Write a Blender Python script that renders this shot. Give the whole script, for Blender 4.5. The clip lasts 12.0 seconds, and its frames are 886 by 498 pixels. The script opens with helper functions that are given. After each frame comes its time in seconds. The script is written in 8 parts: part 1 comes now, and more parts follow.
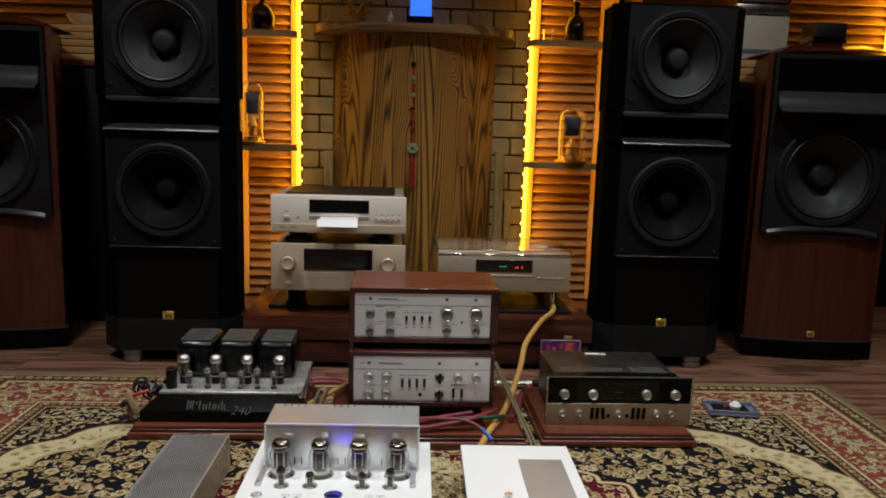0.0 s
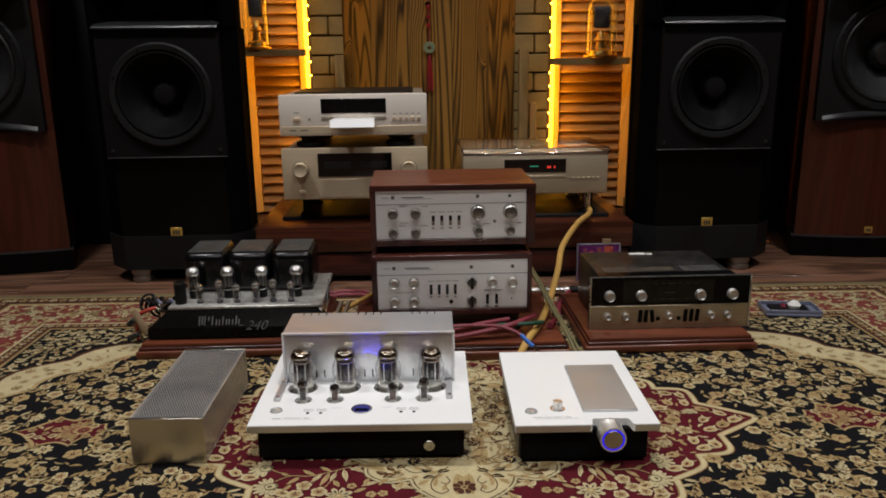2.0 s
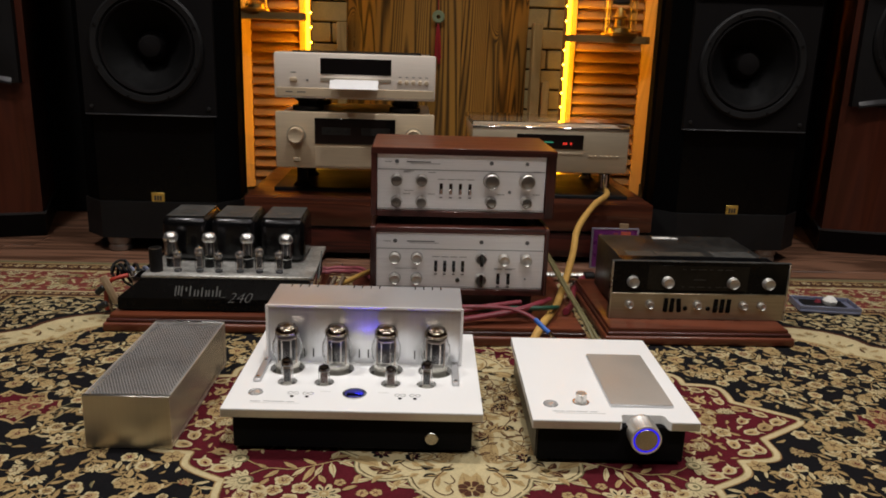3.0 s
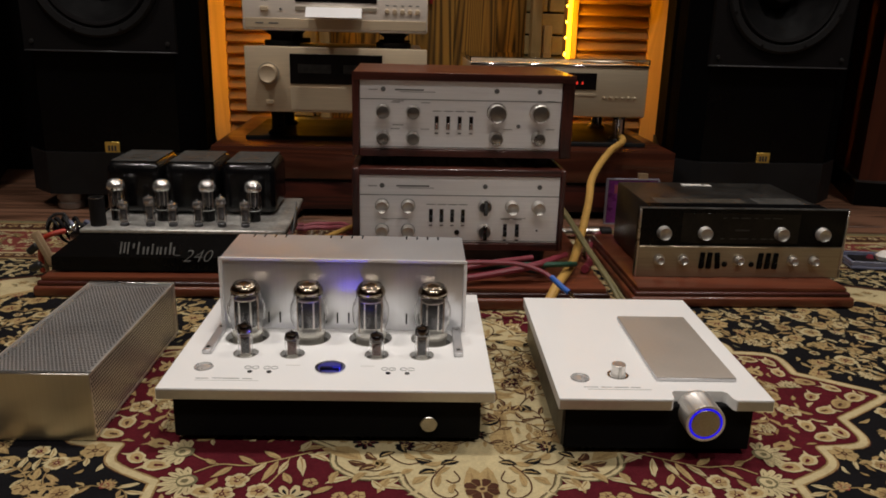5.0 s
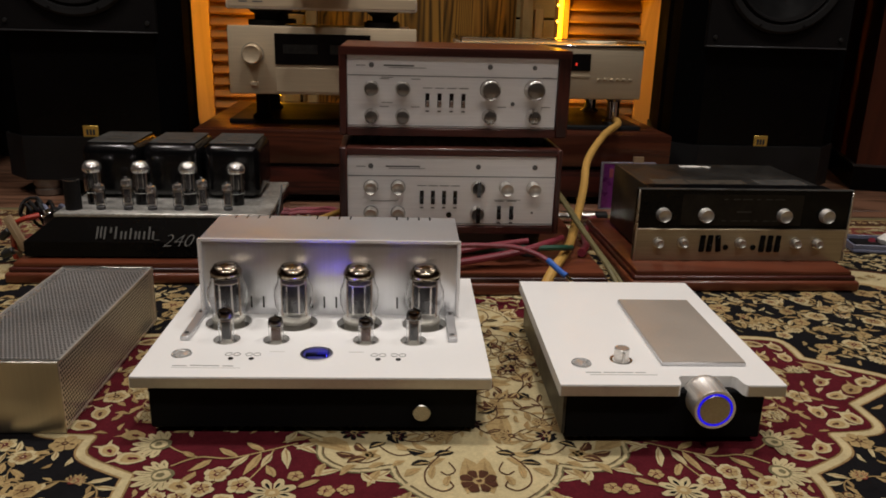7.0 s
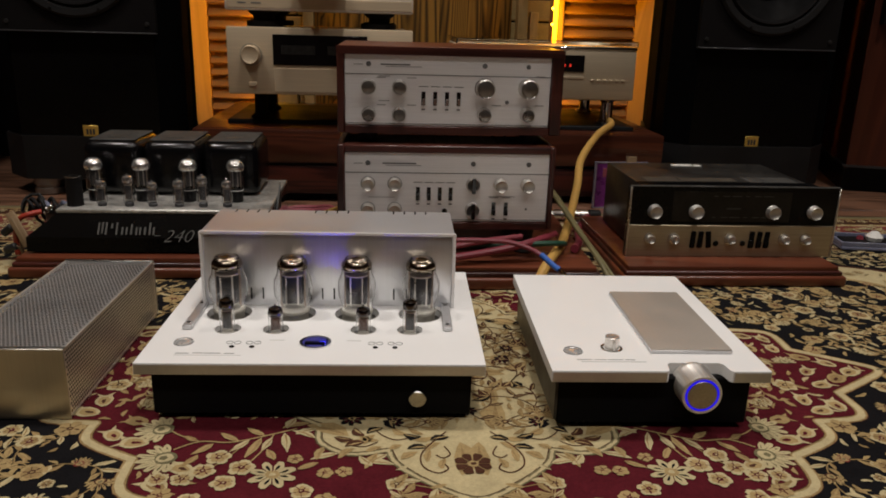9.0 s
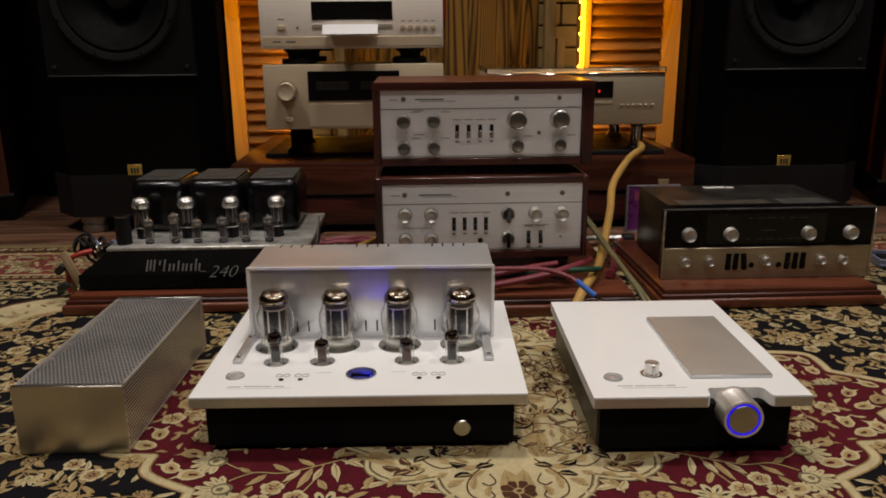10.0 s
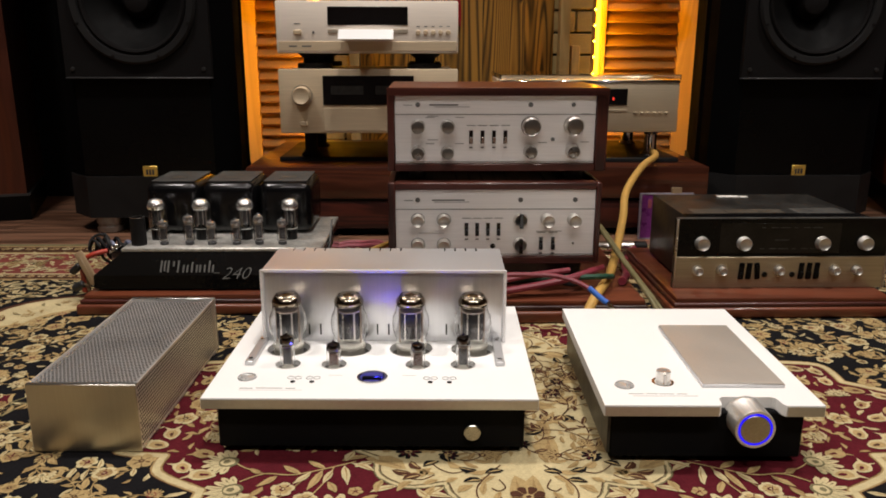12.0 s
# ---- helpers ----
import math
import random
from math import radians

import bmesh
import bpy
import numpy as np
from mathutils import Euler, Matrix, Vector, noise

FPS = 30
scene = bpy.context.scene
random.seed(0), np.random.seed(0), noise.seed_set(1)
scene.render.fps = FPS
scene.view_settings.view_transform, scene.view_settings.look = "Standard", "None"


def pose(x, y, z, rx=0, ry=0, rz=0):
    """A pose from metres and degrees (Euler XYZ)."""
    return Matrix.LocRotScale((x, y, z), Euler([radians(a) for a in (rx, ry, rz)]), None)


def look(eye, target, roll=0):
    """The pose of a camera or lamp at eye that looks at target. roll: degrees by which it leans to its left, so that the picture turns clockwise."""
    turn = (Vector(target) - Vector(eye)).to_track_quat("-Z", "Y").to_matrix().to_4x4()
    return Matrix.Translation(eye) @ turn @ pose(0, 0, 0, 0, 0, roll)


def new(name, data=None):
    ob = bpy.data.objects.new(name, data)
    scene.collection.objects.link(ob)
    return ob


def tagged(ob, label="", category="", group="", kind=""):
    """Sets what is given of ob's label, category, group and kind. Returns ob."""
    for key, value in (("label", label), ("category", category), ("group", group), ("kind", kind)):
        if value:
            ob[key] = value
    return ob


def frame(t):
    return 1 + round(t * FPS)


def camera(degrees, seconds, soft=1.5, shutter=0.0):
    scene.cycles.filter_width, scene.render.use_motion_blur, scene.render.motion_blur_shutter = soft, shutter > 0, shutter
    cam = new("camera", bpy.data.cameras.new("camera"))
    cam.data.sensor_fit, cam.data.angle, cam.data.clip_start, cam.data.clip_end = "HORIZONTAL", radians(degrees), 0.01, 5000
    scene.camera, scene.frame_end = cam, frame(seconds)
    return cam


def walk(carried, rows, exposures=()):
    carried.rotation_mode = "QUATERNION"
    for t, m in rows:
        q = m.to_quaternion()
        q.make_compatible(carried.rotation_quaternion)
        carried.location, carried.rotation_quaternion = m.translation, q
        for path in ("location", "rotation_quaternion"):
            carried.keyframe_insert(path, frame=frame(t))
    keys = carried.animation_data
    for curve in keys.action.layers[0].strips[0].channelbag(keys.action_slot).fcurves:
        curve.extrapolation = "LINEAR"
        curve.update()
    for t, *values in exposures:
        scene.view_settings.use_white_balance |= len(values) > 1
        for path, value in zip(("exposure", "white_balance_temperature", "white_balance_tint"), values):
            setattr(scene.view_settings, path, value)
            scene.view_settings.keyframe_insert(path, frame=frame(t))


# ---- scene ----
cam = camera(59.8, 12.0, soft=1.8)
PATH = [
    (0, (0.149, 0.29, 0.849), (0.268, 2.261, 0.529), 1.7),
    (0.5, (0.145, 0.292, 0.823), (0.262, 2.26, 0.486), 1.1),
    (1, (0.148, 0.325, 0.794), (0.239, 2.281, 0.386), 0.4),
    (1.5, (0.136, 0.376, 0.762), (0.206, 2.321, 0.3), -0.2),
    (2, (0.132, 0.478, 0.728), (0.205, 2.413, 0.226), -0.6),
    (2.5, (0.117, 0.572, 0.687), (0.184, 2.509, 0.195), 0.2),
    (3, (0.109, 0.654, 0.628), (0.199, 2.586, 0.116), 1.8),
    (3.2, (0.104, 0.682, 0.603), (0.207, 2.608, 0.076), 2.3),
    (5, (0.114, 0.903, 0.508), (0.225, 2.815, -0.067), 1.5),
    (5.5, (0.11, 0.929, 0.49), (0.203, 2.837, -0.102), 1.6),
    (6, (0.105, 0.939, 0.485), (0.215, 2.846, -0.107), 1.4),
    (6.5, (0.112, 0.952, 0.478), (0.249, 2.858, -0.11), 1.3),
    (7, (0.113, 0.952, 0.475), (0.252, 2.858, -0.117), 1.5),
    (8.8, (0.113, 0.936, 0.45), (0.265, 2.842, -0.137), 2.0),
    (9, (0.112, 0.922, 0.467), (0.261, 2.83, -0.113), 1.6),
    (9.5, (0.101, 0.894, 0.491), (0.194, 2.819, -0.042), -0.1),
    (10, (0.099, 0.899, 0.486), (0.169, 2.828, -0.038), -0.5),
    (10.5, (0.098, 0.896, 0.489), (0.161, 2.826, -0.031), -0.4),
    (11, (0.098, 0.895, 0.485), (0.154, 2.826, -0.033), -0.2),
    (11.5, (0.097, 0.896, 0.484), (0.144, 2.828, -0.029), 0.1),
    (12, (0.097, 0.896, 0.486), (0.138, 2.829, -0.024), 0.1),
]
EXPOSURES = [(0, 0.08, 5800, 4), (0.5, 0.28, 5700, 4), (1.0, 0.28, 5750, 4), (1.5, 0.05, 5800, 5), (2.0, 0.0, 5950, 7), (2.5, 0.05, 6100, 8), (3.2, 0.05, 6250, 9),
             (5.0, -0.24, 6500, 10), (7.0, -0.24, 6500, 10), (9.0, -0.28, 6500, 10), (10.5, -0.26, 6500, 10), (11.0, -0.24, 6500, 10), (11.5, -0.2, 6500, 10), (12.0, 0.42, 6500, 10)]
walk(cam, [(t, look(eye, target, roll)) for t, eye, target, roll in PATH], EXPOSURES)

# ---- world and lamps ----
world = bpy.data.worlds.new("room_dark")
world.use_nodes = True
world.node_tree.nodes["Background"].inputs[0].default_value = (0.02, 0.02, 0.025, 1)
world.node_tree.nodes["Background"].inputs[1].default_value = 0.3
scene.world = world
LAMP_COLOUR = (1.0, 0.922, 0.855)
DOWNLIGHTS = [(-1.05, 2.12, 27.5), (0.25, 2.18, 27.0), (1.55, 2.12, 27.5), (-0.7, 0.5, 18.5), (0.25, 0.6, 20.5), (1.2, 0.5, 18.5)]
CEILING = 2.62
for lx, ly, power in DOWNLIGHTS:
    lamp = bpy.data.lights.new("downlight_lamp", "AREA")
    lamp.shape, lamp.size, lamp.energy, lamp.color, lamp.spread = "DISK", 0.22, power * 0.385, LAMP_COLOUR, radians(118)
    new("downlight_lamp", lamp).matrix_world = pose(lx, ly, CEILING - 0.03)


# ---- materials ----
def nodes_of(name):
    m = bpy.data.materials.new(name)
    m.use_nodes = True
    t = m.node_tree
    return m, t, t.nodes["Principled BSDF"]


def add(t, kind, **values):
    n = t.nodes.new(kind)
    for key, value in values.items():
        n.inputs[key].default_value = value
    return n


def coords(t, scale=(1, 1, 1), turn=(0, 0, 0), shift=True):
    c = t.nodes.new("ShaderNodeTexCoord")
    mp = t.nodes.new("ShaderNodeMapping")
    mp.inputs["Scale"].default_value = scale
    mp.inputs["Rotation"].default_value = turn
    t.links.new(c.outputs["Object"], mp.inputs["Vector"])
    if shift:
        info = t.nodes.new("ShaderNodeObjectInfo")
        mul = t.nodes.new("ShaderNodeMath")
        mul.operation = "MULTIPLY"
        mul.inputs[1].default_value = 13.0
        t.links.new(info.outputs["Random"], mul.inputs[0])
        t.links.new(mul.outputs[0], mp.inputs["Location"])
    return mp.outputs["Vector"]


def ramp(t, fac, stops):
    r = t.nodes.new("ShaderNodeValToRGB")
    while len(r.color_ramp.elements) < len(stops):
        r.color_ramp.elements.new(0.5)
    for e, (at, colour) in zip(r.color_ramp.elements, stops):
        e.position, e.color = at, (*colour, 1)
    t.links.new(fac, r.inputs["Fac"])
    return r.outputs["Color"]


def noise_at(t, vector, scale, detail=4.0, rough=0.6, distort=0.0):
    n = add(t, "ShaderNodeTexNoise", Scale=scale, Detail=detail, Roughness=rough, Distortion=distort)
    t.links.new(vector, n.inputs["Vector"])
    return n.outputs["Fac"]


def level(t, fac, lo, hi, from_lo=0.25, from_hi=0.75):
    r = add(t, "ShaderNodeMapRange")
    r.inputs["From Min"].default_value, r.inputs["From Max"].default_value = from_lo, from_hi
    r.inputs["To Min"].default_value, r.inputs["To Max"].default_value = lo, hi
    t.links.new(fac, r.inputs["Value"])
    return r.outputs["Result"]


def bump(t, bsdf, height, strength, distance=0.001):
    b = add(t, "ShaderNodeBump", Strength=strength, Distance=distance)
    t.links.new(height, b.inputs["Height"])
    t.links.new(b.outputs["Normal"], bsdf.inputs["Normal"])


def plain(name, colour, rough=0.5, metal=0.0, vary=0.25, scale=9.0, grain=180.0, relief=0.15, stretch=(1, 1, 1), coat=0.0, spec=0.5):
    """Paint, plastic, metal, cloth: a base colour with broad stains, fine grain, uneven gloss and a little relief."""
    m, t, b = nodes_of(name)
    v = coords(t, stretch)
    broad, fine = noise_at(t, v, scale), noise_at(t, v, grain, 2.0)
    mix = t.nodes.new("ShaderNodeMath")
    mix.operation = "MULTIPLY_ADD"
    mix.inputs[1].default_value, mix.inputs[2].default_value = 0.4, 0.0
    t.links.new(fine, mix.inputs[0])
    plus = t.nodes.new("ShaderNodeMath")
    plus.operation = "MULTIPLY_ADD"
    plus.inputs[1].default_value = 0.6
    t.links.new(broad, plus.inputs[0])
    t.links.new(mix.outputs[0], plus.inputs[2])
    dark, light = tuple(c * (1 - vary) for c in colour), tuple(min(1, c * (1 + vary)) for c in colour)
    t.links.new(ramp(t, plus.outputs[0], [(0.3, dark), (0.7, light)]), b.inputs["Base Color"])
    t.links.new(level(t, broad, max(0.02, rough * 0.75), min(1, rough * 1.25)), b.inputs["Roughness"])
    b.inputs["Metallic"].default_value = metal
    b.inputs["Specular IOR Level"].default_value = spec
    b.inputs["Coat Weight"].default_value = coat
    b.inputs["Coat Roughness"].default_value = 0.08
    if relief:
        bump(t, b, fine, relief, 0.0006)
    return m


def brushed(name, colour, rough, along, vary=0.12, metal=1.0):
    """Metal brushed along one axis (0, 1, 2)."""
    stretch = [1.0, 1.0, 1.0]
    stretch[along] = 0.02
    m, t, b = nodes_of(name)
    v = coords(t, stretch)
    fine, broad = noise_at(t, v, 420.0, 3.0), noise_at(t, coords(t), 6.0)
    t.links.new(ramp(t, fine, [(0.25, tuple(c * (1 - vary) for c in colour)), (0.75, tuple(min(1, c * (1 + vary)) for c in colour))]), b.inputs["Base Color"])
    t.links.new(level(t, broad, rough * 0.85, rough * 1.2), b.inputs["Roughness"])
    b.inputs["Metallic"].default_value = metal
    bump(t, b, fine, 0.12, 0.0004)
    return m


def wood(name, dark, light, along=0, rings=9.0, rough=0.35, coat=0.0, contrast=1.0, fleck=0.35, distort=3.0, lines=26.0, straight=0.09, knots=0.0):
    """Timber with the grain along one axis: broad figure, growth lines and fine pores."""
    stretch = [1.0, 1.0, 1.0]
    stretch[along] = straight
    m, t, b = nodes_of(name)
    v = coords(t, stretch)
    figure = noise_at(t, v, rings, 1.6 if lines > 100 else 3.0, 0.45, distort)
    if knots:
        across = [5.0, 5.0, 5.0]
        across[along] = 1.6
        cells = add(t, "ShaderNodeTexVoronoi", Scale=1.0, Randomness=1.0)
        t.links.new(coords(t, across), cells.inputs["Vector"])
        heart = level(t, cells.outputs["Distance"], 0.0, 1.0, 0.035, 0.12)
        eye = level(t, cells.outputs["Distance"], knots, 0.0, 0.0, 0.32)
        sm = t.nodes.new("ShaderNodeMath")
        sm.operation = "MULTIPLY_ADD"
        t.links.new(eye, sm.inputs[0])
        t.links.new(eye, sm.inputs[1])
        t.links.new(figure, sm.inputs[2])
        figure = sm.outputs[0]
    tall = [1.0, 1.0, 1.0]
    tall[along] = 0.025
    pores = noise_at(t, coords(t, tall), 230.0, 3.0)
    w = t.nodes.new("ShaderNodeMath")
    w.operation = "MULTIPLY"
    w.inputs[1].default_value = lines
    t.links.new(figure, w.inputs[0])
    s = t.nodes.new("ShaderNodeMath")
    s.operation = "SINE"
    t.links.new(w.outputs[0], s.inputs[0])
    bands = level(t, s.outputs[0], 0.0, contrast, -1.0, 1.0)
    if knots:
        long = [1.0, 1.0, 1.0]
        long[along] = 0.04
        streak = level(t, noise_at(t, coords(t, long), 16.0, 3.0, 0.6), 0.18, 1.0, 0.37, 0.55)
        mul = t.nodes.new("ShaderNodeMath")
        mul.operation = "MULTIPLY"
        t.links.new(bands, mul.inputs[0])
        t.links.new(streak, mul.inputs[1])
        knot = t.nodes.new("ShaderNodeMath")
        knot.operation = "MULTIPLY"
        t.links.new(mul.outputs[0], knot.inputs[0])
        t.links.new(heart, knot.inputs[1])
        bands = knot.outputs[0]
    p = t.nodes.new("ShaderNodeMath")
    p.operation = "MULTIPLY_ADD"
    p.inputs[1].default_value = fleck
    t.links.new(pores, p.inputs[0])
    t.links.new(bands, p.inputs[2])
    t.links.new(ramp(t, p.outputs[0], [(0.1, dark), (0.36 if lines > 100 else 0.55, tuple((a + c) / 2 for a, c in zip(dark, light))), (0.75 if lines > 100 else 1.0, light)]), b.inputs["Base Color"])
    t.links.new(level(t, figure, rough * 0.8, rough * 1.25), b.inputs["Roughness"])
    b.inputs["Coat Weight"].default_value, b.inputs["Coat Roughness"].default_value = coat, 0.12
    bump(t, b, pores, 0.18, 0.0006)
    return m


def glow(name, colour, strength, base=(0.02, 0.02, 0.02)):
    m, t, b = nodes_of(name)
    b.inputs["Base Color"].default_value = (*base, 1)
    b.inputs["Emission Color"].default_value = (*colour, 1)
    b.inputs["Emission Strength"].default_value = strength
    return m


def glass(name, tint=(1, 1, 1), rough=0.0):
    m, t, b = nodes_of(name)
    b.inputs["Base Color"].default_value = (*tint, 1)
    b.inputs["Roughness"].default_value = rough
    b.inputs["Transmission Weight"].default_value = 1.0
    b.inputs["IOR"].default_value = 1.46
    return m


def fibre(name, colour, vary=0.3):
    """Knotted wool pile."""
    m, t, b = nodes_of(name)
    v = coords(t, shift=False)
    knots, worn = noise_at(t, v, 300.0, 3.0, 0.75), noise_at(t, v, 22.0, 5.0, 0.7)
    mix = t.nodes.new("ShaderNodeMath")
    mix.operation = "ADD"
    t.links.new(knots, mix.inputs[0])
    t.links.new(worn, mix.inputs[1])
    t.links.new(ramp(t, level(t, mix.outputs[0], 0, 1, 0.6, 1.4), [(0.1, tuple(c * (1 - vary) for c in colour)), (0.9, tuple(min(1, c * (1 + vary)) for c in colour))]), b.inputs["Base Color"])
    b.inputs["Roughness"].default_value = 0.95
    b.inputs["Specular IOR Level"].default_value = 0.06
    bump(t, b, knots, 0.6, 0.0012)
    return m


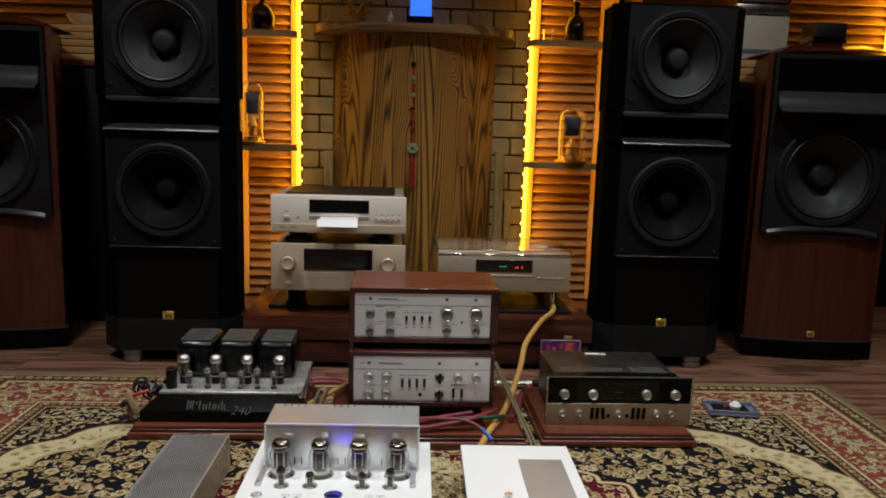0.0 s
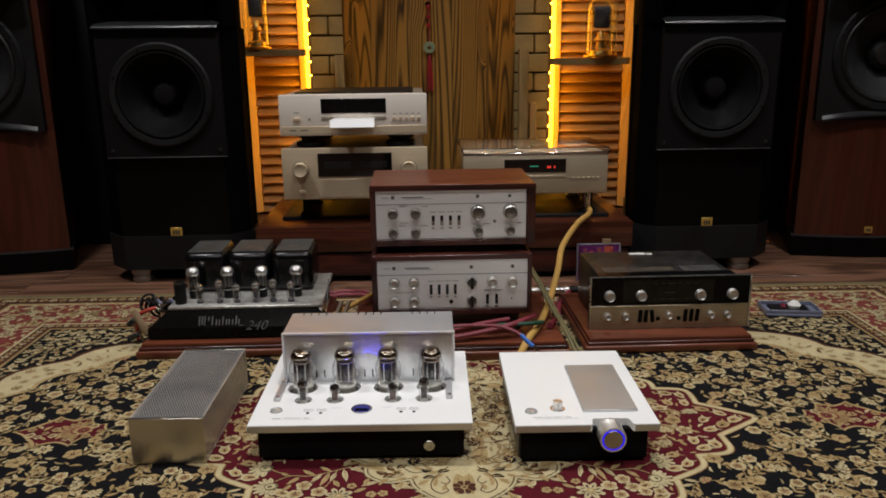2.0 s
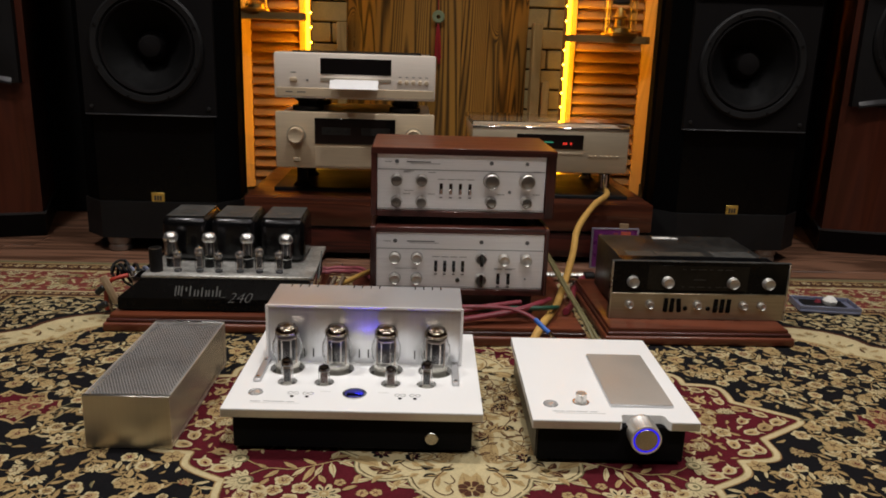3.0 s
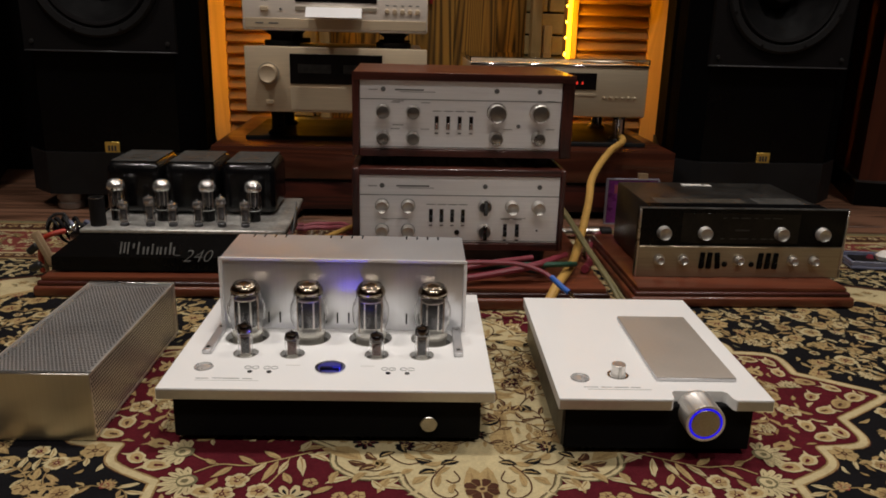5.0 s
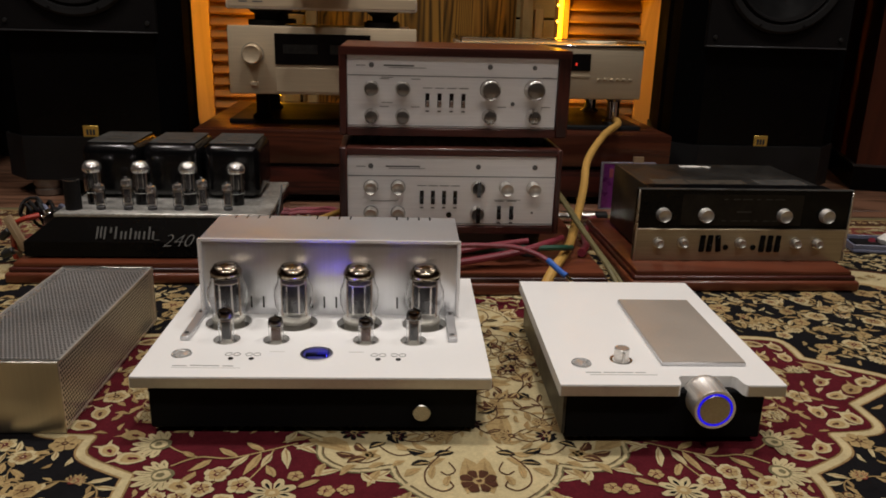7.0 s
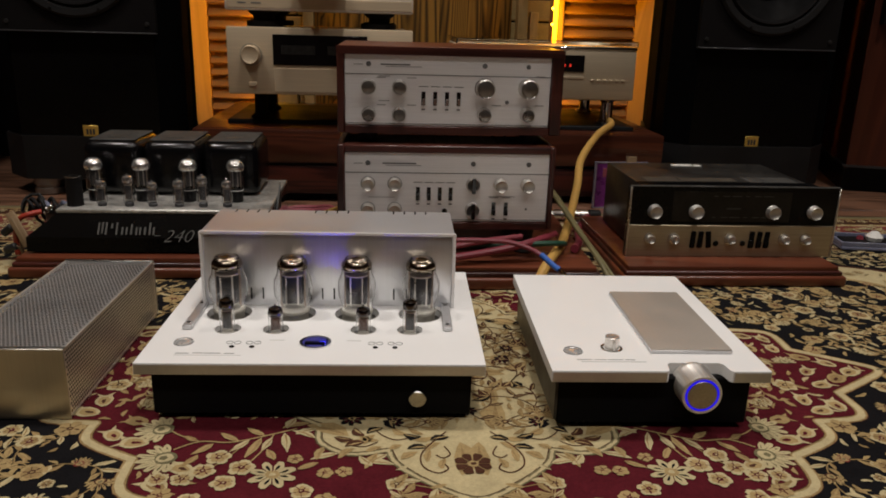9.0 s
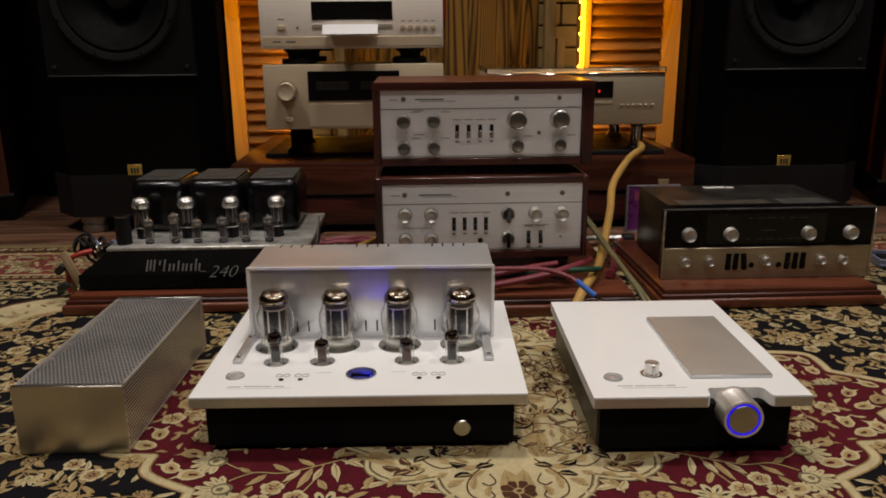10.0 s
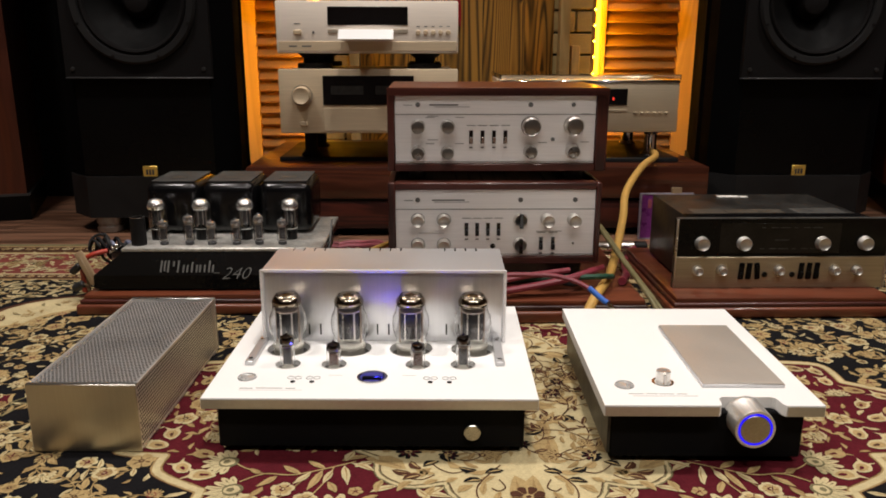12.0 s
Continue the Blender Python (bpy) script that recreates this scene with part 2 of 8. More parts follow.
M = {
    "floor": wood("floor_oak", (0.075, 0.036, 0.021), (0.22, 0.11, 0.066), 0, 7.0, 0.36, 0.1),
    "cherry": wood("cherry_wood", (0.075, 0.018, 0.008), (0.15, 0.04, 0.018), 0, 8.0, 0.34, 0.22, 0.7),
    "rack_wood": wood("dark_cherry_rack", (0.04, 0.011, 0.006), (0.095, 0.027, 0.013), 0, 8.0, 0.3, 0.4, 0.7),
    "rosewood": wood("rosewood", (0.02, 0.0042, 0.0032), (0.062, 0.013, 0.008), 0, 9.0, 0.34, 0.14, 0.9),
    "rosewood_up": wood("rosewood_upright", (0.018, 0.0038, 0.003), (0.056, 0.012, 0.0075), 2, 9.0, 0.34, 0.14, 0.9),
    "walnut": wood("walnut_veneer", (0.05, 0.0092, 0.0035), (0.08, 0.0165, 0.006), 2, 6.0, 0.4, 0.1, 0.6),
    "cap_wood": wood("lacquered_cap_wood", (0.05, 0.011, 0.004), (0.11, 0.028, 0.009), 0, 6.0, 0.14, 0.9, 0.6),
    "pine": wood("burnt_pine", (0.022, 0.01, 0.0025), (0.53, 0.268, 0.045), 2, 4.2, 0.55, 0.0, 1.2, 0.35, 0.22, 320.0, 0.05, 0.8),
    "pine_top": wood("burnt_pine_top", (0.14, 0.06, 0.02), (0.42, 0.24, 0.1), 0, 5.0, 0.4, 0.2, 1.0),
    "shelf_wood": wood("shelf_wood", (0.38, 0.235, 0.085), (0.58, 0.38, 0.15), 0, 6.0, 0.5, 0.0, 0.7),
    "slat": wood("slat_wood", (0.46, 0.25, 0.08), (0.6, 0.34, 0.12), 0, 6.0, 0.5, 0.0, 0.5),
    "stile": wood("stile_wood", (0.6, 0.36, 0.11), (0.78, 0.5, 0.17), 2, 5.0, 0.5, 0.0, 0.7),
    "brick": plain("cream_brick", (0.5, 0.385, 0.165), 0.75, 0, 0.22, 14, 160, 0.6),
    "mortar": plain("black_joint", (0.012, 0.011, 0.01), 0.9, 0, 0.3),
    "wall": plain("beige_wall_paint", (0.07, 0.05, 0.04), 0.7, 0, 0.25, 3),
    "ceiling": plain("ceiling_paint", (0.62, 0.58, 0.52), 0.9, 0, 0.05, 3),
    "black_gloss": plain("black_lacquer", (0.0018, 0.0018, 0.002), 0.3, 0, 0.2, 5, 90, 0.02, spec=0.14),
    "black_matt": plain("black_matt", (0.006, 0.006, 0.0065), 0.6, 0, 0.25, 8, 240, 0.25, spec=0.3),
    "charcoal": plain("charcoal_cast", (0.0065, 0.0057, 0.006), 0.6, 0, 0.3, 10, 260, 0.5, spec=0.2),
    "grille": plain("grille_cloth", (0.0055, 0.0048, 0.005), 0.85, 0, 0.2, 12, 500, 0.8, spec=0.12),
    "chassis_black": plain("black_chassis", (0.0035, 0.0035, 0.004), 0.7, 0, 0.2, 8, 240, 0.15, spec=0.1),
    "foot_steel": plain("dull_turned_steel", (0.34, 0.325, 0.3), 0.36, 0.9, 0.15, 16),
    "recess": plain("clear_round_recess", (0.66, 0.66, 0.65), 0.26, 0.6, 0.05, 30),
    "rust_anode": plain("reddish_anode", (0.13, 0.07, 0.055), 0.5, 0.2, 0.4, 90),
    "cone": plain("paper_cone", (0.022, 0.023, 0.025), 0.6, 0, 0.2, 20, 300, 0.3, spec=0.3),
    # Same paper as cone; the lower woofers' dimness is put into the colour.
    "cone_dimmed": plain("dimmed_paper_cone", (0.0028, 0.0028, 0.003), 0.75, 0, 0.2, 20, 300, 0.3, spec=0.12),
    # Near-black, gloss almost off: unlit look for tower sides and the horn mouth.
    "unlit_black": plain("unlit_matt_black", (0.002, 0.002, 0.0022), 0.9, 0, 0.2, 8, 240, 0.1, spec=0.02),
    "rubber": plain("rubber", (0.01, 0.01, 0.01), 0.5, 0, 0.2),
    "horn": plain("horn_composite", (0.035, 0.036, 0.038), 0.34, 0, 0.2, 8, 200, 0.1),
    "lip": plain("satin_horn_lip", (0.06, 0.06, 0.064), 0.34, 0.1, 0.04, 3, 200, 0.0),
    "alu": brushed("silver_faceplate", (0.91, 0.9, 0.9), 0.42, 0, 0.06, 0.4),
    "alu_up": brushed("brushed_back_plate", (0.8, 0.81, 0.83), 0.33, 2, 0.04, 0.88),
    "alu_top": plain("satin_housing_top", (0.62, 0.62, 0.63), 0.42, 0.8, 0.04, 6, 300, 0.05),
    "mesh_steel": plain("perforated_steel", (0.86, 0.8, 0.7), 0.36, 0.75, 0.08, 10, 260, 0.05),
    "silver_getter": plain("silver_getter", (0.74, 0.735, 0.72), 0.2, 0.9, 0.12, 60),
    "champagne": brushed("champagne_faceplate", (0.69, 0.56, 0.385), 0.45, 0, 0.08, 0.4),
    "champagne_deep": brushed("deep_champagne_face", (0.6, 0.505, 0.36), 0.42, 0, 0.08, 0.6),
    "champagne_dull": plain("champagne_paint", (0.5, 0.44, 0.35), 0.45, 0.6, 0.08),
    "beige": plain("beige_metal_case", (0.6, 0.55, 0.45), 0.5, 0.1, 0.06),
    "knob_face": plain("dark_knob_face", (0.24, 0.225, 0.205), 0.3, 0.9, 0.1, 20, 300, 0.08),
    "chrome": plain("polished_chrome", (0.8, 0.8, 0.8), 0.1, 1.0, 0.06, 10, 120, 0.03),
    "steel": plain("satin_steel", (0.62, 0.6, 0.57), 0.28, 1.0, 0.1, 12, 220, 0.08),
    "knob_soft": plain("satin_turned_knob", (0.6, 0.58, 0.54), 0.42, 0.85, 0.1, 20, 300, 0.08),
    "knob": plain("turned_aluminium", (0.5, 0.48, 0.44), 0.28, 1.0, 0.1, 20, 300, 0.08),
    "brass": plain("aged_brass", (0.6, 0.42, 0.14), 0.32, 1.0, 0.2, 18),
    "white": plain("white_plate_paint", (0.8, 0.8, 0.79), 0.42, 0.0, 0.02, 6, 400, 0.06),
    "edge": plain("satin_plate_edge", (0.6, 0.59, 0.57), 0.35, 0.9, 0.08),
    "grey_pad": plain("taupe_grey_panel", (0.43, 0.385, 0.335), 0.5, 0.35, 0.06, 5, 300, 0.1),
    "dim_print": plain("dim_gilt_print", (0.045, 0.042, 0.036), 0.5, 0, 0.1),
    "print": plain("grey_print", (0.12, 0.12, 0.12), 0.6, 0, 0.1),
    "pale_print": plain("pale_print", (0.5, 0.5, 0.47), 0.5, 0, 0.1),
    "gold": plain("gold_badge", (0.75, 0.52, 0.12), 0.3, 0.7, 0.1, 20),
    "glass": glass("clear_glass"),
    "smoked": glass("smoked_acrylic", (0.75, 0.72, 0.68)),
    "plate": plain("grey_anode", (0.05, 0.05, 0.054), 0.45, 0.5, 0.2, 40),
    "getter": plain("getter_mirror", (0.4, 0.34, 0.26), 0.14, 1.0, 0.2, 60),
    "dark_getter": plain("dark_getter_mirror", (0.16, 0.15, 0.145), 0.1, 1.0, 0.2, 60),
    "well": plain("valve_well_floor", (0.08, 0.076, 0.068), 0.4, 0.5, 0.15, 40),
    "deck": plain("worn_chrome_deck", (0.48, 0.47, 0.44), 0.42, 0.6, 0.5, 26, 120, 0.2),
    # Same steel as the sides; the top's shade is put into its colour.
    "cover_top": plain("shaded_perforated_steel", (0.41, 0.4, 0.39), 0.45, 0.7, 0.06, 10, 260, 0.03),
    "mica": plain("mica_spacer", (0.5, 0.42, 0.36), 0.6, 0, 0.2),
    "copper": plain("copper_rod", (0.45, 0.36, 0.3), 0.35, 1.0, 0.15),
    "socket": plain("pale_socket", (0.34, 0.325, 0.28), 0.5, 0, 0.1),
    "window": plain("display_glass", (0.006, 0.005, 0.005), 0.08, 0, 0.2, 6, 100, 0.0),
    "enamel": plain("black_enamel", (0.0035, 0.0035, 0.004), 0.22, 0, 0.3, 14, 160, 0.04, spec=0.33),
    "aged_steel": brushed("aged_steel_panel", (0.46, 0.39, 0.275), 0.4, 0, 0.14, 0.8),
    "alu_warm": brushed("warm_silver_face", (0.88, 0.8, 0.7), 0.45, 0, 0.06, 0.2),
    "dull_tan": plain("dull_tan_plug", (0.12, 0.075, 0.04), 0.5, 0, 0.2),
    "pale_post": wood("pale_post", (0.5, 0.32, 0.11), (0.7, 0.5, 0.21), 2, 5.0, 0.5, 0.0, 0.7),
    "black_glass": plain("black_face_glass", (0.004, 0.0037, 0.0035), 0.14, 0, 0.2, 6, 100, 0.0, spec=0.14),
    "dial_dark": plain("dim_dial_glass", (0.013, 0.011, 0.009), 0.2, 0, 0.4, 30, 160, 0.0, spec=0.2),
    "mottled_patch": plain("mottled_brown_cover", (0.06, 0.052, 0.04), 0.55, 0.2, 0.7, 60, 140, 0.3),
    "dusty_top": plain("dusty_black_top", (0.045, 0.045, 0.042), 0.6, 0.1, 0.6, 40, 120, 0.3),
    "worn_top": plain("worn_dark_metal", (0.032, 0.031, 0.029), 0.4, 0.5, 0.75, 14, 110, 0.3),
    "blue_glow": glow("blue_led", (0.006, 0.0, 1.0), 0.85),
    "meter_glow": glow("blue_meter", (0.08, 0.06, 1.0), 0.16),
    "emitter_blue": glow("blue_hidden_emitter", (0.02, 0.02, 1.0), 5200.0),
    "red_glow": glow("red_digits", (1.0, 0.04, 0.02), 0.9),
    "green_glow": glow("green_digits", (0.1, 0.8, 0.45), 0.25),
    "strip_glow": glow("led_strip", (1.0, 0.42, 0.008), 10.0),
    "bead_glow": glow("led_bead", (1.0, 0.5, 0.02), 25.0),
    "screen_glow": glow("blue_screen", (0.06, 0.2, 1.0), 1.0),
    "yellow_cable": plain("yellow_braid", (0.48, 0.28, 0.065), 0.6, 0, 0.25, 30, 400, 0.6),
    "olive_cable": plain("olive_braid", (0.14, 0.12, 0.05), 0.55, 0, 0.35, 60, 400, 0.6),
    "red_cable": plain("red_jacket", (0.19, 0.024, 0.038), 0.4, 0, 0.25, 30, 300, 0.3),
    "pink_cable": plain("pink_jacket", (0.28, 0.07, 0.09), 0.45, 0, 0.25, 30, 300, 0.3),
    "blue_plug": plain("blue_boot", (0.02, 0.11, 0.45), 0.45, 0, 0.15),
    "green_cable": plain("green_tape", (0.012, 0.06, 0.035), 0.5, 0, 0.2),
    "tray": plain("white_disc_tray", (0.88, 0.88, 0.88), 0.4, 0, 0.03),
    "paper": plain("white_paper", (0.75, 0.74, 0.7), 0.8, 0, 0.06),
    "purple": plain("purple_cover", (0.13, 0.02, 0.14), 0.3, 0, 0.5, 40),
    "orange": plain("orange_cover", (0.45, 0.09, 0.06), 0.3, 0, 0.6, 60),
    "slate": plain("slate_blue_plastic", (0.16, 0.17, 0.24), 0.3, 0, 0.2),
    "rim_plastic": plain("clear_case_rim", (0.24, 0.21, 0.25), 0.25, 0, 0.1),
    "jade": plain("pale_jade", (0.35, 0.42, 0.25), 0.35, 0, 0.2, 60),
    "red_silk": plain("red_silk", (0.42, 0.02, 0.03), 0.55, 0, 0.2, 60),
    "bottle": plain("dark_flask", (0.02, 0.01, 0.006), 0.12, 0, 0.3),
    "wool_black": fibre("wool_black", (0.008, 0.0075, 0.0085)),
    "wool_red": fibre("wool_burgundy", (0.08, 0.0095, 0.0145)),
    "wool_rust": fibre("wool_rust", (0.17, 0.042, 0.034)),
    "wool_cream": fibre("wool_cream", (0.46, 0.386, 0.218), 0.22),
    "wool_gold": fibre("wool_gold", (0.345, 0.25, 0.115), 0.25),
    "wool_tan": fibre("wool_tan", (0.27, 0.185, 0.083)),
    "wool_brown": fibre("wool_brown", (0.07, 0.03, 0.018)),
    "wool_olive": fibre("wool_olive", (0.15, 0.13, 0.07)),
}


# ---- mesh building ----
def box(bm, x0, x1, y0, y1, z0, z1, bevel=0.0, seg=2, turn=None):
    """A block with rounded edges."""
    made = bmesh.ops.create_cube(bm, size=1.0)["verts"]
    m = Matrix.Translation(((x0 + x1) / 2, (y0 + y1) / 2, (z0 + z1) / 2)) @ Matrix.Diagonal((x1 - x0, y1 - y0, z1 - z0, 1))
    bmesh.ops.transform(bm, matrix=(turn or Matrix()) @ m, verts=made)
    if bevel:
        edges = list({e for v in made for e in v.link_edges})
        bmesh.ops.bevel(bm, geom=edges, offset=bevel, segments=seg, profile=0.5, affect="EDGES")
    return bm


def lathe(bm, profile, at=(0, 0, 0), seg=24, turn=None):
    """A profile of (radius, height) turned round the z axis; turn then lays it over."""
    m = Matrix.Translation(at) @ (turn or Matrix())
    rings = []
    for r, z in profile:
        if r < 1e-6:
            rings.append([bm.verts.new(m @ Vector((0, 0, z)))])
        else:
            rings.append([bm.verts.new(m @ Vector((r * math.cos(2 * math.pi * k / seg), r * math.sin(2 * math.pi * k / seg), z))) for k in range(seg)])
    for a, b in zip(rings, rings[1:]):
        for k in range(seg):
            j = (k + 1) % seg
            if len(a) == 1 and len(b) > 1:
                bm.faces.new((a[0], b[j], b[k]))
            elif len(b) == 1 and len(a) > 1:
                bm.faces.new((a[k], a[j], b[0]))
            elif len(a) > 1:
                bm.faces.new((a[k], a[j], b[j], b[k]))
    return bm


def sealed(bm):
    """Joins the seams of a turned shell."""
    bmesh.ops.remove_doubles(bm, verts=bm.verts[:], dist=1e-6)
    return bm


def holed_plate(bm, x0, x1, z0, z1, y0, y1, cx, cz, r, n=48):
    """An upright board with a round hole through it."""
    angles = sorted({2 * math.pi * k / n for k in range(n)} | {math.atan2(z - cz, x - cx) % (2 * math.pi) for x in (x0, x1) for z in (z0, z1)})
    rings = {"of": [], "ob": [], "jf": [], "jb": []}
    for a in angles:
        c, s = math.cos(a), math.sin(a)
        reach = min((x1 - cx) / c if c > 1e-9 else (x0 - cx) / c if c < -1e-9 else 1e9, (z1 - cz) / s if s > 1e-9 else (z0 - cz) / s if s < -1e-9 else 1e9)
        for key, q, y in (("of", reach, y0), ("ob", reach, y1), ("jf", r, y0), ("jb", r, y1)):
            rings[key].append(bm.verts.new((cx + q * c, y, cz + q * s)))
    m = len(angles)
    for p, q in (("of", "jf"), ("jf", "jb"), ("jb", "ob"), ("ob", "of")):
        for k in range(m):
            j = (k + 1) % m
            bm.faces.new((rings[p][k], rings[p][j], rings[q][j], rings[q][k]))
    return bm


def rod(bm, r, z0, z1, at=(0, 0, 0), seg=20, bevel=0.0, turn=None, hollow=0.0):
    if hollow:
        prof = [(hollow, z1), (hollow, z0), (r, z0), (r, z1), (hollow, z1)]
    else:
        prof = [(0, z0), (r - bevel, z0), (r, z0 + bevel), (r, z1 - bevel), (r - bevel, z1), (0, z1)] if bevel else [(0, z0), (r, z0), (r, z1), (0, z1)]
    return lathe(bm, prof, at, seg, turn)


def prism(bm, outline, z0, z1, at=(0, 0, 0), turn=None, taper=1.0):
    m = Matrix.Translation(at) @ (turn or Matrix())
    low = [bm.verts.new(m @ Vector((x, y, z0))) for x, y in outline]
    top = [bm.verts.new(m @ Vector((x * taper, y * taper, z1))) for x, y in outline]
    n = len(outline)
    for k in range(n):
        bm.faces.new((low[k], low[(k + 1) % n], top[(k + 1) % n], top[k]))
    bm.faces.new(top)
    bm.faces.new(low[::-1])
    return bm


def tube(bm, points, r, seg=10, smooth=6):
    """A round cable through the points."""
    pts = [Vector(p) for p in points]
    path = []
    for i in range(len(pts) - 1):
        p0, p1, p2, p3 = pts[max(i - 1, 0)], pts[i], pts[i + 1], pts[min(i + 2, len(pts) - 1)]
        for k in range(smooth):
            s = k / smooth
            path.append(0.5 * (2 * p1 + (p2 - p0) * s + (2 * p0 - 5 * p1 + 4 * p2 - p3) * s * s + (3 * p1 - p0 - 3 * p2 + p3) * s ** 3))
    path.append(pts[-1])
    rings, side = [], Vector((0, 0, 1))
    for i, p in enumerate(path):
        d = (path[min(i + 1, len(path) - 1)] - path[max(i - 1, 0)]).normalized()
        side = side - d * side.dot(d)
        if side.length < 1e-4:
            side = d.orthogonal()
        side.normalize()
        other = d.cross(side)
        rings.append([bm.verts.new(p + r * (math.cos(2 * math.pi * k / seg) * side + math.sin(2 * math.pi * k / seg) * other)) for k in range(seg)])
    for a, b in zip(rings, rings[1:]):
        for k in range(seg):
            j = (k + 1) % seg
            bm.faces.new((a[k], a[j], b[j], b[k]))
    bm.faces.new(rings[0][::-1])
    bm.faces.new(rings[-1])
    return bm


FRONT = Matrix.Rotation(radians(90), 4, "X")  # the z axis of a turned thing points towards the viewer (-y)


def mesh_of(name, bm, material):
    bmesh.ops.recalc_face_normals(bm, faces=bm.faces)
    for f in bm.faces:
        f.smooth = True
    for e in bm.edges:
        if len(e.link_faces) != 2 or e.calc_face_angle() > 0.62:
            e.smooth = False
    me = bpy.data.meshes.new(name)
    bm.to_mesh(me)
    bm.free()
    me.materials.append(M[material] if isinstance(material, str) else material)
    return me


def part(name, bm, material, parent=None, label=""):
    ob = new(name, mesh_of(name, bm, material))
    if parent:
        ob.parent = parent
    if material in ("glass", "smoked"):
        ob.visible_shadow = False
    return tagged(ob, label)


def thing(name, label, category, at=(0, 0, 0), turn=0.0, group=""):
    ob = new(name)
    ob.empty_display_size = 0.05
    ob.matrix_world = pose(*at, 0, 0, turn)
    return tagged(ob, label, category, group)


def setting(name, bm, material, label, category):
    return tagged(part(name, bm, material), label, category, "", "structure")


BM = bmesh.new

# ---- the room ----
X0, X1, Y0, Y1 = -2.75, 3.15, -1.7, 4.14
floor = setting("floor", box(BM(), X0, X1, Y0, Y1, -0.06, -0.016), "mortar", "dark wooden plank floor under a patterned rug", "floor")
ceiling = setting("ceiling", box(BM(), X0, X1, Y0, Y1, CEILING, CEILING + 0.1), "ceiling", "plain ceiling over the listening room", "ceiling")
wall_north = setting("wall_north", box(BM(), X0, X1, Y1, Y1 + 0.15, -0.06, CEILING), "mortar", "back wall with cream bricks and slatted bays", "wall")
setting("wall_south", box(BM(), X0, X1, Y0 - 0.15, Y0, -0.06, CEILING), "wall", "plain dark panelled wall", "wall")
setting("wall_west", box(BM(), X0 - 0.15, X0, Y0, Y1, -0.06, CEILING), "wall", "plain dark panelled wall", "wall")
setting("wall_east", box(BM(), X1, X1 + 0.15, Y0, Y1, -0.06, CEILING), "wall", "plain dark panelled wall", "wall")
for lx, ly, power in DOWNLIGHTS:
    d = thing("downlight", "round recessed ceiling downlight, switched on", "ceiling light", (lx, ly, CEILING), 0, "ceiling downlights")
    part("trim_ring", rod(BM(), 0.1, -0.012, 0.0, hollow=0.085, seg=28), "white", d)

# brick field between the slatted bays
BAYS = [(-0.585, -0.345), (0.785, 1.11)]
COURSE, LENGTH, JOINT = 0.085, 0.205, 0.007
brick_mesh = mesh_of("brick", box(BM(), 0, LENGTH - JOINT, 0, 0.06, 0, COURSE - JOINT, 0.004, 1), "brick")
half_mesh = mesh_of("brick", box(BM(), 0, LENGTH / 2 - JOINT, 0, 0.06, 0, COURSE - JOINT, 0.004, 1), "brick")


def lay_bricks():
    rng = random.Random(4)
    left, right = BAYS[0][1] + 0.012, BAYS[1][0] - 0.012
    for row in range(24):
        z = 0.03 + row * COURSE
        x = left - (LENGTH / 2 if row % 2 else 0)
        while x < right - 0.05:
            a, b = max(x, left), min(x + LENGTH, right)
            if b - a > 0.06:
                o = new("brick", brick_mesh if b - a > LENGTH * 0.75 else half_mesh)
                o.parent = wall_north
                o.location = (a, 4.052 + rng.uniform(-0.003, 0.003), z)
            x += LENGTH


def slat_mesh(width):
    """One louvre blade: a thin board tilted forwards."""
    bm = BM()
    box(bm, 0, width, -0.0285, 0.0285, -0.005, 0.005, 0.0025, 1, Matrix.Rotation(radians(52), 4, "X"))
    return mesh_of("slat", bm, "slat")


def bay(name, x0, x1, z0, z1, strip_side, label):
    """A slatted wall bay: stiles, louvre blades, shelves belong to it only as fixed boards."""
    t = thing(name, label, "slatted panel", (x0, 4.05, 0))
    w = x1 - x0
    part("backboard", box(BM(), 0.002, w - 0.002, 0.06, 0.075, z0, z1), "stile", t)
    lo, hi = (0.024, w - 0.013) if strip_side < 0 else (0.013, w - 0.024) if strip_side > 0 else (0.013, w - 0.013)
    for side in (-1, 1):
        edge = 0.0 if side < 0 else w
        if side == strip_side:
            part("stile", box(BM(), *sorted((edge - side * 0.024, edge + side * 0.012)), -0.004, 0.075, z0, z1, 0.003, 1), "stile", t)
        else:
            part("stile", prism(BM(), [(edge - side * 0.012, 0.075), (edge - side * 0.012, -0.004), (edge + side * 0.055, -0.06), (edge + side * 0.055, 0.075)], z0, z1), "stile", t, "splayed outer stile")
    me = slat_mesh(hi - lo)
    n = int((z1 - z0) / 0.0445)
    for k in range(n):
        o = new("slat", me)
        o.parent, o.location = t, (lo, 0.02, z0 + 0.02 + k * 0.0445)
    return t


bay("slatted_bay", *BAYS[0], 0.0, 2.2, 1, "honey-coloured slatted wood bay lit by a warm strip")
bay("slatted_bay", *BAYS[1], 0.0, 2.2, -1, "honey-coloured slatted wood bay lit by a warm strip")
bay("slatted_bay", -2.08, -0.81, 0.9, 2.2, 0, "wide slatted wood bay behind the loudspeakers")
bay("slatted_bay", 1.28, 2.55, 0.9, 2.2, 0, "wide slatted wood bay behind the loudspeakers")
setting("trim", box(BM(), -2.7, -0.685, 4.02, 4.138, -0.015, 0.9, 0.004), "black_matt", "dark wood panelling below the slats", "panelling")
setting("trim", box(BM(), 1.19, 3.1, 4.02, 4.138, -0.015, 0.9, 0.004), "black_matt", "dark wood panelling below the slats", "panelling")


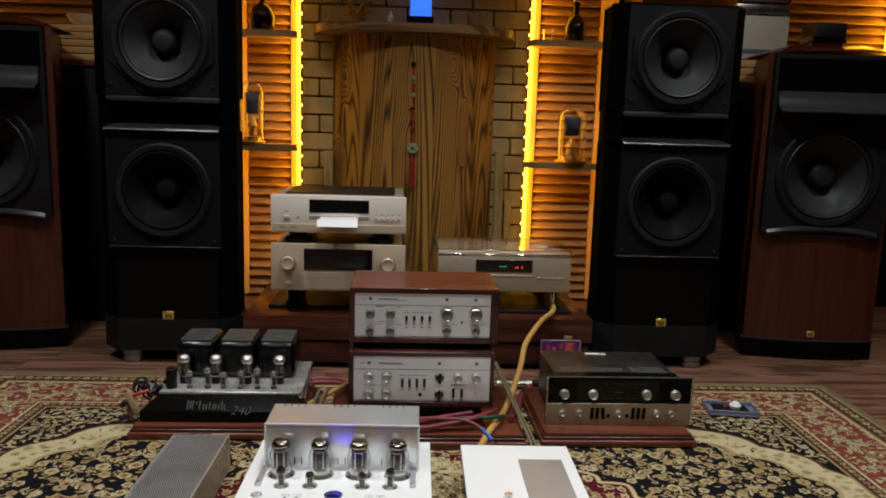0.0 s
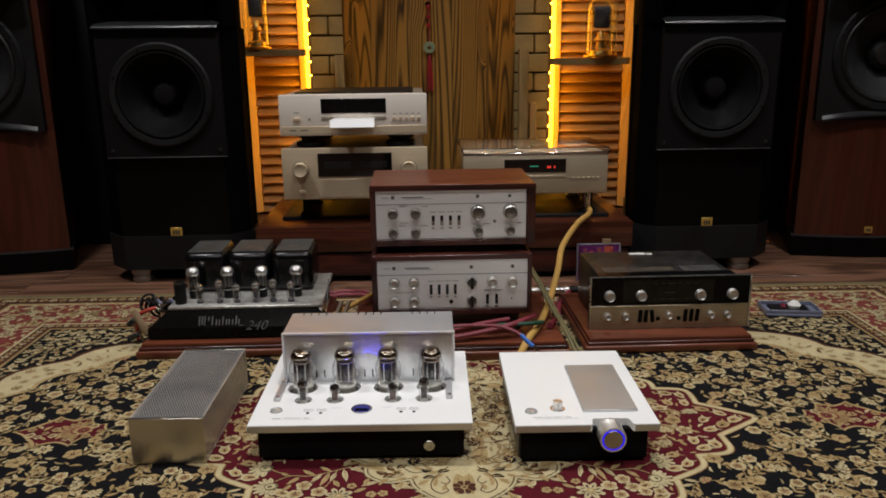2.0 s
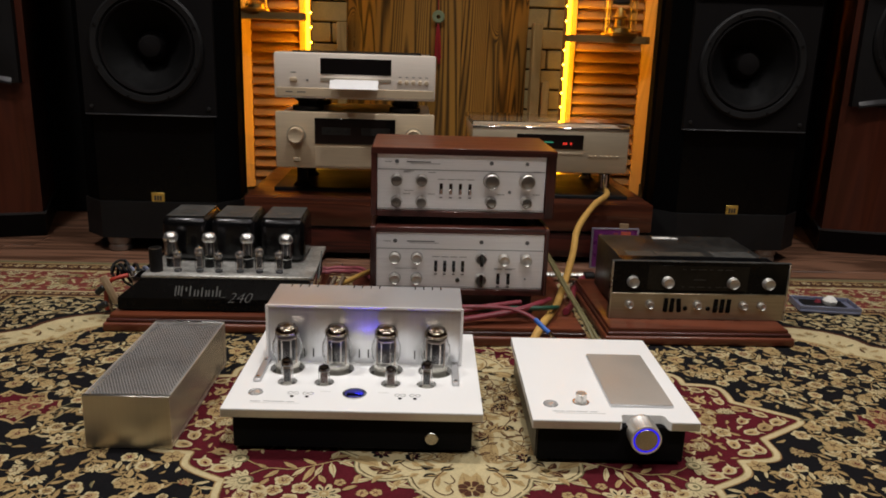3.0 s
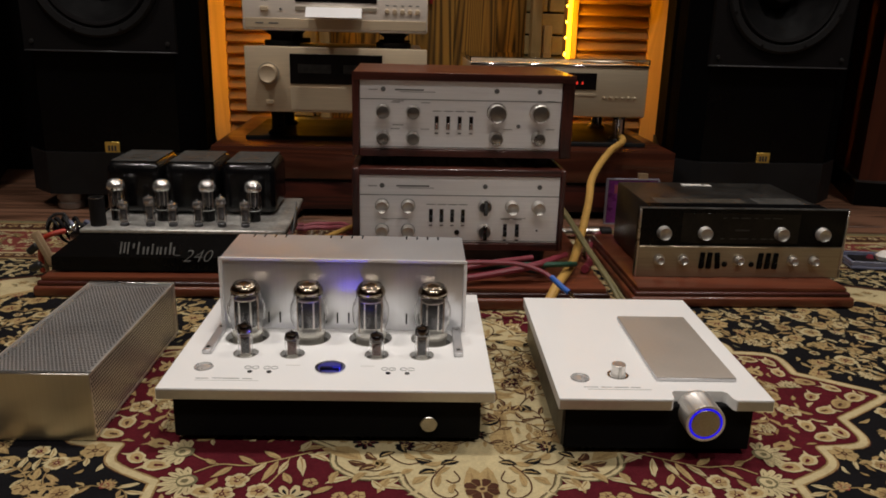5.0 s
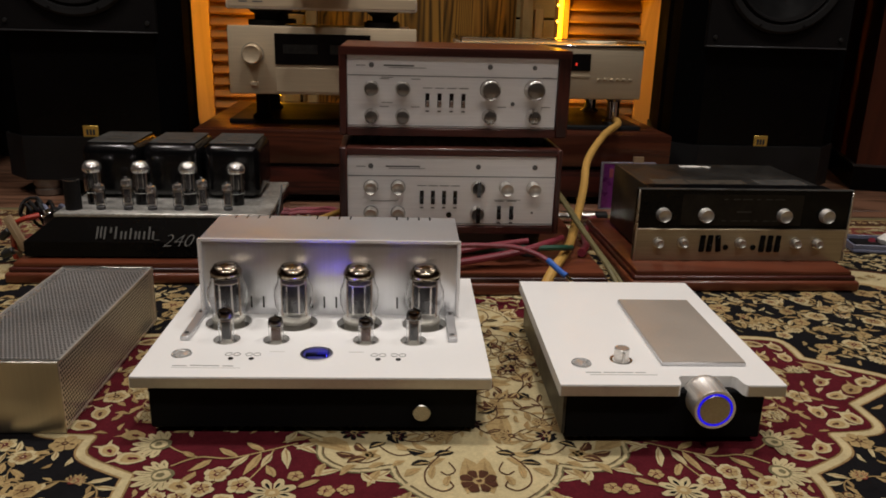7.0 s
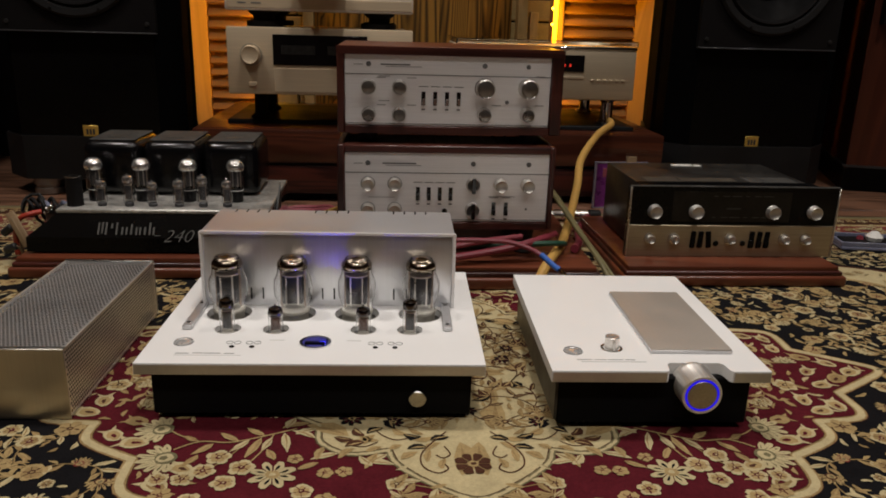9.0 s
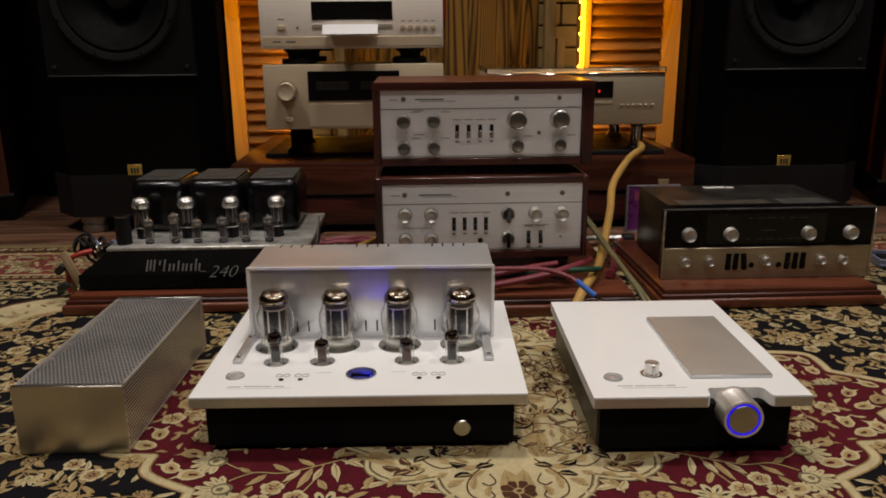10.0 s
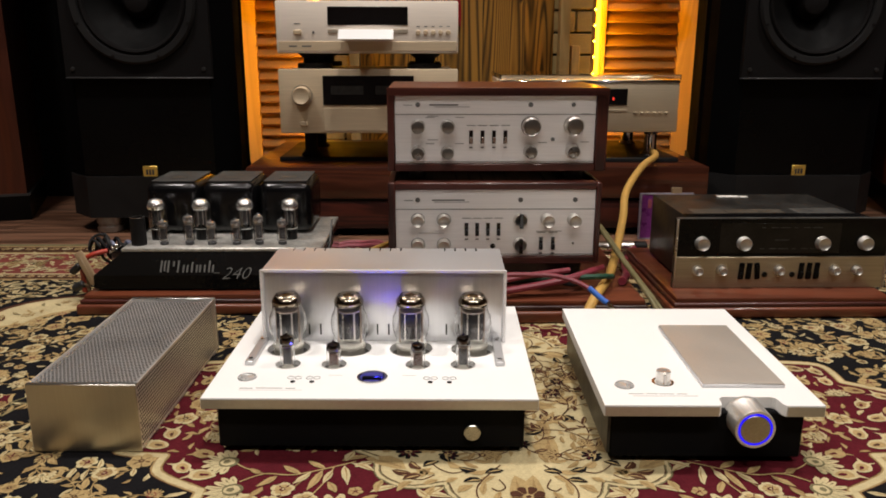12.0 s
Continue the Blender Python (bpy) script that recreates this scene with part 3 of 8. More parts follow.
def led_strip(x, s, label, foot=0.12):
    t = thing("led_strip", label, "light strip", (x, 3.985, 0), 0, "warm strips beside the brick field")
    part("channel", box(BM(), -0.007, 0.007, 0.006, 0.064, foot, 2.15, 0.002, 1), "stile", t)
    part("diffuser", box(BM(), -0.0055, 0.0055, -0.004, 0.007, foot, 2.15, 0.003, 1), "strip_glow", t, "glowing amber diffuser")
    # Added: unseen amber emitter towards the slats; the lip shields the bricks from it.
    part("side_diffuser", box(BM(), *sorted((-s * 0.007, -s * 0.01)), 0.004, 0.06, foot, 2.15), "strip_glow", t, "added amber emitter facing the slats")
    part("lip", box(BM(), *sorted((s * 0.0072, s * 0.0095)), -0.002, 0.064, foot, 2.15), "stile", t, "added wooden fin keeping amber off the bricks")
    bead = mesh_of("bead", lathe(BM(), [(0, 0.006), (0.0035, 0.004), (0.005, 0), (0, 0)], (0, 0, 0), 8, FRONT), "bead_glow")
    for k in range(int((2.15 - foot) / 0.059)):
        o = new("bead", bead)
        o.parent, o.location = t, (s * 0.0105, -0.002, foot + 0.03 + k * 0.059)


led_strip(-0.322, 1, "amber LED strip running up beside the bricks")
led_strip(-2.05, -1, "amber LED strip in a slatted bay", 0.92)
led_strip(2.52, 1, "amber LED strip in a slatted bay", 0.92)
led_strip(0.76, -1, "amber LED strip running up beside the bricks")


def wall_shelf(x0, x1, z):
    s = thing("wall_shelf", "short thick wooden wall shelf", "shelf", (x0, 3.9, z), 0, "shelves in the slatted bays")
    w = x1 - x0
    part("board", prism(BM(), [(0, 0.1), (0, 0.02), (0.02, 0), (w - 0.02, 0), (w, 0.02), (w, 0.1)], -0.028, 0.0), "shelf_wood", s)


for a, b, z in ((-0.6, -0.325, 0.735), (-0.6, -0.325, 1.245), (0.745, 1.09, 0.685), (0.745, 1.09, 1.245)):
    wall_shelf(a, b, z)


# ---- round-fronted pine cabinet ----
def pine_cabinet():
    t = thing("bar_cabinet", "round-fronted burnt pine cabinet with a thick overhanging top", "cabinet", (0.215, 4.05, 0.0))
    n, half, depth = 5, 0.385, 0.2
    radius = (half ** 2 + depth ** 2) / (2 * depth)
    span = math.asin(half / radius)
    for k in range(n):
        a0, a1 = -span + 2 * span * k / n, -span + 2 * span * (k + 1) / n
        bm = BM()
        ring = []
        for a in (a0 + 0.0012, (a0 + a1) / 2, a1 - 0.0012):
            ring.append((radius * math.sin(a), radius - depth - radius * math.cos(a)))
        for a in (a1 - 0.0012, a0 + 0.0012):
            ring.append(((radius - 0.02) * math.sin(a), radius - depth - (radius - 0.02) * math.cos(a)))
        prism(bm, ring, -0.012, 1.245)
        part("plank", bm, "pine", t)
    outline = []
    for k in range(25):
        a = -1 + 2 * k / 24
        outline.append((0.475 * a, -0.245 * math.sqrt(max(0, 1 - abs(a) ** 3.2)) - 0.02))
    outline += [(0.475, 0.0), (-0.475, 0.0)]
    part("top", prism(BM(), outline, 1.247, 1.285), "pine_top", t, "thick pine top with a worn edge")
    return t


pine_cabinet()
for x0, x1, z1, y0 in ((-0.205, -0.165, 0.72, 3.985), (0.615, 0.655, 0.74, 3.985), (0.668, 0.7, 0.5, 4.005)):
    p = thing("wood_post", "pale squared wooden post beside the pine cabinet", "post", (x0, y0, -0.012), 0, "posts beside the cabinet")
    part("post", box(BM(), 0, x1 - x0, 0, 0.06, 0, z1, 0.003, 1), "pale_post", p)


def pendant():
    t = thing("hanging_charm", "red hanging charm with a jade ring and tassel", "ornament", (0.206, 3.838, 1.11))
    part("nail", lathe(BM(), [(0, 0.006), (0.011, 0.004), (0.012, 0), (0, -0.004)], (0, 0, 0), 12, FRONT), "bottle", t)
    part("nail", lathe(BM(), [(0, 0.006), (0.011, 0.004), (0.012, 0), (0, -0.004)], (0.0, 0, -0.2), 12, FRONT), "bottle", t)
    part("cord", tube(BM(), [(0, 0, 0), (0.002, -0.002, -0.2), (0.004, -0.002, -0.36)], 0.0022, 6), "red_silk", t)
    for k, (c, z) in enumerate((("jade", -0.06), ("brass", -0.085), ("red_silk", -0.11), ("jade", -0.135), ("red_silk", -0.21), ("red_silk", -0.25), ("red_silk", -0.285))):
        part("bead", lathe(BM(), [(0, 0.011), (0.007, 0.008), (0.009, 0), (0.007, -0.008), (0, -0.011)], (0.002, -0.003, z), 10), c, t)
    ring = BM()
    lathe(ring, [(0.008, -0.004), (0.022, -0.004), (0.025, 0), (0.022, 0.004), (0.008, 0.004), (0.008, -0.004)], (0.004, -0.006, -0.375), 22, FRONT)
    part("jade_ring", ring, "jade", t, "pale green jade ring")
    tassel = BM()
    for k in range(9):
        a = k * 0.7
        tube(tassel, [(0.004, -0.005, -0.4), (0.004 + 0.008 * math.cos(a), -0.006 + 0.005 * math.sin(a), -0.45), (0.006 + 0.011 * math.cos(a), -0.006 + 0.006 * math.sin(a), -0.535 - 0.01 * (k % 3))], 0.0028, 5, 3)
    part("tassel", tassel, "red_silk", t, "red silk tassel")


pendant()


def glass_dome(x, y, z, h, r, label):
    t = thing("glass_dome", label, "glass dome", (x, y, z), 0, "glass domes on the shelves")
    part("base", rod(BM(), r * 1.12, 0, 0.014, bevel=0.004, seg=24), "brass", t)
    prof = [(r, 0.014), (r, h - r)] + [(r * math.cos(a), h - r + r * math.sin(a)) for a in (0.4, 0.8, 1.2)] + [(0, h)]
    inner = [(0, h - 0.002)] + [((r - 0.002) * math.cos(a), h - r + (r - 0.002) * math.sin(a)) for a in (1.2, 0.8, 0.4)] + [(r - 0.002, h - r), (r - 0.002, 0.014), (r, 0.014)]
    part("dome", sealed(lathe(BM(), prof + inner, seg=28)), "glass", t, "clear glass bell")
    part("works", lathe(BM(), [(0, 0.014), (r * 0.75, 0.014), (r * 0.7, 0.03), (r * 0.35, 0.04), (r * 0.3, h * 0.25), (r * 0.5, h * 0.28), (r * 0.28, h * 0.34), (r * 0.2, h * 0.42), (0, h * 0.42)], seg=20), "brass", t, "brass clockwork foot")
    part("frame", box(BM(), -r * 0.6, r * 0.6, -r * 0.1, r * 0.1, h * 0.46, h * 0.475, 0.001, 1), "brass", t)
    part("old_valve", box(BM(), -r * 0.5, r * 0.5, -r * 0.22, r * 0.22, h * 0.475, h * 0.8, 0.006), "plate", t, "square grey valve plate")
    for s in (-1, 1):
        part("upright", rod(BM(), r * 0.05, 0.03, h * 0.8, (s * r * 0.62, 0, 0), 8), "brass", t)


glass_dome(0.965, 3.945, 0.685, 0.27, 0.068, "glass dome over brass works and an old valve")
glass_dome(-0.53, 3.945, 0.735, 0.29, 0.055, "tall glass dome with an old valve inside")


def flask(x, y, z, label, r=0.05):
    t = thing("flask", label, "bottle", (x, y, z))
    part("body", lathe(BM(), [(0, 0), (r * 0.8, 0), (r, 0.02), (r * 1.05, 0.06), (r * 0.8, 0.1), (r * 0.3, 0.125), (r * 0.26, 0.16), (r * 0.36, 0.165), (r * 0.36, 0.175), (0, 0.178)], seg=20), "bottle", t)
    part("stopper", lathe(BM(), [(0, 0.178), (r * 0.24, 0.178), (r * 0.3, 0.2), (0, 0.21)], seg=14), "brass", t)


flask(0.955, 3.945, 1.245, "dark round liquor flask on the shelf")
flask(-0.48, 3.945, 1.245, "dark squat flask on the shelf", 0.055)
g = thing("small_tumbler", "small amber glass tumbler on the shelf", "glass", (0.83, 3.945, 1.245))
part("tumbler", lathe(BM(), [(0, 0), (0.022, 0), (0.026, 0.05), (0.024, 0.05), (0.02, 0.004), (0, 0.004)], seg=18), "glass", g)

# trinkets on the pine top
t = thing("lit_plaque", "small clear plaque glowing blue on its stand", "ornament", (0.235, 3.9, 1.285))
part("stand", prism(BM(), [(-0.058, -0.022), (0.058, -0.022), (0.05, 0.022), (-0.05, 0.022)], 0, 0.04), "charcoal", t)
part("panel", box(BM(), -0.048, 0.048, -0.006, 0.006, 0.04, 0.13, 0.003), "screen_glow", t, "blue glowing panel")
for x, c, h in ((0.1, "paper", 0.06), (0.355, "jade", 0.05), (0.46, "pink_cable", 0.075)):
    b = thing("small_bottle", "tiny bottle standing on the cabinet top", "bottle", (x, 3.9, 1.285), 0, "tiny bottles on the cabinet")
    part("body", lathe(BM(), [(0, 0), (0.013, 0), (0.014, h * 0.6), (0.006, h * 0.78), (0.006, h), (0, h)], seg=14), c, b)
t = thing("brass_ornament", "spiky brass ornament on the cabinet top", "ornament", (-0.055, 3.92, 1.285))
part("foot", rod(BM(), 0.03, 0, 0.012, bevel=0.003), "brass", t)
for k in range(14):
    a = k * 2.4
    tip = Vector((0.085 * math.cos(a) * (0.5 + 0.5 * (k % 3) / 2), 0.05 * math.sin(a), 0.05 + 0.09 * ((k * 7) % 14) / 14))
    part("blade", tube(BM(), [(0, 0, 0.01), tip * 0.6 + Vector((0, 0, 0.02)), tip], 0.006, 6, 3), "brass", t)


# ---- loudspeakers ----
def octagon(half, depth, cut, outer=0):
    return [(-half + cut, 0), (half - cut, 0), (half, cut), (half, depth * 0.3), (half - (0.02 if outer > 0 else 0.1), depth), (-half + (0.02 if outer < 0 else 0.1), depth), (-half, depth * 0.3), (-half, cut)]


def woofer(parent, x, y, z, r, cone="cone", head="rubber", ring="black_matt", roll="rubber"):
    """A cone driver set into a baffle that faces -y."""
    at = (x, y, z)
    d = part("driver_frame", lathe(BM(), [(r * 0.9, 0.0), (r * 0.93, 0.01), (r * 1.03, 0.012), (r * 1.07, 0.006), (r * 1.07, -0.004), (r * 0.9, -0.004), (r * 0.9, 0.0)], at, 48, FRONT), ring, parent, "black cast driver frame")
    part("surround", lathe(BM(), [(r * 0.8, -0.004), (r * 0.83, 0.006), (r * 0.865, 0.009), (r * 0.9, 0.004), (r * 0.9, -0.004), (r * 0.8, -0.004)], at, 48, FRONT), roll, d)
    ridges = [(r * 0.82, 0.0)]
    for k in range(1, 9):
        q = 0.82 - k * 0.066
        ridges.append((r * q, -0.074 * k / 8 + (0.0012 if k % 2 else 0)))
    part("cone", lathe(BM(), ridges + [(0, -0.076)], at, 48, FRONT), cone, d, "dark grey ribbed paper cone")
    part("dust_cap", lathe(BM(), [(r * 0.3, -0.07), (r * 0.28, -0.045), (r * 0.2, -0.028), (0, -0.021)], at, 32, FRONT), roll, d)
    screw = mesh_of("screw", lathe(BM(), [(0.004, 0), (0.0035, 0.003), (0, 0.004)], (0, 0, 0), 8, FRONT), head)
    for k in range(8):
        a = math.pi / 8 + k * math.pi / 4
        o = new("screw", screw)
        o.parent, o.location = d, (x + r * 1.0 * math.cos(a), y - 0.011, z + r * math.sin(a))
    return d


def badge(parent, x, y, z, s=0.019):
    b = part("badge", box(BM(), x - s, x + s, y - 0.003, y, z - s * 0.85, z + s * 0.85, 0.001, 1), "gold", parent, "small gold maker's badge")
    for k in (-1, 0, 1):
        part("mark", box(BM(), x + k * s * 0.42 - s * 0.14, x + k * s * 0.42 + s * 0.14, y - 0.004, y - 0.0028, z - s * 0.4, z + s * 0.35), "dim_print", b)


def tower(x, y, outer, label):
    """Black tower: cast base, lower woofer cabinet, horn slot, upper woofer cabinet."""
    t = thing("loudspeaker_tower", label, "loudspeaker", (x, y, -0.014), 0, "black tower loudspeakers")
    h = 0.233
    for fx, fy in ((-h + 0.1, 0.03), (h - 0.1, 0.03), (-h + 0.1, 0.46), (h - 0.1, 0.46)):
        part("foot", lathe(BM(), [(0, 0), (0.032, 0), (0.036, 0.004), (0.036, 0.018), (0.032, 0.02), (0.032, 0.026), (0.037, 0.028), (0.037, 0.05), (0, 0.05)], (fx, fy, 0), 24), "foot_steel", t, "turned steel foot")
    part("base", prism(BM(), octagon(h + 0.008, 0.53, 0.07, outer), 0.045, 0.158, (0, -0.008, 0)), "black_matt", t, "cast charcoal base")
    def shell(name, material, label, half, depth, cut, z0, z1, cz, r):
        """A cabinet whose front is pierced for a driver."""
        full = octagon(half, depth, cut, outer)
        # Sides and facets stay unlit black so the amber wall isn't mirrored.
        body = part(name, prism(BM(), [(x, max(y, 0.11)) for x, y in (full[3], full[4], full[5], full[6])], z0, z1), "unlit_black", t, label)
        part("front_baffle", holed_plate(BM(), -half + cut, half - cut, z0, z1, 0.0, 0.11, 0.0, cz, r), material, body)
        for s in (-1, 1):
            part("corner_facet", prism(BM(), [(s * (half - cut), 0), (s * half, cut), (s * half, 0.126), (s * (half - cut), 0.126)], z0, z1), "unlit_black", body)

    shell("lower_cabinet", "black_gloss", "gloss black lower cabinet", h, 0.53, 0.058, 0.16, 0.815, 0.612, 0.137)
    part("woofer_panel", holed_plate(BM(), -0.188, 0.188, 0.42, 0.805, -0.018, -0.0005, 0.0, 0.612, 0.137), "grille", t)
    # Pale strip: the thin highlight on the panel's lower edge, built as a part.
    part("panel_line", box(BM(), -0.188, 0.188, -0.0195, -0.004, 0.4165, 0.4195, 0.0008, 1), "lip", t, "pale strip standing for the highlight under the woofer panel")
    # lower driver dimmed by colour: darker cone, cloth-black roll and screw heads
    woofer(t, 0, -0.018, 0.612, 0.15, "cone_dimmed", "grille", "black_matt", "grille")
    badge(t, 0.0, -0.001, 0.17)
    # horn section between the two cabinets
    horn = part("horn", box(BM(), -0.145, 0.145, 0.09, 0.38, 0.812, 0.935), "black_matt", t)
    lip = BM()
    prof = [(0.0, 0.0), (-0.024, 0.0), (-0.032, 0.006), (-0.028, 0.012), (-0.012, 0.016), (0.03, 0.024), (0.1, 0.045)]
    rows = []
    for py, pz in prof:
        rows.append([lip.verts.new((sx * (0.19 - 0.012 * (py > 0.03)), py, 0.808 + pz)) for sx in (-1, -0.5, 0, 0.5, 1)])
    for a, b in zip(rows, rows[1:]):
        for k in range(4):
            lip.faces.new((a[k], a[k + 1], b[k + 1], b[k]))
    bmesh.ops.solidify(lip, geom=lip.faces[:], thickness=0.004)
    part("lower_lip", lip, "horn", horn, "satin curved horn lip")
    part("upper_lip", box(BM(), -0.19, 0.19, 0.0, 0.1, 0.908, 0.93, 0.008), "horn", horn)
    for s in (-1, 1):
        part("cheek", prism(BM(), [(s * 0.2, 0.0), (s * h, 0.058), (s * h, 0.12), (s * (h - 0.09), 0.5), (s * 0.12, 0.5), (s * 0.12, 0.1)], 0.815, 0.93), "unlit_black", horn)
    shell("upper_cabinet", "charcoal", "dark grey upper cabinet", h + 0.004, 0.52, 0.05, 0.93, 1.285, 1.11, 0.137)
    part("top_cap", prism(BM(), octagon(h + 0.004, 0.52, 0.05, outer), 1.285, 1.292), "black_gloss", t)
    plate = BM()
    lathe(plate, [(0.137, 0.0), (0.137, 0.008), (0.182, 0.008), (0.182, 0.0)], (0, 0.0005, 1.11), 8, FRONT @ Matrix.Rotation(math.pi / 8, 4, "Z"))
    part("trim_plate", plate, "black_matt", t, "eight-sided driver plate")
    woofer(t, 0, -0.0085, 1.11, 0.15)
    for s in (-1, 1):
        for z in (0.44, 0.965):
            part("bolt", lathe(BM(), [(0.006, 0), (0.005, 0.004), (0, 0.005)], (s * 0.168, -0.018 if z < 0.9 else 0.0, z), 8, FRONT), "rubber", t)
    return t


tower(-0.648, 2.975, -1, "tall black tower loudspeaker with two woofers and a horn")
tower(1.115, 2.975, 1, "tall black tower loudspeaker with two woofers and a horn")


def floorstander(x, y, turn, label):
    """Wide walnut floorstander with a black baffle, a big woofer and a horn over it."""
    t = thing("loudspeaker_floorstander", label, "loudspeaker", (x, y, -0.014), turn, "walnut floorstanding loudspeakers")
    h = 0.245
    def bow(half, out, depth, n=14):
        pts = [(-half + 2 * half * k / n, -out * (1 - (2 * k / n - 1) ** 2)) for k in range(n + 1)]
        return pts + [(half * 0.62, depth), (-half * 0.62, depth)]
    part("plinth", prism(BM(), bow(h + 0.005, 0.03, 0.4), 0.0, 0.072), "black_gloss", t, "gloss black plinth")
    # Paler strip: the subtle highlight on the plinth's top, put into colour.
    part("plinth_line", prism(BM(), bow(h + 0.01, 0.032, 0.4), 0.072, 0.079), "horn", t, "paler strip standing for the highlight along the plinth top")
    part("body", prism(BM(), bow(h, 0.028, 0.42), 0.079, 0.49), "walnut", t, "curved walnut cabinet")
    notch = [(-h, 0.0), (-0.226, -0.006), (-0.226, 0.05), (-0.19, 0.11), (0.19, 0.11), (0.226, 0.05), (0.226, -0.006), (h, 0.0), (h * 0.62, 0.42), (-h * 0.62, 0.42)]
    part("upper_body", prism(BM(), notch, 0.49, 1.16), "walnut", t, "walnut upper cabinet")
    part("baffle", holed_plate(BM(), -0.225, 0.225, 0.49, 1.155, -0.03, 0.0, 0.0, 0.712, 0.163), "black_matt", t, "black front baffle")
    woofer(t, 0, -0.031, 0.712, 0.18)
    badge(t, 0.0, -0.029, 0.102, 0.014)
    lip = BM()
    rows = []
    for py, pz in ((0.0, -0.004), (-0.082, -0.004), (-0.086, 0.0), (-0.082, 0.003), (-0.066, 0.006), (-0.047, 0.012), (-0.029, 0.022), (-0.015, 0.037), (-0.006, 0.056), (0.0, 0.08)):
        rows.append([lip.verts.new((sx * (0.212 - 0.1 * pz), -0.031 + py * (1 - 0.2 * sx * sx), 0.945 + pz)) for sx in (-1, -0.6, -0.2, 0.2, 0.6, 1)])
    for a, b in zip(rows, rows[1:]):
        for k in range(5):
            lip.faces.new((a[k], a[k + 1], b[k + 1], b[k]))
    bmesh.ops.solidify(lip, geom=lip.faces[:], thickness=0.004)
    part("horn_lip", lip, "lip", t, "satin grey curved horn lip")
    # No recess is cut: this flat sheet paints the shade of the horn mouth.
    part("horn_throat", box(BM(), -0.215, 0.215, -0.032, -0.0305, 1.02, 1.14, 0.0005, 1), "unlit_black", t, "flat black sheet standing for the horn's dark depth")
    arc = BM()
    rows = []
    for k in range(13):
        a = -1 + k / 6
        z = 0.493 + 0.02 * (1 - a * a)
        rows.append([arc.verts.new((0.205 * a, y, z + dz)) for y, dz in ((-0.031, -0.01), (-0.05 + 0.012 * a * a, -0.006), (-0.05 + 0.012 * a * a, 0.0), (-0.031, 0.012))])
    for a, b in zip(rows, rows[1:]):
        for k in range(3):
            arc.faces.new((a[k], b[k], b[k + 1], a[k + 1]))
    bmesh.ops.solidify(arc, geom=arc.faces[:], thickness=0.003)
    part("lower_trim", arc, "lip", t, "polished curved trim below the woofer")
    cap = BM()
    rows = []
    n = 12
    for k in range(n + 1):
        a = -1 + 2 * k / n
        rows.append([cap.verts.new((h * a, yy, 1.161 + 0.055 * (1 - a * a) * f)) for yy, f in ((-0.03 * (1 - a * a), 0.15), (0.03, 0.8), (0.15, 1.0), (0.3, 0.9), (0.4 - 0.12 * a * a, 0.1))])
    for a, b in zip(rows, rows[1:]):
        for k in range(4):
            cap.faces.new((a[k], b[k], b[k + 1], a[k + 1]))
    bmesh.ops.solidify(cap, geom=cap.faces[:], thickness=0.004)
    part("top_cap", cap, "cap_wood", t, "arched glossy wooden top")
    return t


floorstander(1.755, 3.127, -6, "wide walnut loudspeaker with a black baffle and large woofer")
floorstander(-1.322, 3.127, 6, "wide walnut loudspeaker with a black baffle and large woofer")
t = thing("super_tweeter", "small black tweeter box standing on a loudspeaker", "tweeter", (1.75, 3.22, 1.19))
part("case", box(BM(), -0.06, 0.06, -0.05, 0.06, 0.018, 0.075, 0.006), "black_matt", t)
part("cradle", box(BM(), -0.075, 0.075, -0.03, 0.04, 0, 0.022, 0.004), "walnut", t)

# dark side racks standing behind the loudspeakers
for x in (-1.03, 1.57):
    s = thing("equipment_stand", "dark upright equipment stand behind the loudspeakers", "stand", (x, 3.52, -0.014), 0, "dark stands behind the loudspeakers")
    part("upright", box(BM(), -0.215, 0.215, 0, 0.3, 0, 1.05, 0.006), "black_matt", s)
    part("shelf_board", box(BM(), -0.225, 0.225, -0.01, 0.31, 1.05, 1.07, 0.003), "cherry", s)
for x, z, h, c, name, label in ((1.65, 1.057, 0.095, "slat", "wooden_crate", "honey-coloured wooden crate on a dark stand"), (1.65, 1.153, 0.18, "beige", "beige_case", "plain beige component case on a wooden crate"), (1.65, 1.334, 0.045, "steel", "silver_deck", "flat silver component lying on a beige one"), (1.65, 1.38, 0.06, "walnut", "dark_box", "dark wooden box on top of a component stack"), (-1.13, 1.057, 0.14, "slat", "wooden_crate", "honey-coloured wooden crate on a dark stand")):
    s = thing(name, label, "equipment", (x, 3.53, z))
    if name == "wooden_crate":
        n = round(h / 0.03)
        for k in range(n):
            part("board", box(BM(), -0.115, 0.115, 0, 0.26, k * h / n + 0.0015, (k + 1) * h / n - 0.0015, 0.003), c, s)
        part("core", box(BM(), -0.108, 0.108, 0.008, 0.252, 0.001, h - 0.002), "black_matt", s)
    else:
        part("case", box(BM(), -0.115, 0.115, 0, 0.26, 0, h - 0.001, 0.004), c, s)
        part("front_line", box(BM(), -0.1, 0.1, -0.003, 0.0, h * 0.15, h * 0.24), "print", s)
t = thing("glass_bowl", "white shallow bowl standing on a wooden crate", "bowl", (-1.13, 3.63, 1.197))
part("bowl", lathe(BM(), [(0, 0.0), (0.04, 0.0), (0.07, 0.022), (0.085, 0.045), (0.082, 0.045), (0.067, 0.026), (0.038, 0.006), (0, 0.006)], seg=28), "paper", t)


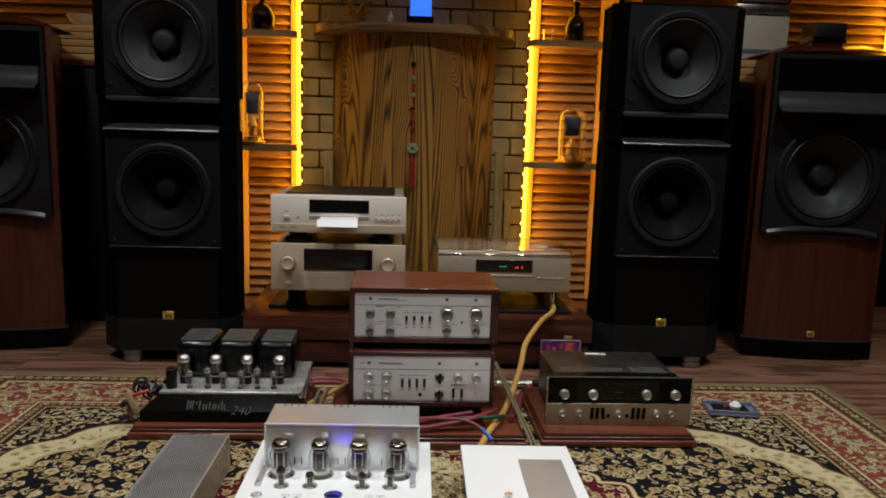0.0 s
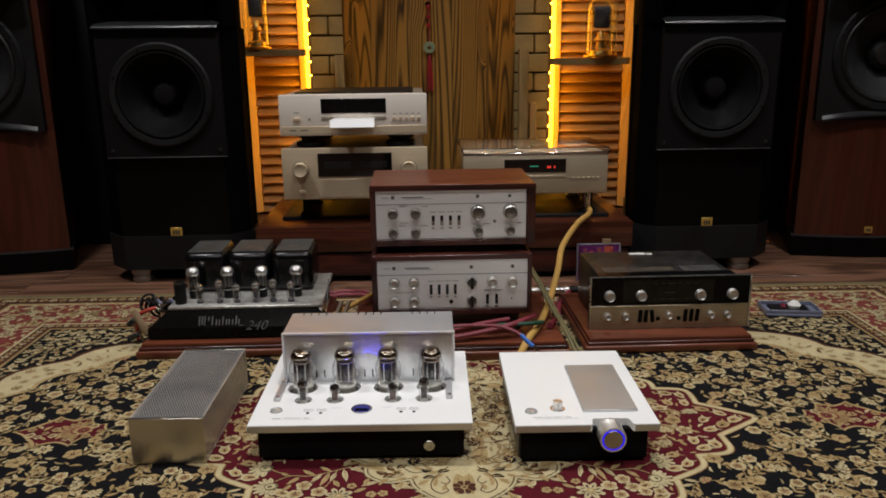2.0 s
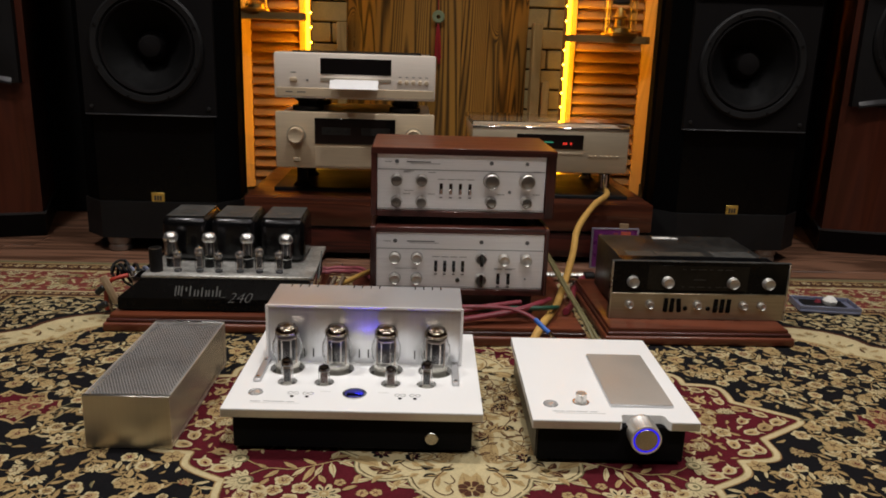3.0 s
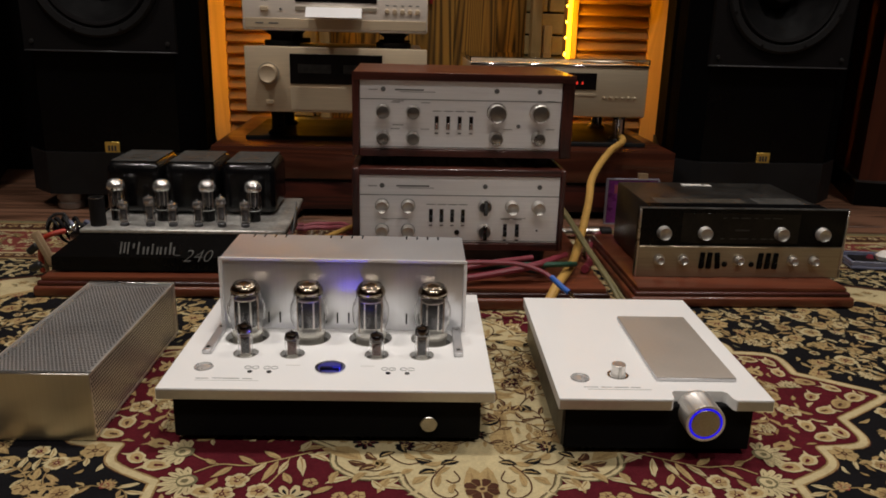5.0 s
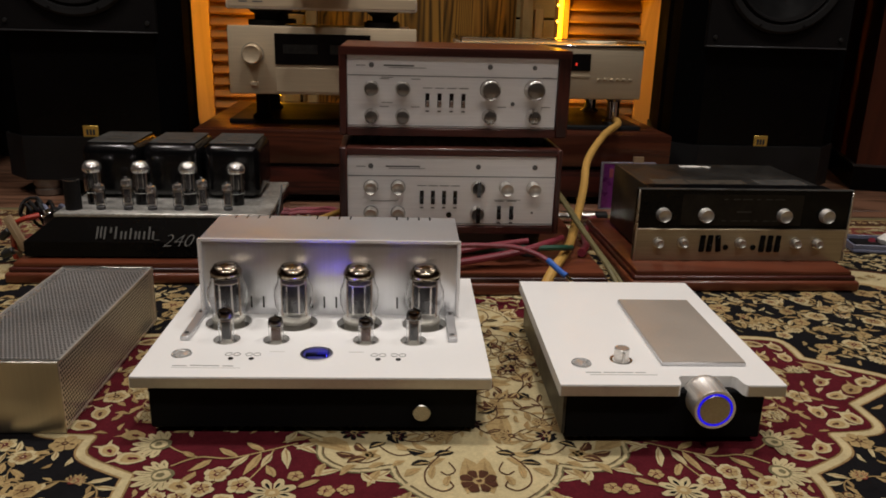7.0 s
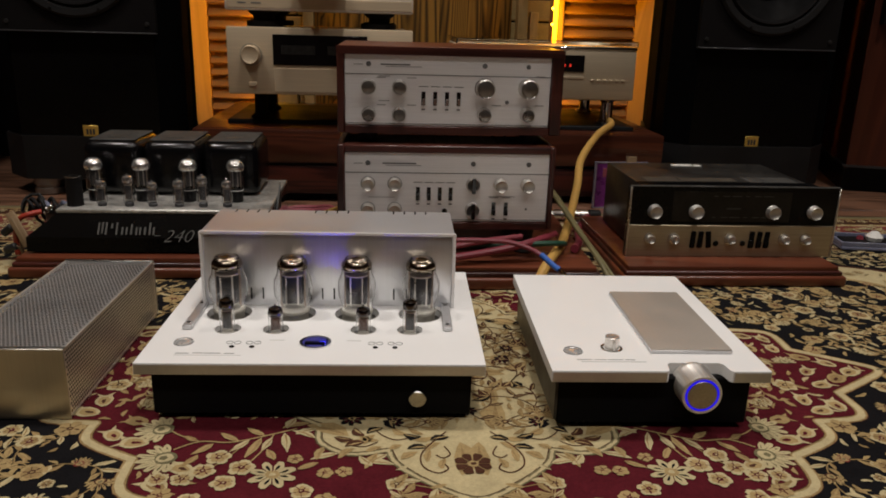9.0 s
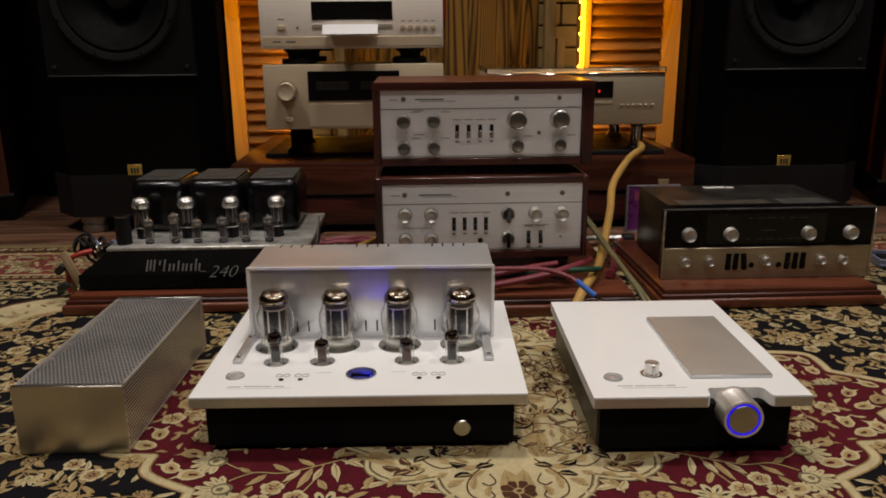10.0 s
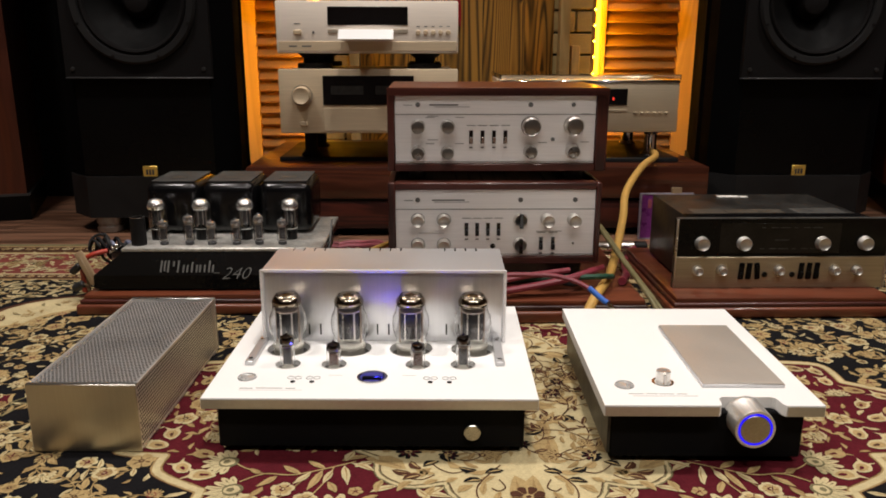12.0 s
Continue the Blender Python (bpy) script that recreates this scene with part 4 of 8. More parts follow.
# ---- low rack and the components on it ----
def low_rack():
    t = thing("low_rack", "low cherry wood rack with two stacked slabs", "rack", (0.235, 2.92, -0.014))
    part("top_slab", box(BM(), -0.615, 0.615, 0, 0.62, 0.105, 0.19, 0.004), "rack_wood", t)
    part("shadow_gap", box(BM(), -0.6, 0.6, 0.012, 0.6, 0.096, 0.105), "black_matt", t)
    part("lower_slab", box(BM(), -0.605, 0.605, 0.006, 0.61, 0.022, 0.096, 0.004), "rosewood", t)
    part("skid", box(BM(), -0.58, 0.58, 0.05, 0.58, 0.0, 0.022), "black_matt", t)


low_rack()
RACK = 0.176


def base_board(x0, x1, y0, y1):
    t = thing("isolation_board", "thin black isolation board on the rack", "board", ((x0 + x1) / 2, y0, RACK), 0, "boards under the components")
    w = (x1 - x0) / 2
    part("board", box(BM(), -w, w, 0, y1 - y0, 0, 0.012, 0.002, 1), "black_matt", t)


base_board(-0.31, 0.17, 3.03, 3.38)
base_board(0.3, 0.79, 3.0, 3.4)


def legs(parent, w, depth, z0, z1, r, material, inset=0.06, front=0.07):
    for x in (-w / 2 + inset, w / 2 - inset):
        for y in (front, depth - 0.07):
            part("foot", lathe(BM(), [(0, z0), (r * 1.25, z0), (r * 1.25, z0 + 0.006), (r * 0.8, z0 + 0.014), (r * 0.8, z1 - 0.012), (r * 1.15, z1 - 0.004), (r * 1.15, z1), (0, z1)], (x, y, 0), 20), material, parent)


def knob(parent, x, z, r, depth, y=0.0, material="knob", name="knob", face=""):
    k = part(name, lathe(BM(), [(0, 0), (r * 1.06, 0), (r * 1.06, 0.002), (r, 0.003), (r * 0.97, depth - 0.0015), (r * 0.9, depth), (r * 0.82, depth - 0.001), (r * 0.3, depth - 0.003), (0, depth - 0.0032)], (x, y, z), 24, FRONT), material, parent)
    if face:
        part("knob_cap", lathe(BM(), [(r * 0.84, depth - 0.0006), (r * 0.8, depth + 0.0003), (r * 0.4, depth + 0.0014), (0, depth + 0.0018)], (x, y, z), 24, FRONT), face, parent, "dark turned knob face")
    return k


def bars(parent, rows, material="print", name="lettering"):
    """Writing too small to read, as plain bars: x, z, half length, half height at depth y."""
    for x, y, z, a, h in rows:
        part(name, box(BM(), x - a, x + a, y - 0.0006, y, z - h, z + h), material, parent)


def integrated_amplifier():
    t = thing("integrated_amplifier", "champagne silver amplifier with a wide dark meter window", "amplifier", (-0.054, 2.94, RACK + 0.012))
    w, z0, z1 = 0.465, 0.075, 0.24
    part("body", box(BM(), -w / 2 + 0.012, w / 2 - 0.012, 0.012, 0.4, z0 + 0.003, z1 - 0.003, 0.003), "champagne_dull", t)
    f = part("faceplate", box(BM(), -w / 2, w / 2, 0, 0.014, z0, z1, 0.004), "champagne", t)
    part("meter_window", box(BM(), -0.118, 0.118, -0.003, 0.001, z0 + 0.073, z0 + 0.148, 0.001, 1), "window", f, "dark glass meter window")
    for x in (-0.055, 0.06):
        part("meter_scale", box(BM(), x - 0.042, x + 0.042, -0.0034, -0.0028, z0 + 0.1, z0 + 0.122), "worn_top", f, "dim meter scale")
    part("sub_panel", box(BM(), -0.118, 0.235 - 0.003, -0.002, 0.001, z0 + 0.006, z0 + 0.066, 0.001, 1), "champagne", f)
    for x in (-0.172, 0.172):
        part("knob_collar", rod(BM(), 0.0275, 0, 0.004, (x, 0, z0 + 0.098), 28, 0, FRONT, 0.024), "champagne_dull", f)
        knob(f, x, z0 + 0.098, 0.023, 0.024, -0.001, "champagne")
    part("button", box(BM(), -0.181, -0.161, -0.006, 0, z0 + 0.02, z0 + 0.031, 0.0015, 1), "champagne", f)
    legs(t, w, 0.4, 0, z0, 0.022, "black_matt", 0.06, 0.13)
    return t


integrated_amplifier()


def disc_player():
    t = thing("disc_player", "silver disc player with its white tray pushed out", "disc player", (-0.054, 2.94, RACK + 0.252))
    w, z0, z1 = 0.465, 0.0385, 0.168
    legs(t, w, 0.38, 0, z0, 0.034, "black_matt", 0.085)
    for x in (-0.145, 0.145):
        for y in (0.07, 0.31):
            part("foot_pad", rod(BM(), 0.046, 0.0, 0.014, (x, y, 0), 28, 0.002), "black_matt", t)
    part("body", box(BM(), -w / 2 + 0.01, w / 2 - 0.01, 0.012, 0.39, z0 + 0.003, z1 - 0.002, 0.003), "champagne_dull", t)
    f = part("faceplate", box(BM(), -w / 2, w / 2, 0, 0.014, z0, z1, 0.005), "alu_warm", t, "pale silver faceplate")
    part("lower_band", box(BM(), -w / 2 + 0.006, w / 2 - 0.004, -0.002, 0.001, z0 + 0.006, z0 + 0.03, 0.001, 1), "champagne", f)
    part("display", box(BM(), -0.1, 0.104, -0.002, 0.001, z0 + 0.07, z0 + 0.115, 0.001, 1), "window", f, "dark display")
    part("lid_plate", box(BM(), -0.19, 0.19, 0.07, 0.38, z1 - 0.002, z1 + 0.003, 0.001, 1), "black_matt", t, "thin black plate on the lid")
    part("slot", box(BM(), -0.1, 0.104, -0.0025, 0.001, z0 + 0.05, z0 + 0.06, 0.001, 1), "champagne_dull", f)
    tray = part("disc_tray", box(BM(), -0.062, 0.068, -0.085, 0.0, z0 + 0.046, z0 + 0.056, 0.002, 1), "tray", t, "white disc tray standing open")
    part("tray_front", prism(BM(), [(-0.102, z0 + 0.035), (-0.084, z0 + 0.035), (-0.084, z0 + 0.058)], -0.064, 0.07, (0, 0, 0), Matrix(((0, 0, 1, 0), (1, 0, 0, 0), (0, 1, 0, 0), (0, 0, 0, 1)))), "tray", tray, "sloping white tray front")
    part("power_button", box(BM(), -0.187, -0.167, -0.006, 0, z0 + 0.047, z0 + 0.058, 0.0015, 1), "champagne", f)
    part("sensor", rod(BM(), 0.003, 0, 0.002, (-0.137, 0, z0 + 0.052), 10, 0, FRONT), "print", f)
    for k in range(5):
        part("button", lathe(BM(), [(0, 0), (0.006, 0), (0.006, 0.004), (0.005, 0.005), (0, 0.005)], (0.13 + k * 0.0192, 0, z0 + 0.052), 14, FRONT), "champagne", f)
        bars(f, [(0.13 + k * 0.0192, 0, z0 + 0.067, 0.004, 0.0008)])
    bars(f, [(-0.19, -0.002, z0 + 0.018, 0.01, 0.0015), (-0.155, -0.002, z0 + 0.018, 0.012, 0.0015), (-0.177, 0, z0 + 0.073, 0.008, 0.001)])
    return t


disc_player()


def top_loader():
    t = thing("clear_top_player", "champagne disc transport under a raised clear lid", "disc player", (0.535, 2.985, RACK + 0.012))
    w, z0, z1 = 0.48, 0.072, 0.21
    part("body", box(BM(), -w / 2 + 0.008, w / 2 - 0.008, 0.012, 0.39, z0 + 0.003, z1 - 0.004, 0.003), "champagne_dull", t)
    f = part("faceplate", box(BM(), -w / 2, w / 2, 0, 0.014, z0, z1 - 0.008, 0.004), "champagne_deep", t)
    part("top_edge", box(BM(), -w / 2, w / 2, -0.002, 0.012, z1 - 0.008, z1, 0.002, 1), "chrome", t, "polished top edge")
    d = part("display", box(BM(), -0.104, 0.1, -0.002, 0.001, z0 + 0.072, z0 + 0.116, 0.001, 1), "window", f, "dark display with coloured digits")
    part("digits", box(BM(), -0.02, 0.008, -0.0028, -0.0018, z0 + 0.091, z0 + 0.0945), "green_glow", d, "green display digits")
    for k, x in enumerate((0.04, 0.047, 0.062)):
        part("digits", box(BM(), x - 0.0022, x + 0.0022, -0.0028, -0.0018, z0 + 0.086, z0 + 0.093), "red_glow", d, "red display digits")
    part("slot", box(BM(), -0.104, 0.1, -0.002, 0.001, z0 + 0.055, z0 + 0.062, 0.001, 1), "champagne_deep", f)
    for k in range(6):
        part("button", box(BM(), 0.12 + k * 0.0165, 0.13 + k * 0.0165, -0.004, 0, z0 + 0.05, z0 + 0.055, 0.001, 1), "champagne_deep", f)
    lid = BM()
    box(lid, -0.242, 0.242, 0.0, 0.004, z1 + 0.002, z1 + 0.012, 0.001, 1)
    box(lid, -0.242, 0.242, 0.0, 0.3, z1 + 0.012, z1 + 0.0145, 0.001, 1)
    box(lid, -0.242, -0.239, 0.0, 0.3, z1 + 0.001, z1 + 0.014, 0.001, 1)
    box(lid, 0.239, 0.242, 0.0, 0.3, z1 + 0.001, z1 + 0.014, 0.001, 1)
    part("lid", lid, "smoked", t, "clear acrylic lid")
    part("disc_puck", lathe(BM(), [(0, z1), (0.06, z1), (0.055, z1 + 0.008), (0, z1 + 0.01)], (0.16, 0.2, 0), 24), "champagne_dull", t)
    legs(t, w, 0.39, 0, z0, 0.021, "chrome", 0.05)
    return t


top_loader()


# ---- cherry boards on the rug ----
def plinth_board(x0, x1, y0, y1, label, h=0.036):
    t = thing("cherry_board", label, "board", ((x0 + x1) / 2, y0, 0.0), 0, "cherry boards on the rug")
    w = (x1 - x0) / 2
    part("slab", box(BM(), -w, w, 0, y1 - y0, 0.0, h * 0.55, 0.005, 3), "cherry", t)
    part("moulding", box(BM(), -w + 0.006, w - 0.006, 0.006, y1 - y0 - 0.006, h * 0.5, h * 0.78, 0.004, 3), "rosewood", t)
    part("top", box(BM(), -w + 0.012, w - 0.012, 0.012, y1 - y0 - 0.012, h * 0.7, h, 0.003, 2), "cherry", t)
    return t


plinth_board(-0.555, -0.085, 2.262, 2.62, "moulded cherry board under the old valve amplifier")
plinth_board(-0.035, 0.505, 2.205, 2.62, "moulded cherry board under the stacked amplifiers", 0.04)
plinth_board(0.545, 0.973, 2.226, 2.62, "moulded cherry board under the preamplifier")


# ---- two wood-cased amplifiers ----
def toggle(parent, x, z, y=0.0, tip="chrome"):
    s = part("lever_switch", box(BM(), x - 0.0035, x + 0.0035, y - 0.0012, y + 0.001, z - 0.013, z + 0.011), "window", parent)
    part("lever", box(BM(), x - 0.0025, x + 0.0025, y - 0.013, y - 0.001, z - 0.011, z + 0.0, 0.001, 1), tip, s)
    bars(s, [(x, y, z + 0.02, 0.008, 0.0006), (x, y, z - 0.02, 0.003, 0.0012)])


def wood_case(t, w, h, d, open_top, outer, inner):
    """A rosewood sleeve; the faceplate sits back in it."""
    b = 0.013
    e, i = w / 2 - outer, w / 2 - inner
    part("side_board", box(BM(), -w / 2, -w / 2 + b, 0, d, 0, h, 0.002, 1), "rosewood_up", t)
    part("side_board", box(BM(), i, e, 0, d, 0, h, 0.002, 1), "rosewood_up", t)
    part("bottom_board", box(BM(), -w / 2 + b, i, 0, d, 0, b, 0.001, 1), "rosewood", t)
    if open_top:
        part("top_rail", box(BM(), -w / 2 + b, i, 0, 0.03, h - b, h, 0.002, 1), "rosewood", t)
        part("top_rail", box(BM(), -w / 2 + b, i, d - 0.03, d, h - b, h, 0.002, 1), "rosewood", t)
        part("vent_plate", box(BM(), -w / 2 + b, i, 0.03, d - 0.03, h - 0.02, h - 0.015), "black_matt", t, "sunken black vent plate")
        for k in range(14):
            x = -w / 2 + 0.03 + k * (w - 0.08) / 13
            part("vent_rib", box(BM(), x - 0.002, x + 0.002, 0.04, d - 0.04, h - 0.015, h - 0.012), "charcoal", t)
    else:
        part("top_board", box(BM(), -w / 2 + 0.001, e - 0.001, 0.0, d, h - b, h + 0.001, 0.002, 1), "cherry", t, "polished reddish top board")
        part("top_edge", box(BM(), -w / 2, e, -0.002, 0.0, h - b, h + 0.0005), "rosewood", t)
    part("chassis", box(BM(), -w / 2 + b, i, 0.01, d - 0.01, b, h - 0.022), "black_matt", t)
    for x in (-w / 2 + 0.055, w / 2 - 0.055):
        for y in (0.04, d - 0.04):
            part("foot", rod(BM(), 0.017, -0.017, 0.0, (x, y, 0), 20, 0.002), "rubber", t)


def upper_amplifier():
    t = thing("wood_cased_amplifier", "wood-cased amplifier with a silver face, resting on another", "amplifier", (0.228, 2.305, 0.2625))
    w, h, d = 0.405, 0.15, 0.245
    wood_case(t, w, h, d, False, 0.003, 0.0245)
    f = part("faceplate", box(BM(), -w / 2 + 0.0135, w / 2 - 0.025, 0.006, 0.0105, 0.0135, h - 0.0135, 0.001, 1), "alu", t)
    part("groove", box(BM(), -w / 2 + 0.014, w / 2 - 0.0255, 0.0052, 0.0062, 0.1024, 0.1036), "print", f)
    part("groove", box(BM(), -w / 2 + 0.014, w / 2 - 0.0255, 0.0052, 0.0062, 0.0168, 0.0176), "print", f)
    y = 0.006
    for x, z, r in ((-0.147, 0.081, 0.0125), (-0.093, 0.081, 0.0125), (-0.147, 0.034, 0.012), (-0.093, 0.034, 0.012), (0.059, 0.082, 0.017), (0.137, 0.083, 0.017), (0.059, 0.036, 0.012), (0.137, 0.037, 0.012)):
        knob(f, x, z, r, 0.022, y, "steel", face="knob_face")
        bars(f, [(x + 0.022, y, z + r + 0.004, 0.008, 0.0005)])
    for k in range(4):
        toggle(f, -0.05 + k * 0.021, 0.063, y)
    for x, r in ((-0.147, 0.0045), (0.058, 0.0045), (0.136, 0.004)):
        part("emblem", rod(BM(), r, 0, 0.002, (x, y, 0.1205), 14, 0.0005, FRONT), "print", f)
    part("jack", rod(BM(), 0.0035, 0, 0.003, (0.1, y, 0.058), 12, 0, FRONT), "print", f)
    bars(f, [(-0.1, y, 0.12, 0.026, 0.0012), (-0.085, y, 0.1165, 0.032, 0.0004), (-0.165, y, 0.1195, 0.008, 0.0005), (-0.12, y, 0.1, 0.01, 0.0005), (-0.12, y, 0.057, 0.01, 0.0005)])
    return t


def lower_amplifier():
    t = thing("wood_cased_amplifier", "open-topped wood-cased amplifier with a silver face, on a board", "amplifier", (0.228, 2.28, 0.092))
    w, h, d = 0.405, 0.153, 0.26
    wood_case(t, w, h, d, True, 0.013, 0.0222)
    for x in (-w / 2 + 0.055, w / 2 - 0.055):
        for yy in (0.04, d - 0.04):
            part("tall_foot", lathe(BM(), [(0, -0.052), (0.02, -0.052), (0.022, -0.048), (0.016, -0.03), (0.016, -0.0165), (0, -0.0165)], (x, yy, 0), 18), "rubber", t)
    f = part("faceplate", box(BM(), -w / 2 + 0.0135, w / 2 - 0.0227, 0.006, 0.0105, 0.0135, h - 0.0135, 0.001, 1), "alu", t)
    part("groove", box(BM(), -w / 2 + 0.014, w / 2 - 0.0232, 0.0052, 0.0062, 0.1024, 0.1036), "print", f)
    part("groove", box(BM(), -w / 2 + 0.014, w / 2 - 0.0232, 0.0052, 0.0062, 0.0168, 0.0176), "print", f)
    y = 0.006
    for x, z in ((-0.148, 0.083), (-0.1, 0.083), (-0.148, 0.036), (-0.1, 0.036)):
        k = knob(f, x, z, 0.0115, 0.018, y, "knob_soft")
        part("collar", rod(BM(), 0.013, 0, 0.0015, (x, y, z), 24, 0, FRONT, 0.0117), "print", k)
    for x, z in ((0.042, 0.083), (0.042, 0.036)):
        k = knob(f, x, z, 0.0125, 0.012, y, "steel")
        part("bar", box(BM(), x - 0.0035, x + 0.0035, y - 0.02, y - 0.011, z - 0.0135, z + 0.0135, 0.001, 1), "window", k, "black pointer bar")
    for x in (0.092, 0.141):
        knob(f, x, 0.083, 0.012, 0.02, y, "knob_soft")
    for k in range(4):
        toggle(f, -0.058 + k * 0.0198, 0.066, y, "black_matt")
    for k in range(2):
        toggle(f, 0.081 + k * 0.0225, 0.039, y, "black_matt")
    part("jack", rod(BM(), 0.005, 0, 0.002, (-0.009, y, 0.033), 14, 0, FRONT), "window", f)
    part("jack", rod(BM(), 0.002, 0, 0.002, (0.141, y, 0.038), 10, 0, FRONT), "print", f)
    for x in (-0.148, 0.041, 0.142):
        part("emblem", rod(BM(), 0.0045, 0, 0.002, (x, y, 0.1205), 14, 0.0005, FRONT), "print", f)
    bars(f, [(-0.092, y, 0.12, 0.03, 0.0012), (-0.085, y, 0.1165, 0.032, 0.0004), (-0.165, y, 0.1195, 0.008, 0.0005), (-0.124, y, 0.058, 0.024, 0.0004), (0.095, y, 0.061, 0.024, 0.0004)])
    return t


lower_amplifier()
upper_amplifier()


# ---- old black valve amplifier ----
def bulb_glass(bm, r, h, at, neck=0.8, wall=0.0009, seg=24):
    """A thin-walled glass envelope, closed at the top."""
    outer = [(r * neck, 0), (r * neck, h * 0.1), (r * 0.97, h * 0.26), (r, h * 0.42), (r * 0.97, h * 0.54), (r * 0.8, h * 0.67), (r * 0.765, h * 0.84), (r * 0.6, h * 0.955), (0, h)]
    inner = [(max(0, p - wall), z - (wall if k > 6 else 0)) for k, (p, z) in enumerate(outer)][::-1]
    return sealed(lathe(bm, outer + inner + [outer[0]], at, seg))


def straight_glass(bm, r, h, at, wall=0.0008, seg=20):
    outer = [(r, 0), (r, h - r * 0.7), (r * 0.86, h - r * 0.25), (r * 0.45, h - r * 0.03), (0, h)]
    inner = [(max(0, p - wall), z - (wall if k > 1 else 0)) for k, (p, z) in enumerate(outer)][::-1]
    return sealed(lathe(bm, outer + inner + [outer[0]], at, seg))


def valve(parent, x, y, z, r, h, straight, name="valve", base="bottle", base_h=0.3, anode="plate", getter="getter", ribs=True, tip=True, dome=False):
    """A valve: base, anode, mica and getter flash under clear glass."""
    v = part(name, rod(BM(), r * 0.84, z, z + h * base_h, (x, y, 0), 20, 0.001), base, parent)
    g0 = z + h * base_h
    gh = h * (1 - base_h)
    part("envelope", straight_glass(BM(), r, gh, (x, y, g0)) if straight else bulb_glass(BM(), r, gh, (x, y, g0)), "glass", v, "clear glass envelope")
    bm = BM()
    box(bm, x - r * 0.55, x + r * 0.55, y - r * 0.34, y + r * 0.34, g0 + gh * 0.1, g0 + gh * 0.62, r * 0.12, 2)
    part("anode", bm, anode, v, "grey anode plates")
    for s in (-1, 1):
        part("support", rod(BM(), r * 0.06, g0 + gh * 0.02, g0 + gh * 0.72, (x + s * r * 0.6, y, 0), 8), "copper", v)
    for s in (-0.3, 0.3) if ribs else ():
        part("anode_rib", box(BM(), x + s * r - r * 0.04, x + s * r + r * 0.04, y - r * 0.38, y - r * 0.33, g0 + gh * 0.1, g0 + gh * 0.62), "steel", v)
    part("mica", rod(BM(), r * (0.74 if straight else 0.62), g0 + gh * 0.64, g0 + gh * 0.655, (x, y, 0), 16), "mica", v)
    top = g0 + gh
    if dome:
        cap = [(r * 1.01, top - gh * 0.36), (r * 1.08, top - gh * 0.32)] + [(r * 1.14 * math.cos(k * math.pi / 16), top - gh * 0.26 * (1 - math.sin(k * math.pi / 16))) for k in range(8)] + [(0, top + 0.0004)]
        part("skirt_line", rod(BM(), r * 0.87, g0 - h * 0.03, g0 - h * 0.02, (x, y, 0), 20), "pale_print", v, "pale line on the black base")
    elif straight:
        cap = [(r * 1.012, top - gh * 0.26), (r * 1.012, top - r * 0.7), (r * 0.88, top - r * 0.235), (r * 0.47, top - r * 0.015), (0, top + 0.0004)]
    else:
        cap = [(r * 0.72, top - gh * 0.245), (r * 0.77, top - gh * 0.22)] + [(r * 0.8 * math.cos(k * math.pi / 16), top - gh * 0.19 * (1 - math.sin(k * math.pi / 16))) for k in range(8)] + [(0, top + 0.0006)]
    part("getter", lathe(BM(), cap, (x, y, 0), 24), getter, v, "mirror-like getter flash")
    if tip:
        part("tip", lathe(BM(), [(r * 0.16, top - 0.0005), (r * 0.1, top + r * 0.3), (0, top + r * 0.42)], (x, y, 0), 10), "glass", v)
    return v


